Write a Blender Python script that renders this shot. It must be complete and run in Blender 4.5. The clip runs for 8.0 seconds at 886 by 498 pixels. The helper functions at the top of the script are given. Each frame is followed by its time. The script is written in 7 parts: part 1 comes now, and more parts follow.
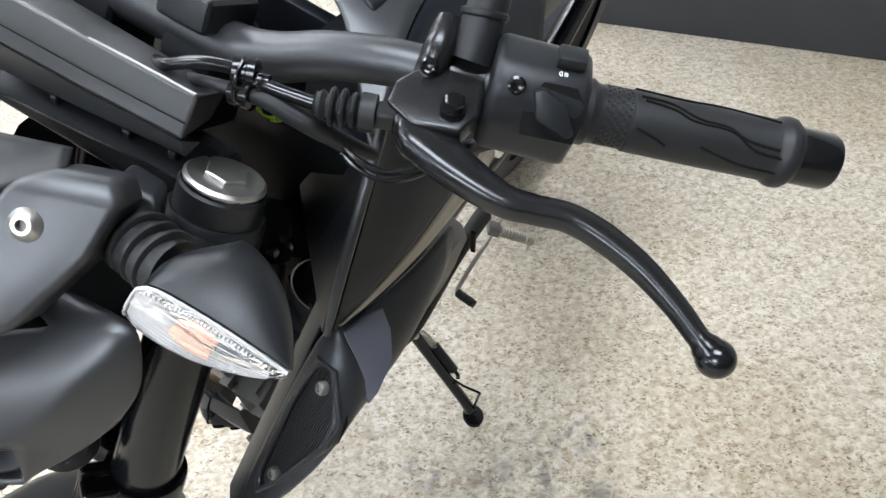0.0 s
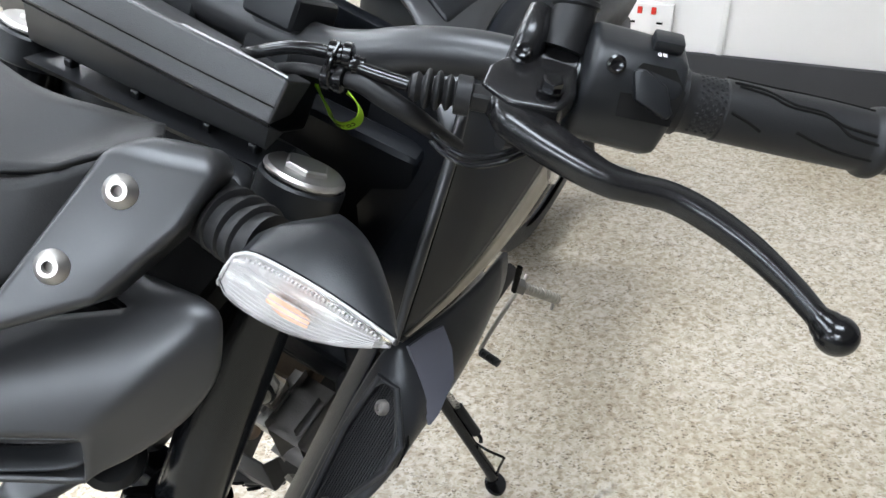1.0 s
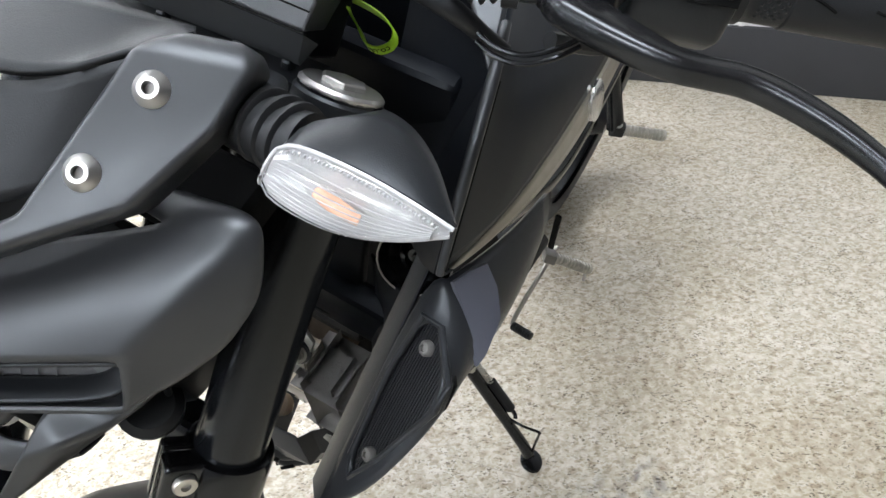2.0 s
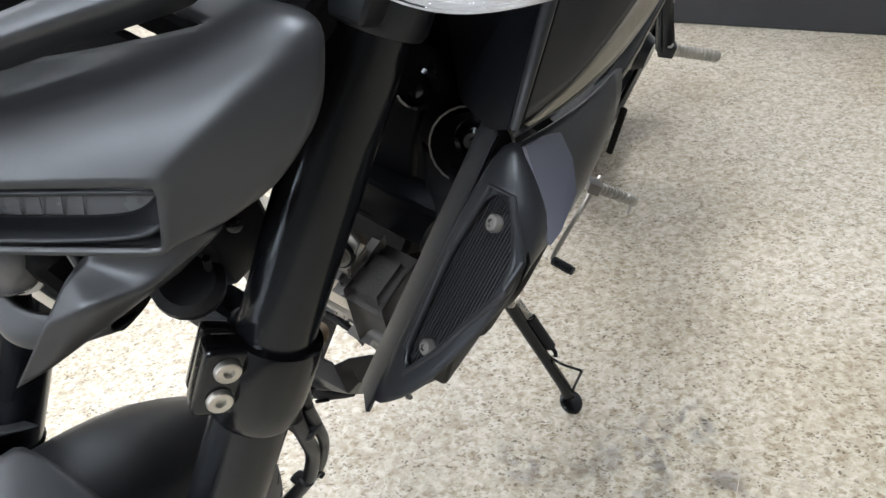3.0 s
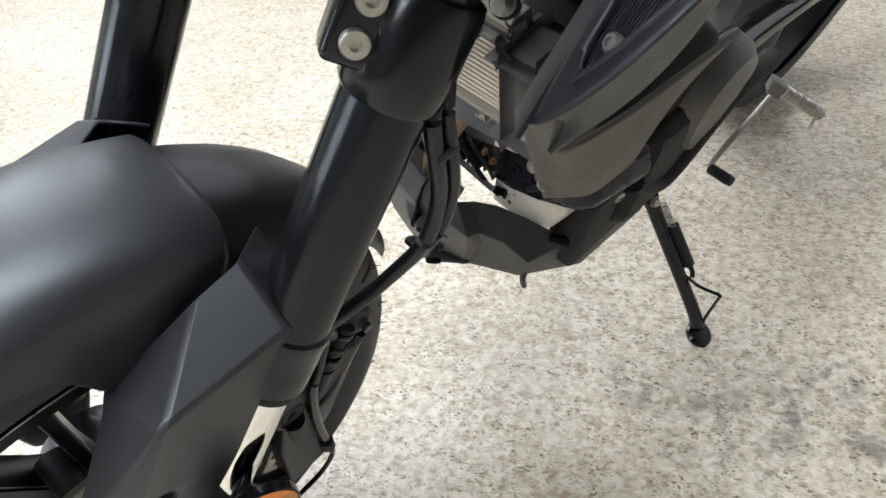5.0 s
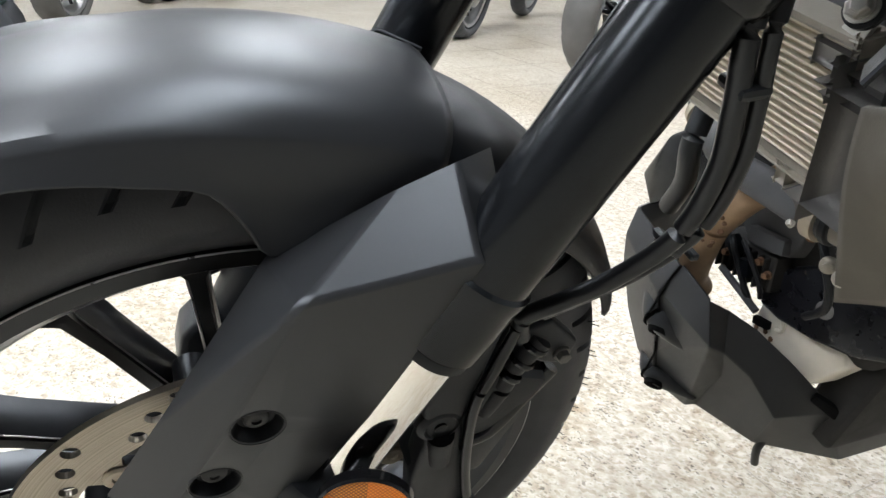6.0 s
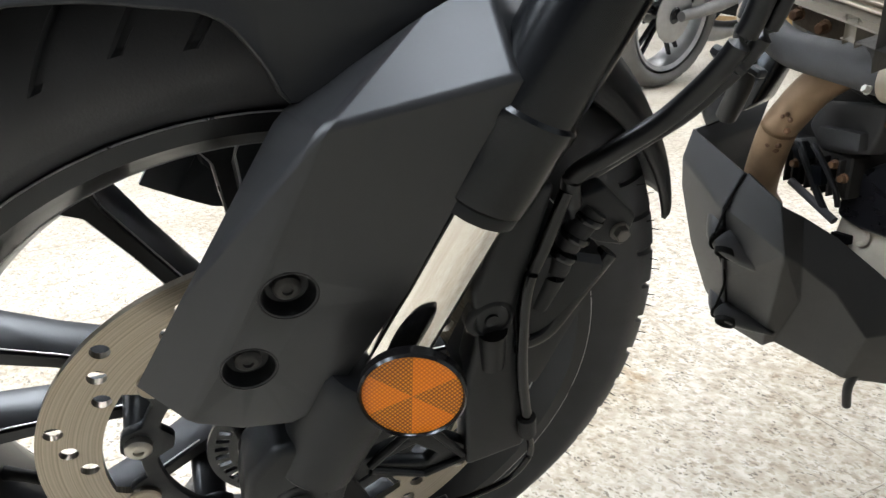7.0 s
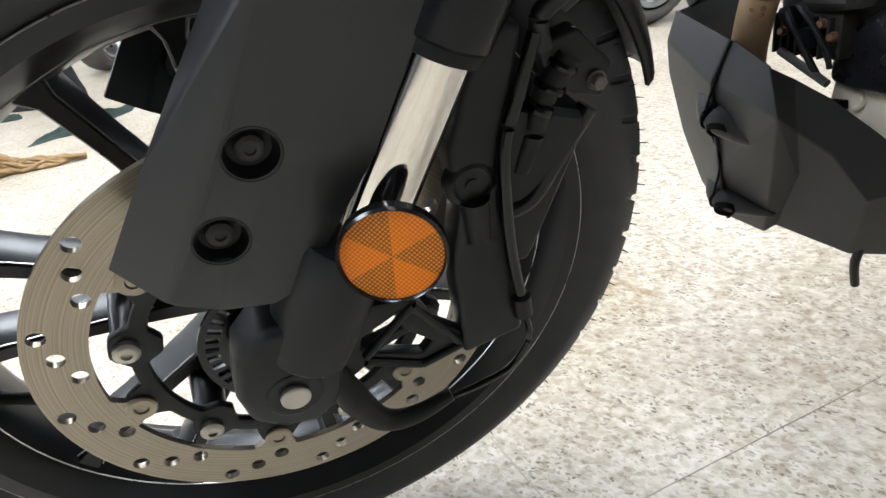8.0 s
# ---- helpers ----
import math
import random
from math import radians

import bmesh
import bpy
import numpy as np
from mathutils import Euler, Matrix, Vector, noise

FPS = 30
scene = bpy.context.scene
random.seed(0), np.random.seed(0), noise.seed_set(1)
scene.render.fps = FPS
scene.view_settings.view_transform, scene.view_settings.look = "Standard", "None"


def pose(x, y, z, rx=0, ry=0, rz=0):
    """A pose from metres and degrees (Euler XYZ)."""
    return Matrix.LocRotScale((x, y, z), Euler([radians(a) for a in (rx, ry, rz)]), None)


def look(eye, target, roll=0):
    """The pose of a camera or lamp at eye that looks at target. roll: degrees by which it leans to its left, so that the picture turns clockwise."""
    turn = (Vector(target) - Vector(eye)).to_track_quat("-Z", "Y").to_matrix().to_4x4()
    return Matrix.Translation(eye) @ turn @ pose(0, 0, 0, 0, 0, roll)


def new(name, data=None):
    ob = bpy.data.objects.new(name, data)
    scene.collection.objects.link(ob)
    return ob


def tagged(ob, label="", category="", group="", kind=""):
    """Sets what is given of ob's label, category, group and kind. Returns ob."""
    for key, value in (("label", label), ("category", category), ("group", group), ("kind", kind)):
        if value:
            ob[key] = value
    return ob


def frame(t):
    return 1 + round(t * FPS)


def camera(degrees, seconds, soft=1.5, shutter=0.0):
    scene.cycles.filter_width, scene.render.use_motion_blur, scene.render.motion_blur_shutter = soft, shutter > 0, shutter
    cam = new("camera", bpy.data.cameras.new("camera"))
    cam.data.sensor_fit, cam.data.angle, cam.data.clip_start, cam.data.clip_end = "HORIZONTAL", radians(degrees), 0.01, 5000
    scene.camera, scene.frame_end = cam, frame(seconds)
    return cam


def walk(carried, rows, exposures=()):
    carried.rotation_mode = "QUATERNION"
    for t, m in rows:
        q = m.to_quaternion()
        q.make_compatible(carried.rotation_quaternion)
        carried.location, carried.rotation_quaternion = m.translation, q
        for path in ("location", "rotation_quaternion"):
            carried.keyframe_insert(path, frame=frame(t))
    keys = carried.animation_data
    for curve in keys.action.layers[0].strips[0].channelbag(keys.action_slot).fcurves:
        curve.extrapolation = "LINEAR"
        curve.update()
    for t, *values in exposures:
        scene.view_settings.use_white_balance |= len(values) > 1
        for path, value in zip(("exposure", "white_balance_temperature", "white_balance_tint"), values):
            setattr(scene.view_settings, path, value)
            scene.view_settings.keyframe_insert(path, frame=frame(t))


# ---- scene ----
cam = camera(64.5, 8.0)
PATH = [
    (0, (0.002, 0.092, 1.103), (-0.065, 1.503, -0.313), -5.5),
    (0.5, (-0.026, 0.095, 1.073), (-0.074, 1.64, -0.197), -3.7),
    (1, (-0.046, 0.068, 1.064), (-0.088, 1.642, -0.169), -4.2),
    (1.4, (-0.061, 0.068, 1.047), (-0.075, 1.65, -0.177), -4.7),
    (1.5, (-0.054, 0.067, 1.038), (-0.12, 1.647, -0.186), -5.9),
    (1.7, (-0.058, 0.064, 1.031), (-0.135, 1.642, -0.196), -6.6),
    (2.8, (-0.088, 0.058, 0.962), (-0.245, 1.593, -0.311), -9.6),
    (3, (-0.099, 0.063, 0.948), (-0.256, 1.581, -0.345), -8.9),
    (3.5, (-0.116, 0.055, 0.917), (-0.3, 1.541, -0.409), -8.8),
    (4, (-0.127, 0.048, 0.887), (-0.342, 1.494, -0.478), -9.6),
    (4.2, (-0.129, 0.046, 0.874), (-0.362, 1.481, -0.499), -9.6),
    (5.3, (-0.14, 0.012, 0.746), (-0.808, 1.47, -0.45), -3.6),
    (5.5, (-0.141, 0.007, 0.718), (-0.986, 1.456, -0.371), -1.0),
    (6, (-0.144, 0.025, 0.642), (-1.276, 1.444, -0.197), 2.0),
    (6.5, (-0.133, 0.027, 0.591), (-1.357, 1.413, -0.171), -1.1),
    (7, (-0.135, 0.024, 0.549), (-1.407, 1.374, -0.199), -3.5),
    (7.2, (-0.137, 0.019, 0.518), (-1.415, 1.373, -0.213), -4.8),
    (7.5, (-0.128, 0.021, 0.502), (-1.418, 1.342, -0.266), -6.5),
    (8, (-0.12, 0.023, 0.49), (-1.395, 1.329, -0.326), -9.0),
]
walk(cam, [(t, look(eye, target, roll)) for t, eye, target, roll in PATH], exposures=[(0.0, 0.22), (1.0, 0.18), (1.7, 0.14), (4.2, 0.14), (5.5, 0.12), (8.0, 0.14)])

# ---- light ----
world = bpy.data.worlds.new("world")
scene.world = world
world.use_nodes = True
world.node_tree.nodes["Background"].inputs[0].default_value = (0.8, 0.85, 0.9, 1)
world.node_tree.nodes["Background"].inputs[1].default_value = 0.05


# ---- materials ----
def material(name, colour, rough=0.5, metal=0.0, grain=0.0, grain_scale=900.0, vary=0.15, vary_scale=30.0, coat=0.0, rough_vary=0.1, transmission=0.0, ior=1.45, spec=0.5):
    """A principled material with mottled colour, uneven gloss and a fine relief."""
    m = bpy.data.materials.new(name)
    m.use_nodes = True
    nt = m.node_tree
    bsdf = nt.nodes["Principled BSDF"]
    tc = nt.nodes.new("ShaderNodeTexCoord")
    n1 = nt.nodes.new("ShaderNodeTexNoise")
    n1.inputs["Scale"].default_value, n1.inputs["Detail"].default_value = vary_scale, 5
    nt.links.new(tc.outputs["Object"], n1.inputs["Vector"])
    ramp = nt.nodes.new("ShaderNodeMix")
    ramp.data_type = "RGBA"
    ramp.inputs[6].default_value = (*[c * (1 - vary) for c in colour], 1)
    ramp.inputs[7].default_value = (*[min(1, c * (1 + vary)) for c in colour], 1)
    nt.links.new(n1.outputs["Fac"], ramp.inputs[0])
    nt.links.new(ramp.outputs[2], bsdf.inputs["Base Color"])
    mr = nt.nodes.new("ShaderNodeMapRange")
    mr.inputs[3].default_value, mr.inputs[4].default_value = max(0.02, rough - rough_vary), min(1, rough + rough_vary)
    n3 = nt.nodes.new("ShaderNodeTexNoise")
    n3.inputs["Scale"].default_value, n3.inputs["Detail"].default_value = vary_scale * 3.1, 6
    nt.links.new(tc.outputs["Object"], n3.inputs["Vector"])
    nt.links.new(n3.outputs["Fac"], mr.inputs[0])
    nt.links.new(mr.outputs[0], bsdf.inputs["Roughness"])
    bsdf.inputs["Metallic"].default_value = metal
    bsdf.inputs["Specular IOR Level"].default_value = spec
    if max(colour) < 0.05 and metal == 0:
        bsdf.inputs["Specular Tint"].default_value = (0.86, 0.93, 1.0, 1)
    bsdf.inputs["Coat Weight"].default_value = coat
    bsdf.inputs["Coat Roughness"].default_value = 0.12
    bsdf.inputs["Transmission Weight"].default_value = transmission
    bsdf.inputs["IOR"].default_value = ior
    if grain > 0:
        n2 = nt.nodes.new("ShaderNodeTexNoise")
        n2.inputs["Scale"].default_value, n2.inputs["Detail"].default_value = grain_scale, 3
        nt.links.new(tc.outputs["Object"], n2.inputs["Vector"])
        bump = nt.nodes.new("ShaderNodeBump")
        bump.inputs["Strength"].default_value, bump.inputs["Distance"].default_value = grain, 0.0006
        nt.links.new(n2.outputs["Fac"], bump.inputs["Height"])
        nt.links.new(bump.outputs[0], bsdf.inputs["Normal"])
    return m


SATIN = material("satin_charcoal_paint", (0.0165, 0.0172, 0.0190), 0.41, 0.0, grain=0.05, grain_scale=2500, vary=0.08, rough_vary=0.04, spec=0.74)
MATTE = material("matte_black_plastic", (0.0090, 0.0100, 0.0118), 0.38, 0, grain=0.2, grain_scale=1800, vary=0.12, rough_vary=0.05, spec=0.38)
GLOSS = material("black_enamel", (0.005, 0.005, 0.0055), 0.17, 0, grain=0.03, grain_scale=600, vary=0.1, rough_vary=0.03)
TUBEBLK = material("black_anodised_tube", (0.005, 0.0056, 0.0068), 0.2, 0.0, grain=0.03, grain_scale=1200, vary=0.08, rough_vary=0.03, spec=0.42)
PANELBLK = material("blue_black_paint", (0.008, 0.0105, 0.0150), 0.38, 0, vary=0.06, rough_vary=0.03, spec=0.16)
RUBBER = material("black_rubber", (0.0105, 0.0108, 0.0118), 0.46, 0, grain=0.2, grain_scale=1500, vary=0.12, rough_vary=0.06, spec=0.35)
TYRE = material("tyre_rubber", (0.050, 0.0535, 0.0600), 0.5, 0, grain=0.2, grain_scale=700, vary=0.25, rough_vary=0.08, spec=0.3)
ALU = material("turned_aluminium", (0.43, 0.43, 0.425), 0.42, 1.0, grain=0.08, vary=0.08)
CHROME = material("chrome", (0.86, 0.85, 0.83), 0.06, 1.0, vary=0.03, rough_vary=0.03)
STEEL = material("brushed_disc_steel", (0.33, 0.295, 0.245), 0.36, 1.0, grain=0.1, grain_scale=300, vary=0.15)
CAST = material("grey_casting", (0.15, 0.147, 0.142), 0.5, 0.4, grain=0.4, grain_scale=500, vary=0.3)
DIRTY = material("dusty_engine_black", (0.022, 0.021, 0.020), 0.6, 0, grain=0.5, grain_scale=500, vary=0.5, spec=0.25)
ZINC = material("zinc_bolt", (0.46, 0.45, 0.42), 0.4, 1.0, vary=0.15)
FINS = material("radiator_fins", (0.27, 0.23, 0.17), 0.6, 0.2, grain=0.3, vary=0.3, vary_scale=60)
RUST = material("heat_stained_steel", (0.27, 0.185, 0.115), 0.5, 0.4, grain=0.4, grain_scale=200, vary=0.5, vary_scale=45)
COVERBLK = material("gloss_moulded_black", (0.008, 0.008, 0.010), 0.28, 0, grain=0.05, grain_scale=900, vary=0.1, rough_vary=0.05, spec=0.6)
GRIME = material("oily_brown_grime", (0.055, 0.042, 0.030), 0.7, 0, grain=0.6, grain_scale=350, vary=0.6, vary_scale=55, spec=0.2)
WHITEP = material("white_plastic", (0.72, 0.70, 0.64), 0.45, 0, vary=0.1)
REDP = material("red_plastic", (0.55, 0.03, 0.02), 0.4)
STRAP = material("lime_strap", (0.42, 0.75, 0.04), 0.5, 0, vary=0.05)
STICKER = material("grey_vinyl", (0.085, 0.090, 0.115), 0.30, 0, coat=0.3, vary=0.05, rough_vary=0.03)
WHITEMARK = material("white_print", (0.8, 0.82, 0.85), 0.5)
GOLDGREY = material("pewter_stripe", (0.24, 0.225, 0.19), 0.38, 0.4, vary=0.08)
WALLW = material("white_wall_paint", (0.66, 0.66, 0.66), 0.6, 0, grain=0.2, grain_scale=60, vary=0.03, vary_scale=4)
SKIRT = material("charcoal_skirting", (0.03, 0.03, 0.033), 0.5, 0, vary=0.15, vary_scale=6)
# near black: painted-in shade for recesses and gaps, also black print and seams
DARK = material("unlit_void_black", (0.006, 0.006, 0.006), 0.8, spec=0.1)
CLEAR = material("clear_lens", (0.95, 0.95, 0.95), 0.05, 0, vary=0.02, transmission=1.0, ior=1.35, rough_vary=0.03)


WHEELBLK = material("satin_black_wheel", (0.010, 0.010, 0.0115), 0.30, 0, grain=0.06, grain_scale=900, vary=0.08, rough_vary=0.04, spec=0.55)
SATINBLK = material("satin_black_plastic", (0.0150, 0.0162, 0.0188), 0.36, 0, grain=0.15, grain_scale=2200, vary=0.08, rough_vary=0.04, spec=0.45)
BLUEBLK = material("blue_black_plastic", (0.0036, 0.0044, 0.0062), 0.42, 0, grain=0.15, grain_scale=1500, vary=0.15, rough_vary=0.05, spec=0.16)
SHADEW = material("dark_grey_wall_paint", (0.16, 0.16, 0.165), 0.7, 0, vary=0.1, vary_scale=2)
CEILING = material("grey_ceiling_paint", (0.22, 0.22, 0.22), 0.8, 0, vary=0.05, vary_scale=3)
PANCOL = material("grained_black_plastic", (0.027, 0.0275, 0.0287), 0.42, 0, grain=0.3, grain_scale=1600, vary=0.12, rough_vary=0.05, spec=0.32)
BOTTLE = material("grubby_translucent_plastic", (0.62, 0.58, 0.50), 0.4, 0, vary=0.25, vary_scale=40)
HOSE = material("glossy_hose_rubber", (0.008, 0.008, 0.009), 0.32, 0, grain=0.1, grain_scale=400, vary=0.1, rough_vary=0.04)
GREENCLOTH = material("dark_green_cloth", (0.018, 0.034, 0.028), 0.9, 0, grain=0.6, grain_scale=500, vary=0.4, vary_scale=18)
ROPE = material("frayed_hemp", (0.30, 0.20, 0.10), 0.9, 0, grain=0.9, grain_scale=700, vary=0.4, vary_scale=60)
FARMETAL = material("far_bare_metal", (0.30, 0.30, 0.30), 0.4, 0.9, vary=0.2)
FARGREY = material("weathered_grey_tyre", (0.085, 0.083, 0.080), 0.65, 0, grain=0.3, grain_scale=300, vary=0.25, vary_scale=12)
LEVERBLK = material("satin_black_lever", (0.008, 0.008, 0.0088), 0.25, 0, grain=0.04, grain_scale=500, vary=0.15, rough_vary=0.05)
FILM = material("clear_film_edge", (0.30, 0.31, 0.33), 0.35)
LAMPGREY = material("frosted_grey_lamp", (0.12, 0.124, 0.13), 0.26, 0, coat=0.5, vary=0.2)
# opaque; the grey mottle paints reflections in the clear dome
GLASSY = material("mottled_lamp_glass", (0.10, 0.102, 0.108), 0.14, 0.0, grain=0.3, grain_scale=90, vary=0.75, vary_scale=45, spec=0.6)
SILVER = material("silvered_plastic", (0.60, 0.60, 0.60), 0.22, 0.9, grain=0.3, grain_scale=250, vary=0.12)
FROST = material("frosted_clear", (0.36, 0.37, 0.38), 0.25, 0, coat=0.5, vary=0.12, vary_scale=90)
AMBERBULB = material("amber_bulb", (0.72, 0.42, 0.30), 0.25, 0, coat=0.6, vary=0.3, vary_scale=120)
CASTTAN = material("dusty_aluminium", (0.26, 0.24, 0.205), 0.5, 0.4, grain=0.4, grain_scale=400, vary=0.25, vary_scale=25)
FINTUBE = material("radiator_tube_metal", (0.46, 0.41, 0.32), 0.5, 0.2, grain=0.3, grain_scale=700, vary=0.25, vary_scale=60)
TANSTEEL = material("worn_band_steel", (0.42, 0.37, 0.30), 0.45, 0.7, vary=0.3)
DASH = material("satin_dash_plastic", (0.0300, 0.0310, 0.0330), 0.38, 0, grain=0.35, grain_scale=1400, vary=0.10, rough_vary=0.05, spec=1.0)
DUSTY = material("dusty_grey_plastic", (0.125, 0.117, 0.102), 0.6, 0, grain=0.3, vary=0.45, vary_scale=14, spec=0.3)
DUSTYRUB = material("dusty_rubber", (0.055, 0.057, 0.060), 0.6, 0, grain=0.4, grain_scale=900, vary=0.4, vary_scale=30, spec=0.3)
RUSTDARK = material("dark_rust", (0.12, 0.065, 0.035), 0.75, 0.1, grain=0.6, grain_scale=300, vary=0.5, vary_scale=60)
JOINT = material("joint_dirt", (0.40, 0.36, 0.30), 0.6, 0, vary=0.35, vary_scale=7)


def amber_material(name, bright, deep, lo, hi):
    """Rows of moulded prism cells, laid out in the plane of the lens, with their reflections painted in two tones."""
    m = bpy.data.materials.new(name)
    m.use_nodes = True
    nt = m.node_tree
    bsdf = nt.nodes["Principled BSDF"]
    tc = nt.nodes.new("ShaderNodeTexCoord")
    plane = nt.nodes.new("ShaderNodeCombineXYZ")
    for axis, slot_name in (((-0.3040, -0.9527, 0.0), "X"), ((-0.1338, 0.0427, 0.9901), "Y")):
        d = nt.nodes.new("ShaderNodeVectorMath")
        d.operation = "DOT_PRODUCT"
        d.inputs[1].default_value = axis
        nt.links.new(tc.outputs["Object"], d.inputs[0])
        nt.links.new(d.outputs["Value"], plane.inputs[slot_name])
    turn = nt.nodes.new("ShaderNodeMapping")
    turn.inputs["Rotation"].default_value = (0, 0, 0.785)
    nt.links.new(plane.outputs[0], turn.inputs["Vector"])
    vo = nt.nodes.new("ShaderNodeTexVoronoi")
    vo.voronoi_dimensions = "2D"
    vo.inputs["Scale"].default_value = 560
    vo.inputs["Randomness"].default_value = 0.0
    nt.links.new(turn.outputs[0], vo.inputs["Vector"])
    r = nt.nodes.new("ShaderNodeValToRGB")
    r.color_ramp.elements[0].position, r.color_ramp.elements[0].color = lo, (*bright, 1)
    r.color_ramp.elements[1].position, r.color_ramp.elements[1].color = hi, (*deep, 1)
    nt.links.new(vo.outputs["Distance"], r.inputs[0])
    nt.links.new(r.outputs[0], bsdf.inputs["Base Color"])
    b = nt.nodes.new("ShaderNodeBump")
    b.inputs["Strength"].default_value, b.inputs["Distance"].default_value = 0.5, 0.0005
    b.invert = True
    nt.links.new(vo.outputs["Distance"], b.inputs["Height"])
    nt.links.new(b.outputs[0], bsdf.inputs["Normal"])
    bsdf.inputs["Roughness"].default_value = 0.35
    bsdf.inputs["Specular IOR Level"].default_value = 0.3
    bsdf.inputs["Coat Weight"].default_value = 0.2
    bsdf.inputs["Coat Roughness"].default_value = 0.05
    return m


# one amber lens: its bright and dim prism reflections are painted as two colours
AMBER_A = amber_material("amber_prism_bright", (1.0, 0.30, 0.002), (0.62, 0.13, 0.0), 0.1, 0.60)
AMBER_B = amber_material("amber_prism_deep", (0.95, 0.33, 0.008), (0.26, 0.065, 0.001), 0.10, 0.50)


def floor_material():
    m = bpy.data.materials.new("speckled_vinyl")
    m.use_nodes = True
    nt = m.node_tree
    bsdf = nt.nodes["Principled BSDF"]
    tc = nt.nodes.new("ShaderNodeTexCoord")

    def noise_tex(scale, detail=4, warp=0.0):
        n = nt.nodes.new("ShaderNodeTexNoise")
        n.inputs["Scale"].default_value, n.inputs["Detail"].default_value, n.inputs["Distortion"].default_value = scale, detail, warp
        nt.links.new(tc.outputs["Object"], n.inputs["Vector"])
        return n

    def ramp(src, stops):
        r = nt.nodes.new("ShaderNodeValToRGB")
        while len(r.color_ramp.elements) < len(stops):
            r.color_ramp.elements.new(0.5)
        for e, (p, c) in zip(r.color_ramp.elements, stops):
            e.position, e.color = p, (*c, 1)
        nt.links.new(src, r.inputs[0])
        return r

    def mix(kind, a, b, fac=1.0):
        x = nt.nodes.new("ShaderNodeMix")
        x.data_type, x.blend_type = "RGBA", kind
        if isinstance(fac, float):
            x.inputs[0].default_value = fac
        else:
            nt.links.new(fac, x.inputs[0])
        nt.links.new(a, x.inputs[6])
        nt.links.new(b, x.inputs[7])
        return x.outputs[2]

    warp = noise_tex(120, 3)
    shift = nt.nodes.new("ShaderNodeVectorMath")
    shift.operation = "MULTIPLY_ADD"
    shift.inputs[1].default_value = (0.007, 0.007, 0.0)
    nt.links.new(warp.outputs["Color"], shift.inputs[0])
    nt.links.new(tc.outputs["Object"], shift.inputs[2])

    def chips(scale, turn, stretch, stops):
        """Irregular chips, each with a tone of its own."""
        mp = nt.nodes.new("ShaderNodeMapping")
        mp.inputs["Rotation"].default_value = (0, 0, turn)
        mp.inputs["Scale"].default_value = (1, stretch, 0.01)
        nt.links.new(shift.outputs[0], mp.inputs["Vector"])
        v = nt.nodes.new("ShaderNodeTexVoronoi")
        v.inputs["Scale"].default_value = scale
        nt.links.new(mp.outputs[0], v.inputs["Vector"])
        sep = nt.nodes.new("ShaderNodeSeparateColor")
        nt.links.new(v.outputs["Color"], sep.inputs[0])
        r = ramp(sep.outputs[0], stops)
        r.color_ramp.interpolation = "CONSTANT"
        return r.outputs[0]

    base = ramp(noise_tex(70, 3, 0.6).outputs["Fac"], [(0.34, (0.395, 0.35, 0.28)), (0.5, (0.48, 0.445, 0.375)), (0.64, (0.56, 0.53, 0.475))])
    dark = chips(250, 0.5, 1.6, [(0.0, (0.30, 0.28, 0.25)), (0.06, (0.55, 0.52, 0.47)), (0.14, (0.86, 0.84, 0.80)), (0.30, (1, 1, 1))])
    tan = chips(130, -0.4, 1.4, [(0.0, (0.74, 0.70, 0.63)), (0.14, (0.90, 0.88, 0.84)), (0.35, (1, 1, 1)), (0.8, (1.0, 1.0, 1.0))])
    clump = ramp(noise_tex(26, 3, 0.3).outputs["Fac"], [(0.40, (0.30, 0.30, 0.30)), (0.60, (1, 1, 1))])
    stains = ramp(noise_tex(2.2, 5, 0.4).outputs["Fac"], [(0.35, (0.84, 0.81, 0.76)), (0.55, (1, 1, 1))])
    c = mix("MULTIPLY", base.outputs[0], tan)
    c = mix("MULTIPLY", c, dark, clump.outputs[0])
    c = mix("MULTIPLY", c, stains.outputs[0])
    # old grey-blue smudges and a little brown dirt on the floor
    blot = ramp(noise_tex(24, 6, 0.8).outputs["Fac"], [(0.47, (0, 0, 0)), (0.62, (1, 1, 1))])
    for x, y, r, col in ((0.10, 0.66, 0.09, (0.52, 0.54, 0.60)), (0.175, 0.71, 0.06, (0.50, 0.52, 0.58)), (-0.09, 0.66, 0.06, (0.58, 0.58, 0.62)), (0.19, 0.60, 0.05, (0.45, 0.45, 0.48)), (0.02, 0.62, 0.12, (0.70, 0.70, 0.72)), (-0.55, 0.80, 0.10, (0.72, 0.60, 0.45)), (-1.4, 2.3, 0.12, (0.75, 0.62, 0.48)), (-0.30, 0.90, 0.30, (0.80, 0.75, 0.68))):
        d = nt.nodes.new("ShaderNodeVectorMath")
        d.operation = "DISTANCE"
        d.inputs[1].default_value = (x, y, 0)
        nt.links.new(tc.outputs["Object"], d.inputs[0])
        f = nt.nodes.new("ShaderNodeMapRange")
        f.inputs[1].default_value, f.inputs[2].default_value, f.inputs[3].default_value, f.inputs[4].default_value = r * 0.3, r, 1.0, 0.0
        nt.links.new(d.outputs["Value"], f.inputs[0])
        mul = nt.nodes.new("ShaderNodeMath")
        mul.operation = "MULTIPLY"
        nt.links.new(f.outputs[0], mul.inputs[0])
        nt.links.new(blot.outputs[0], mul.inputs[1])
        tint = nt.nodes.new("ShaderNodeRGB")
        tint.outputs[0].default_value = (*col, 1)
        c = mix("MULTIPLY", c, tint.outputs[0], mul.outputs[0])
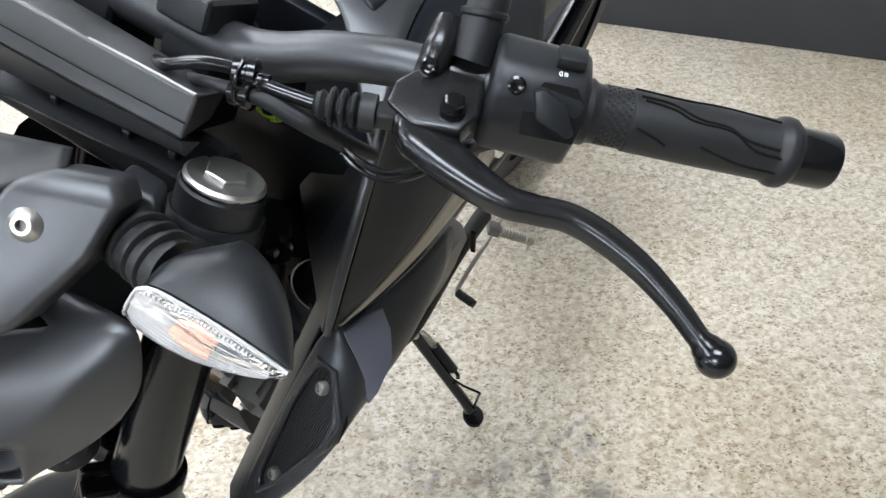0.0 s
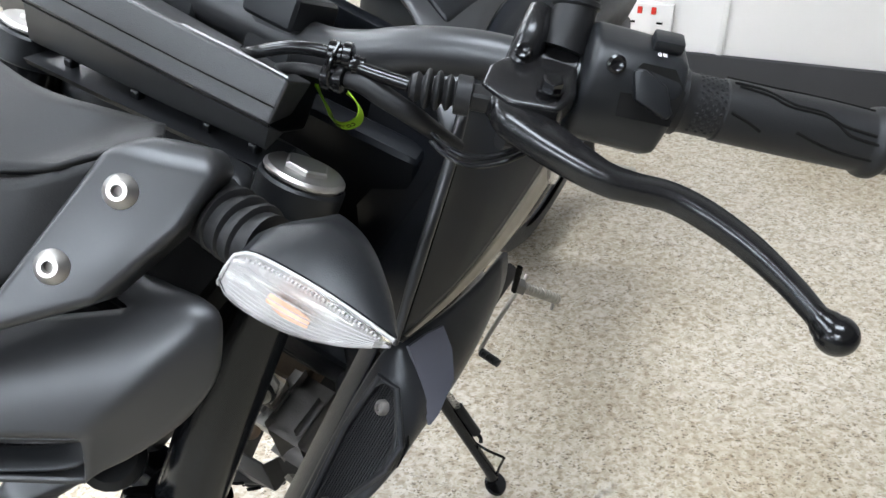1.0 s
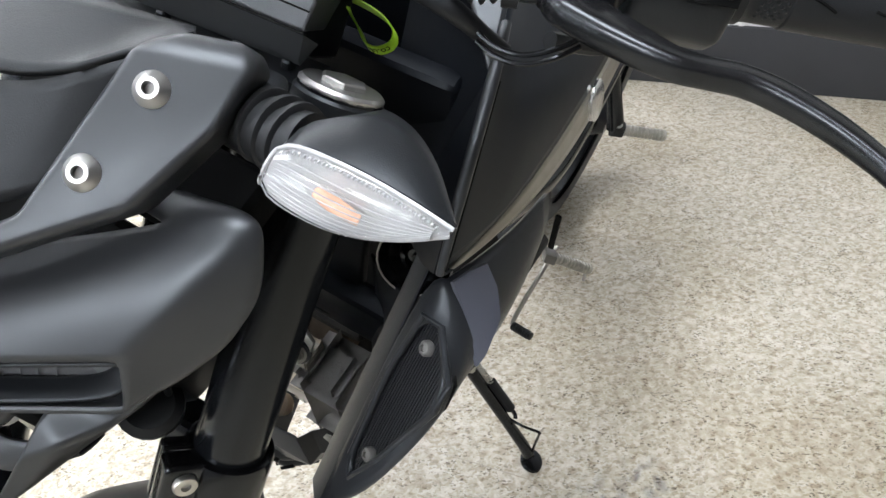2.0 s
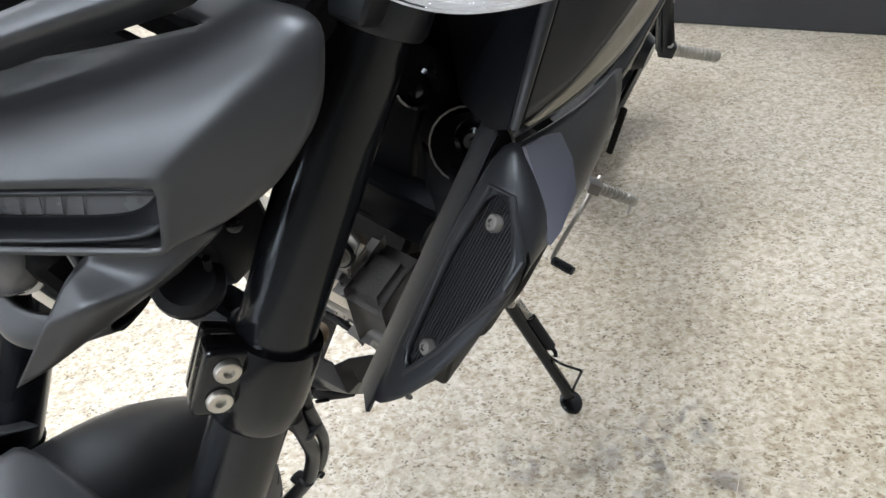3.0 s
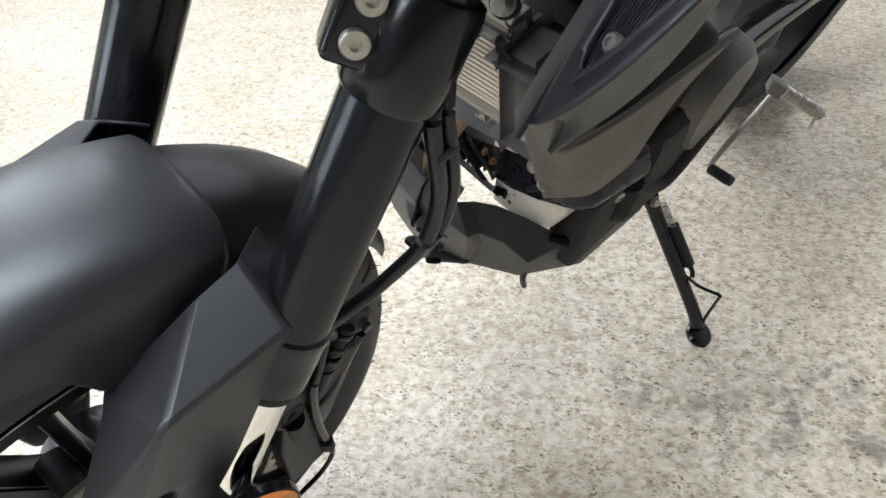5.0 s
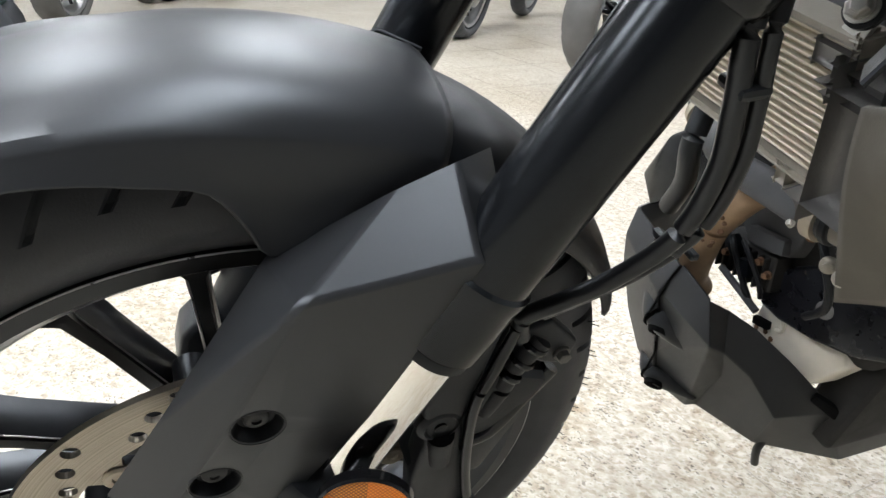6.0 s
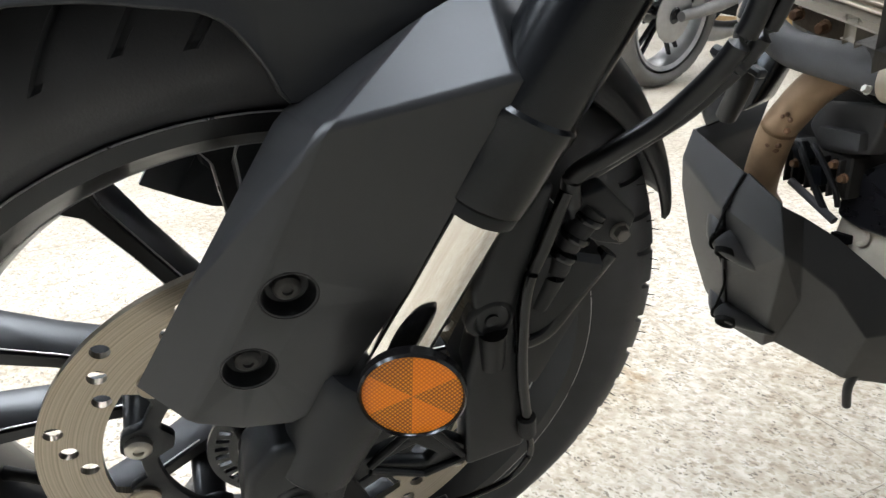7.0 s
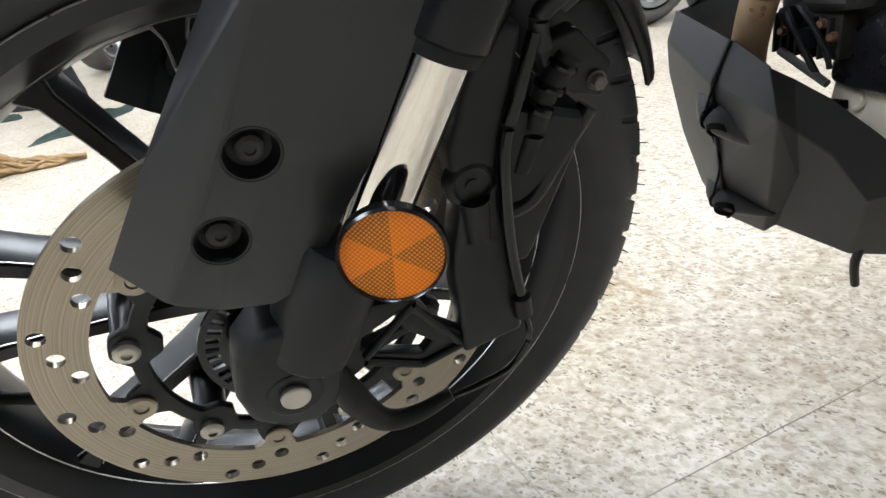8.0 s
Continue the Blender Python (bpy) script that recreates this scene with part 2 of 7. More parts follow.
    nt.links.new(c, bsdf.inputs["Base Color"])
    mr = nt.nodes.new("ShaderNodeMapRange")
    mr.inputs[3].default_value, mr.inputs[4].default_value = 0.28, 0.5
    nt.links.new(noise_tex(9, 5).outputs["Fac"], mr.inputs[0])
    nt.links.new(mr.outputs[0], bsdf.inputs["Roughness"])
    return m


FLOOR = floor_material()


def disc_material():
    """Worn steel with fine rings turned round the wheel's axle."""
    m = material("ringed_disc_steel", (0.34, 0.305, 0.25), 0.34, 1.0, vary=0.12, vary_scale=25)
    nt = m.node_tree
    bsdf = nt.nodes["Principled BSDF"]
    tc = nt.nodes.new("ShaderNodeTexCoord")
    s = nt.nodes.new("ShaderNodeVectorMath")
    s.operation = "DISTANCE"
    s.inputs[1].default_value = (0, 0, 0.3)
    k = nt.nodes.new("ShaderNodeVectorMath")
    k.operation = "MULTIPLY"
    k.inputs[1].default_value = (0, 1, 1)
    nt.links.new(tc.outputs["Object"], k.inputs[0])
    nt.links.new(k.outputs[0], s.inputs[0])
    n = nt.nodes.new("ShaderNodeTexNoise")
    n.noise_dimensions = "1D"
    n.inputs["Scale"].default_value, n.inputs["Detail"].default_value = 900, 4
    nt.links.new(s.outputs["Value"], n.inputs["W"])
    r = nt.nodes.new("ShaderNodeValToRGB")
    r.color_ramp.elements[0].position, r.color_ramp.elements[0].color = 0.35, (0.27, 0.24, 0.20, 1)
    r.color_ramp.elements[1].position, r.color_ramp.elements[1].color = 0.6, (0.38, 0.345, 0.29, 1)
    nt.links.new(n.outputs["Fac"], r.inputs[0])
    nt.links.new(r.outputs[0], bsdf.inputs["Base Color"])
    b = nt.nodes.new("ShaderNodeBump")
    b.inputs["Strength"].default_value, b.inputs["Distance"].default_value = 0.08, 0.0004
    nt.links.new(n.outputs["Fac"], b.inputs["Height"])
    nt.links.new(b.outputs[0], bsdf.inputs["Normal"])
    return m


RINGED = disc_material()
PEGMETAL = material("worn_peg_metal", (0.40, 0.385, 0.35), 0.42, 0.85, grain=0.2, vary=0.15)
EDGEGLINT = material("edge_glint", (0.55, 0.55, 0.57), 0.3, 0.9, vary=0.05)


# ---- mesh helpers ----
V = Vector


def smooth(bm, angle=35):
    for f in bm.faces:
        f.smooth = True
    lim = radians(angle)
    for e in bm.edges:
        if len(e.link_faces) == 2 and e.calc_face_angle(0) > lim:
            e.smooth = False


def part(name, bm, mat, parent=None, label="", angle=35, clean=True):
    """One mesh object under a thing or a part."""
    if clean:
        bmesh.ops.recalc_face_normals(bm, faces=bm.faces)
    smooth(bm, angle)
    me = bpy.data.meshes.new(name)
    bm.to_mesh(me)
    bm.free()
    me.materials.append(mat)
    ob = new(name, me)
    ob.parent = parent
    if label:
        ob["label"] = label
    return ob


def frame_of(axis, hint=(0, 0, 1)):
    z = V(axis).normalized()
    h = V(hint)
    if abs(z.dot(h.normalized())) > 0.97:
        h = V((0, 1, 0)) if abs(z.y) < 0.9 else V((1, 0, 0))
    x = h.cross(z).normalized()
    return x, z.cross(x), z


def ring_strip(bm, rings, closed=True, cap=True):
    vs = [[bm.verts.new(p) for p in r] for r in rings]
    n = len(vs[0])
    for a, b in zip(vs, vs[1:]):
        for i in range(n if closed else n - 1):
            j = (i + 1) % n
            bm.faces.new((a[i], a[j], b[j], b[i]))
    if cap and closed:
        bm.faces.new(vs[0][::-1])
        bm.faces.new(vs[-1])
    return vs


def lathe(o, axis, profile, seg=32, bm=None, cap=True):
    """Turns a profile of (along, radius) round an axis."""
    bm = bm or bmesh.new()
    x, y, z = frame_of(axis)
    o = V(o)
    rings = [[o + z * s + (x * math.cos(a) + y * math.sin(a)) * max(r, 1e-5) for a in [2 * math.pi * k / seg for k in range(seg)]] for s, r in profile]
    ring_strip(bm, rings, True, cap)
    return bm


def spline(pts, n=8):
    """A smooth line through a few points."""
    P = [V(p) for p in pts]
    out = []
    for i in range(len(P) - 1):
        a, b, c, d = P[max(i - 1, 0)], P[i], P[i + 1], P[min(i + 2, len(P) - 1)]
        for k in range(n):
            t = k / n
            out.append(0.5 * ((2 * b) + (c - a) * t + (2 * a - 5 * b + 4 * c - d) * t * t + (3 * b - a - 3 * c + d) * t ** 3))
    out.append(P[-1])
    return out


def tube(pts, r, seg=12, n=8, bm=None, flat=1.0, hint=(0, 0, 1), ends=True):
    """A round or flattened bar along a smooth line; r is one radius or one for each point."""
    bm = bm or bmesh.new()
    line = spline(pts, n) if n > 1 else [V(p) for p in pts]
    rs = [r] * len(pts) if isinstance(r, (int, float)) else list(r)
    rings = []
    m = len(line)
    for i, p in enumerate(line):
        t = (line[min(i + 1, m - 1)] - line[max(i - 1, 0)]).normalized()
        x, y, z = frame_of(t, hint)
        f = i / max(1, m - 1) * (len(rs) - 1)
        k = min(int(f), len(rs) - 2) if len(rs) > 1 else 0
        rr = rs[k] + (rs[min(k + 1, len(rs) - 1)] - rs[k]) * (f - k)
        rings.append([p + (x * math.cos(a) + y * math.sin(a) * flat) * rr for a in [2 * math.pi * q / seg for q in range(seg)]])
    ring_strip(bm, rings, True, ends)
    return bm


def box(c, size, axes=None, bevel=0.0, seg=2, bm=None):
    """A bevelled block; axes: its own three directions."""
    own = bmesh.new()
    bmesh.ops.create_cube(own, size=1)
    ax = [V(a).normalized() for a in axes] if axes else [V((1, 0, 0)), V((0, 1, 0)), V((0, 0, 1))]
    for v in own.verts:
        v.co = V(c) + ax[0] * v.co.x * size[0] + ax[1] * v.co.y * size[1] + ax[2] * v.co.z * size[2]
    if bevel:
        bmesh.ops.bevel(own, geom=own.edges[:], offset=bevel, segments=seg, profile=0.6, affect="EDGES")
    if bm is None:
        return own
    me = bpy.data.meshes.new("tmp")
    own.to_mesh(me)
    own.free()
    bm.from_mesh(me)
    bpy.data.meshes.remove(me)
    return bm


def prism(outline, o, ex, ey, thick, bevel=0.0, seg=2, holes=()):
    """A flat plate cut to an outline in the plane o, ex, ey, thick along the normal; holes are outlines too."""
    bm = bmesh.new()
    o, ex, ey = V(o), V(ex).normalized(), V(ey).normalized()
    ez = ex.cross(ey).normalized()
    loops = []
    for ol in (outline, *holes):
        vs = [bm.verts.new(o + ex * u + ey * w) for u, w in ol]
        loops.append([bm.edges.new((vs[i], vs[(i + 1) % len(vs)])) for i in range(len(vs))])
    if holes:
        bmesh.ops.triangle_fill(bm, use_beauty=True, edges=[e for l in loops for e in l])
    else:
        bm.faces.new([e.verts[0] for e in loops[0]])
    r = bmesh.ops.extrude_face_region(bm, geom=bm.faces[:])
    for v in r["geom"]:
        if isinstance(v, bmesh.types.BMVert):
            v.co += ez * thick
    bmesh.ops.recalc_face_normals(bm, faces=bm.faces)
    if bevel:
        es = [e for e in bm.edges if len(e.link_faces) == 2 and e.calc_face_angle(0) > 0.6]
        bmesh.ops.bevel(bm, geom=es, offset=bevel, segments=seg, profile=0.5, affect="EDGES")
    return bm


def circle(cx, cy, r, n=20, a0=0.0):
    return [(cx + r * math.cos(a0 + 2 * math.pi * k / n), cy + r * math.sin(a0 + 2 * math.pi * k / n)) for k in range(n)]


def shell(name, verts, faces, mat, parent, thick=0.003, bevel=0.004, seg=3, sub=0, label="", angle=40, fills=()):
    """A moulded panel: faceted control faces with rounded folds and real thickness."""
    bm = bmesh.new()
    vs = [bm.verts.new(v) for v in verts]
    for f in faces:
        bm.faces.new([vs[i] for i in f])
    for ring, cuts in fills:
        es = []
        for loop in [[vs[i] for i in ring]] + [[bm.verts.new(p) for p in c] for c in cuts]:
            es += [bm.edges.get((p, q)) or bm.edges.new((p, q)) for p, q in zip(loop, loop[1:] + loop[:1])]
        bmesh.ops.triangle_fill(bm, use_beauty=True, edges=es)
    bmesh.ops.recalc_face_normals(bm, faces=bm.faces)
    me = bpy.data.meshes.new(name)
    for f in bm.faces:
        f.smooth = True
    bm.to_mesh(me)
    bm.free()
    me.materials.append(mat)
    ob = new(name, me)
    ob.parent = parent
    if bevel:
        b = ob.modifiers.new("fold", "BEVEL")
        b.width, b.segments, b.limit_method, b.angle_limit, b.use_clamp_overlap = bevel, seg, "ANGLE", radians(12), True
    if sub:
        s = ob.modifiers.new("sub", "SUBSURF")
        s.levels = s.render_levels = sub
    s = ob.modifiers.new("wall", "SOLIDIFY")
    s.thickness, s.offset = thick, -1
    w = ob.modifiers.new("wn", "WEIGHTED_NORMAL")
    w.keep_sharp = True
    if label:
        ob["label"] = label
    return ob


def skin(name, verts, faces, mat, parent, thick=0.003, sub=3, folds=(), soft=0.0, label=""):
    """A moulded panel that curves smoothly over its cage; folds: (crease, vertex, vertex, ...) runs kept tighter; soft: crease of every other bent edge."""
    bm = bmesh.new()
    vs = [bm.verts.new(v) for v in verts]
    for f in faces:
        bm.faces.new([vs[i] for i in f])
    bmesh.ops.recalc_face_normals(bm, faces=bm.faces)
    lay = bm.edges.layers.float.new("crease_edge")
    for e in bm.edges:
        if soft and len(e.link_faces) == 2 and e.calc_face_angle(0) > 0.3:
            e[lay] = soft
    for c, *run in folds:
        for a, b in zip(run, run[1:]):
            e = bm.edges.get((vs[a], vs[b]))
            if e:
                e[lay] = c
    for f in bm.faces:
        f.smooth = True
    me = bpy.data.meshes.new(name)
    bm.to_mesh(me)
    bm.free()
    me.materials.append(mat)
    ob = new(name, me)
    ob.parent = parent
    m = ob.modifiers.new("sub", "SUBSURF")
    m.levels = m.render_levels = sub
    m.boundary_smooth = "PRESERVE_CORNERS"
    m = ob.modifiers.new("wall", "SOLIDIFY")
    m.thickness, m.offset = thick, -1
    if label:
        ob["label"] = label
    return ob


def bolt(o, axis, r, h, mat, parent, name="bolt", socket=True, dome=0.35, label=""):
    """A round-headed socket bolt that stands proud along the axis."""
    prof = [(0, r), (h * (1 - dome), r), (h * 0.92, r * 0.8), (h, r * 0.62)]
    prof += [(h, r * 0.40), (h * 0.68, r * 0.38)] if socket else [(h, r * 0.3)]
    bm = lathe(o, axis, prof, 20)
    return part(name, bm, mat, parent, label, angle=30)


def hexbolt(o, axis, r, h, mat, parent, name="bolt", label=""):
    x, y, z = frame_of(axis)
    bm = lathe(V(o), axis, [(0, r * 1.25), (h * 0.25, r * 1.25)], 20)
    lathe(V(o) + z * h * 0.25, axis, [(0, r), (h * 0.65, r), (h * 0.75, r * 0.8)], 6, bm)
    return part(name, bm, mat, parent, label, angle=25)


# ---- the room ----
J = V((0.41, 0.912, 0)).normalized()          # across the room, along the joints
K = V((0.912, -0.41, 0)).normalized()
ROOM = Matrix(((K.x, J.x, 0, 0), (K.y, J.y, 0, 0), (0, 0, 1, 0), (0, 0, 0, 1)))
WALL = 2.165


def room_box(name, lo, hi, mat, bevel=0.0):
    bm = bmesh.new()
    c = [(a + b) / 2 for a, b in zip(lo, hi)]
    box(c, [b - a for a, b in zip(lo, hi)], None, bevel, 2, bm)
    bm.transform(ROOM)
    return part(name, bm, mat)


FAR = 7.0
STEP = -1.0
FLOOR_OB = tagged(room_box("floor", (-9, -6, -0.1), (5, FAR + 0.1, 0), FLOOR), "speckled cream vinyl tile floor with thin dark joints", "floor", kind="structure")
tagged(room_box("wall_north", (STEP, WALL + 0.006, 0.0), (5, WALL + 0.15, 2.8), WALLW), "white painted wall behind the motorcycle", "wall", kind="structure")
tagged(room_box("wall_return", (STEP, WALL + 0.15, 0.0), (STEP + 0.14, FAR, 2.8), WALLW), "plain white return wall", "wall", kind="structure")
tagged(room_box("wall_far", (-9, FAR, 0.0), (STEP + 0.14, FAR + 0.1, 2.8), WALLW), "plain white far wall", "wall", kind="structure")
OPENINGS = [(-8.25, -7.15), (-6.85, -5.75), (-5.45, -4.35)]
bm = prism([(-9, 0), (5, 0), (5, 2.8), (-9, 2.8)], (0, -6.0, 0), (1, 0, 0), (0, 0, 1), 0.1, 0, 1, [[(a, 0.7), (b, 0.7), (b, 2.6), (a, 2.6)] for a, b in OPENINGS])
bm.transform(ROOM)
tagged(part("wall_south", bm, SHADEW), "plain dark grey wall with three tall windows", "wall", kind="structure")
tagged(room_box("wall_east", (5, -6.1, 0.0), (5.1, WALL + 0.15, 2.8), SHADEW), "plain dark grey wall", "wall", kind="structure")
tagged(room_box("wall_west", (-9.1, -6.1, 0.0), (-9, FAR + 0.1, 2.8), WALLW), "plain white wall", "wall", kind="structure")
tagged(room_box("ceiling", (-9.1, -6.1, 2.8), (5.1, FAR + 0.1, 2.9), CEILING), "plain grey ceiling", "ceiling", kind="structure")
tagged(room_box("baseboard", (STEP, WALL - 0.012, 0.001), (5, WALL + 0.006, 0.19), SKIRT, 0.003), "dark charcoal skirting board along a white wall", "skirting", kind="structure")


def lamp_material():
    m = bpy.data.materials.new("lamp_diffuser")
    m.use_nodes = True
    b = m.node_tree.nodes["Principled BSDF"]
    b.inputs["Emission Color"].default_value = (0.87, 0.90, 0.945, 1)
    b.inputs["Emission Strength"].default_value = 25.0
    return m


LAMP = lamp_material()


def ceiling_light(x, y, w, d):
    th = new("ceiling_light")
    th.matrix_world = ROOM @ Matrix.Translation((x, y, 2.8))
    tagged(th, "white panel light on the ceiling", "ceiling light", "ceiling lights")
    part("housing", box((0, 0, -0.03), (w + 0.04, d + 0.04, 0.058), None, 0.006), WALLW, th)
    part("diffuser", box((0, 0, -0.068), (w, d, 0.016), None, 0.004), LAMP, th)


def sky_material():
    m = bpy.data.materials.new("bright_overcast_sky")
    m.use_nodes = True
    b = m.node_tree.nodes["Principled BSDF"]
    b.inputs["Emission Color"].default_value = (0.86, 0.92, 1.0, 1)
    b.inputs["Emission Strength"].default_value = 9.0
    return m


tagged(room_box("backdrop", (-8.9, -6.75, 0.1), (-3.7, -6.70, 2.9), sky_material()), "plain bright overcast sky outside the windows", "sky", kind="structure")
for k, (a, b) in enumerate(OPENINGS):
    bm = prism([(a, 0.7), (b, 0.7), (b, 2.6), (a, 2.6)], (0, -6.03, 0), (1, 0, 0), (0, 0, 1), 0.05, 0, 1, [[(a + 0.05, 0.75), (b - 0.05, 0.75), (b - 0.05, 2.0), (a + 0.05, 2.0)], [(a + 0.05, 2.06), (b - 0.05, 2.06), (b - 0.05, 2.55), (a + 0.05, 2.55)]])
    bm.transform(ROOM)
    win_frame = tagged(part("window_%d" % (k + 1), bm, SKIRT), "tall dark-framed window with a top light", "window", kind="structure")
    for z0, z1 in ((0.75, 2.0), (2.06, 2.55)):
        bm = box(((a + b) / 2, -6.055, (z0 + z1) / 2), (b - a - 0.1, 0.006, z1 - z0), None, 0)
        bm.transform(ROOM)
        pane = part("pane", bm, CLEAR, win_frame)
        pane.visible_shadow = False

for lx, ly in ((-2.3, -3.4), (-2.3, -0.7), (-2.3, 0.85), (-2.3, 2.4), (-2.3, 5.2), (-5.6, -3.4), (-5.6, -0.5), (-5.6, 2.4), (-5.6, 5.2), (-0.05, 0.15), (-0.3, -4.7)):
    ceiling_light(lx, ly, 1.2, 0.6)
ceiling_light(-0.3, -2.35, 1.2, 1.2)
# ---- the motorcycle ----
bike = new("motorcycle")
bike.matrix_world = Matrix(((0.8301, 0.4956, 0.2557, -0.5912), (-0.4736, 0.8686, -0.1459, 0.2999), (-0.2944, 0.0, 0.9557, 0.0086), (0, 0, 0, 1)))
tagged(bike, "black and charcoal naked motorcycle leaning on its side stand", "motorcycle")

# fork line, left leg: a point and the direction; the other leg mirrors it
FX = V((1, 0, 0))
FD = V((0, 0.4241, 0.9056)).normalized()
FP = V((0.0935, 0.1589, 0.6192))
FF = FD.cross(FX)           # backwards, square to the leg


def fork(s, side=1):
    p = FP + FD * s
    return V((p.x * side, p.y, p.z))


def fork_leg(side):
    leg = part("fork_leg", lathe(fork(-0.145, side), FD, [(0, 0.0225), (0.002, 0.0243), (0.022, 0.0250), (0.040, 0.0250), (0.043, 0.0258), (0.048, 0.0258), (0.05, 0.0238), (0.24, 0.0236), (0.27, 0.0222), (0.49, 0.0222)], 48), TUBEBLK, bike, "black anodised upper fork tube")
    part("fork_slider", lathe(fork(-0.285, side), FD, [(0, 0.0188), (0.16, 0.0188)], 48), CHROME, leg, "polished chrome fork slider")
    part("dust_seal", lathe(fork(-0.152, side), FD, [(0, 0.0195), (0.001, 0.0225), (0.007, 0.0228), (0.009, 0.0218)], 36), RUBBER, leg)
    lug = part("axle_lug", lathe(fork(-0.341, side) - FF * 0.0105, FD, [(0, 0.0225), (0.004, 0.0258), (0.045, 0.0268), (0.067, 0.0272), (0.077, 0.0272), (0.0815, 0.0255), (0.0825, 0.0200)], 48), MATTE, leg, "black cast fork foot")
    o = [(-0.036, 0.004), (-0.030, 0.030), (-0.012, 0.050), (0.024, 0.044), (0.028, 0.008), (0.019, -0.026), (0.006, -0.036), (-0.016, -0.032), (-0.032, -0.018)]
    part("axle_clamp", prism(o, V((0.072 if side > 0 else -0.109, -0.002, 0.302)), (0, 1, 0), (0, 0, 1), 0.037, 0.006, 4), MATTE, lug)
    part("axle_boss", lathe((0.108 * side, -0.0065, 0.298), FX * side, [(0, 0.0175), (0.0015, 0.0170), (0.0020, 0.0155), (0.0012, 0.0120), (0.0012, 0.002)], 32), MATTE, lug)
    cap = part("fork_cap", lathe(fork(0.3435, side), FD, [(0, 0.0205), (0.0008, 0.0222), (0.0026, 0.0222), (0.0042, 0.0205), (0.0044, 0.002)], 48), ALU, leg, "turned aluminium fork cap")
    part("fork_collar", lathe(fork(0.325, side), FD, [(0, 0.0228), (0.001, 0.0238), (0.0165, 0.0238), (0.0180, 0.0226)], 40), MATTE, leg)
    part("cap_hex", lathe(fork(0.3475, side), FD, [(0, 0.0125), (0.0024, 0.0125), (0.0032, 0.0114)], 6), ALU, cap, angle=20)
    return leg


fork_left, fork_right = fork_leg(1), fork_leg(-1)

# upper clamp with the boss that holds the fork top
top = part("upper_clamp", lathe(fork(0.290), FD, [(0, 0.026), (0.003, 0.0275), (0.034, 0.0275), (0.037, 0.0255)], 40), MATTE, bike, "matte black upper fork clamp")
part("clamp_web", box(V((0.0, 0.318, 0.905)), (0.15, 0.05, 0.028), (FX, FF, FD), 0.008, 3), MATTE, top)
part("clamp_boss", box(fork(0.308) + V((0.004, 0, 0)) - FF * 0.030, (0.028, 0.020, 0.030), (FX, FF, FD), 0.005, 3), MATTE, top)
bolt(fork(0.315) - FF * 0.033 + V((0.016, 0, 0)), (0.8, -0.5, 0.35), 0.0065, 0.006, ZINC, top, "clamp_bolt")
# lower clamp
for side in (1, -1):
    low = part("lower_clamp", lathe(fork(0.057, side), FD, [(0, 0.0250), (0.004, 0.0272), (0.018, 0.0282), (0.053, 0.0282), (0.057, 0.0272), (0.058, 0.0240)], 48), GLOSS, bike, "glossy black lower fork clamp")
    part("clamp_web", box(fork(0.094, side) + V((-0.052 * side, 0, 0)) + FF * 0.016, (0.080, 0.030, 0.024), (FX, FF, FD), 0.008, 3), GLOSS, low)
    if side > 0:
        cx = V((0.80, -0.55, 0.22))
        cx = (cx - FD * cx.dot(FD)).normalized()
        cy = FD.cross(cx)
        co = fork(0.0925) - FF * 0.029 + V((-0.010, 0, 0))
        part("clamp_boss", box(co, (0.018, 0.026, 0.046), (cx, cy, FD), 0.005, 4), GLOSS, low)
        # black sliver between the bosses paints the slot's shade
        part("clamp_slot_shade", box(co - cx * 0.0100, (0.0025, 0.0215, 0.0445), (cx, cy, FD), 0.0005, 1), DARK, low)
        part("clamp_boss", box(co - cx * 0.0155, (0.009, 0.022, 0.044), (cx, cy, FD), 0.003, 3), GLOSS, low)
        for s in (0.0105, -0.0100):
            part("clamp_bolt", lathe(co + FD * s + cx * 0.0080, cx, [(0, 0.0074), (0.003, 0.0074), (0.0044, 0.0065), (0.0044, 0.0030), (0.002, 0.0027)], 24), ZINC, low)
part("steering_stem", lathe(V((0, 0.225, 0.70)), FD, [(0, 0.02), (0.24, 0.02)], 24), GLOSS, bike)
part("stem_nut", lathe(V((-0.012, 0.175, 0.735)), (0.3, -0.3, 1), [(0, 0.02), (0.006, 0.024), (0.018, 0.024), (0.022, 0.018)], 24), DIRTY, bike)
part("brake_hose_joint", box((-0.02, 0.16, 0.722), (0.03, 0.018, 0.016), None, 0.004), ZINC, bike)

# ---- front wheel ----
WC = V((0, 0, 0.3))


def polar(r, deg, l=0.0):
    return WC + V((l, r * math.cos(radians(deg)), r * math.sin(radians(deg))))


rim_profile = [(-0.042, 0.204), (-0.042, 0.2165), (-0.037, 0.2165), (-0.030, 0.205), (-0.012, 0.196), (0.012, 0.196), (0.030, 0.205), (0.037, 0.2165), (0.042, 0.2165), (0.042, 0.2065), (0.036, 0.2015), (0.026, 0.192), (0.012, 0.185), (-0.012, 0.185), (-0.026, 0.192), (-0.036, 0.2015), (-0.042, 0.204)]
wheel = part("front_wheel", lathe(WC, FX, rim_profile, 120, cap=False), WHEELBLK, bike, "satin black cast alloy front wheel")


TC, TA, TW, TP = 0.2400, 0.0440, 0.0490, 1.2      # section of the tyre: middle radius, height, half width, roundness


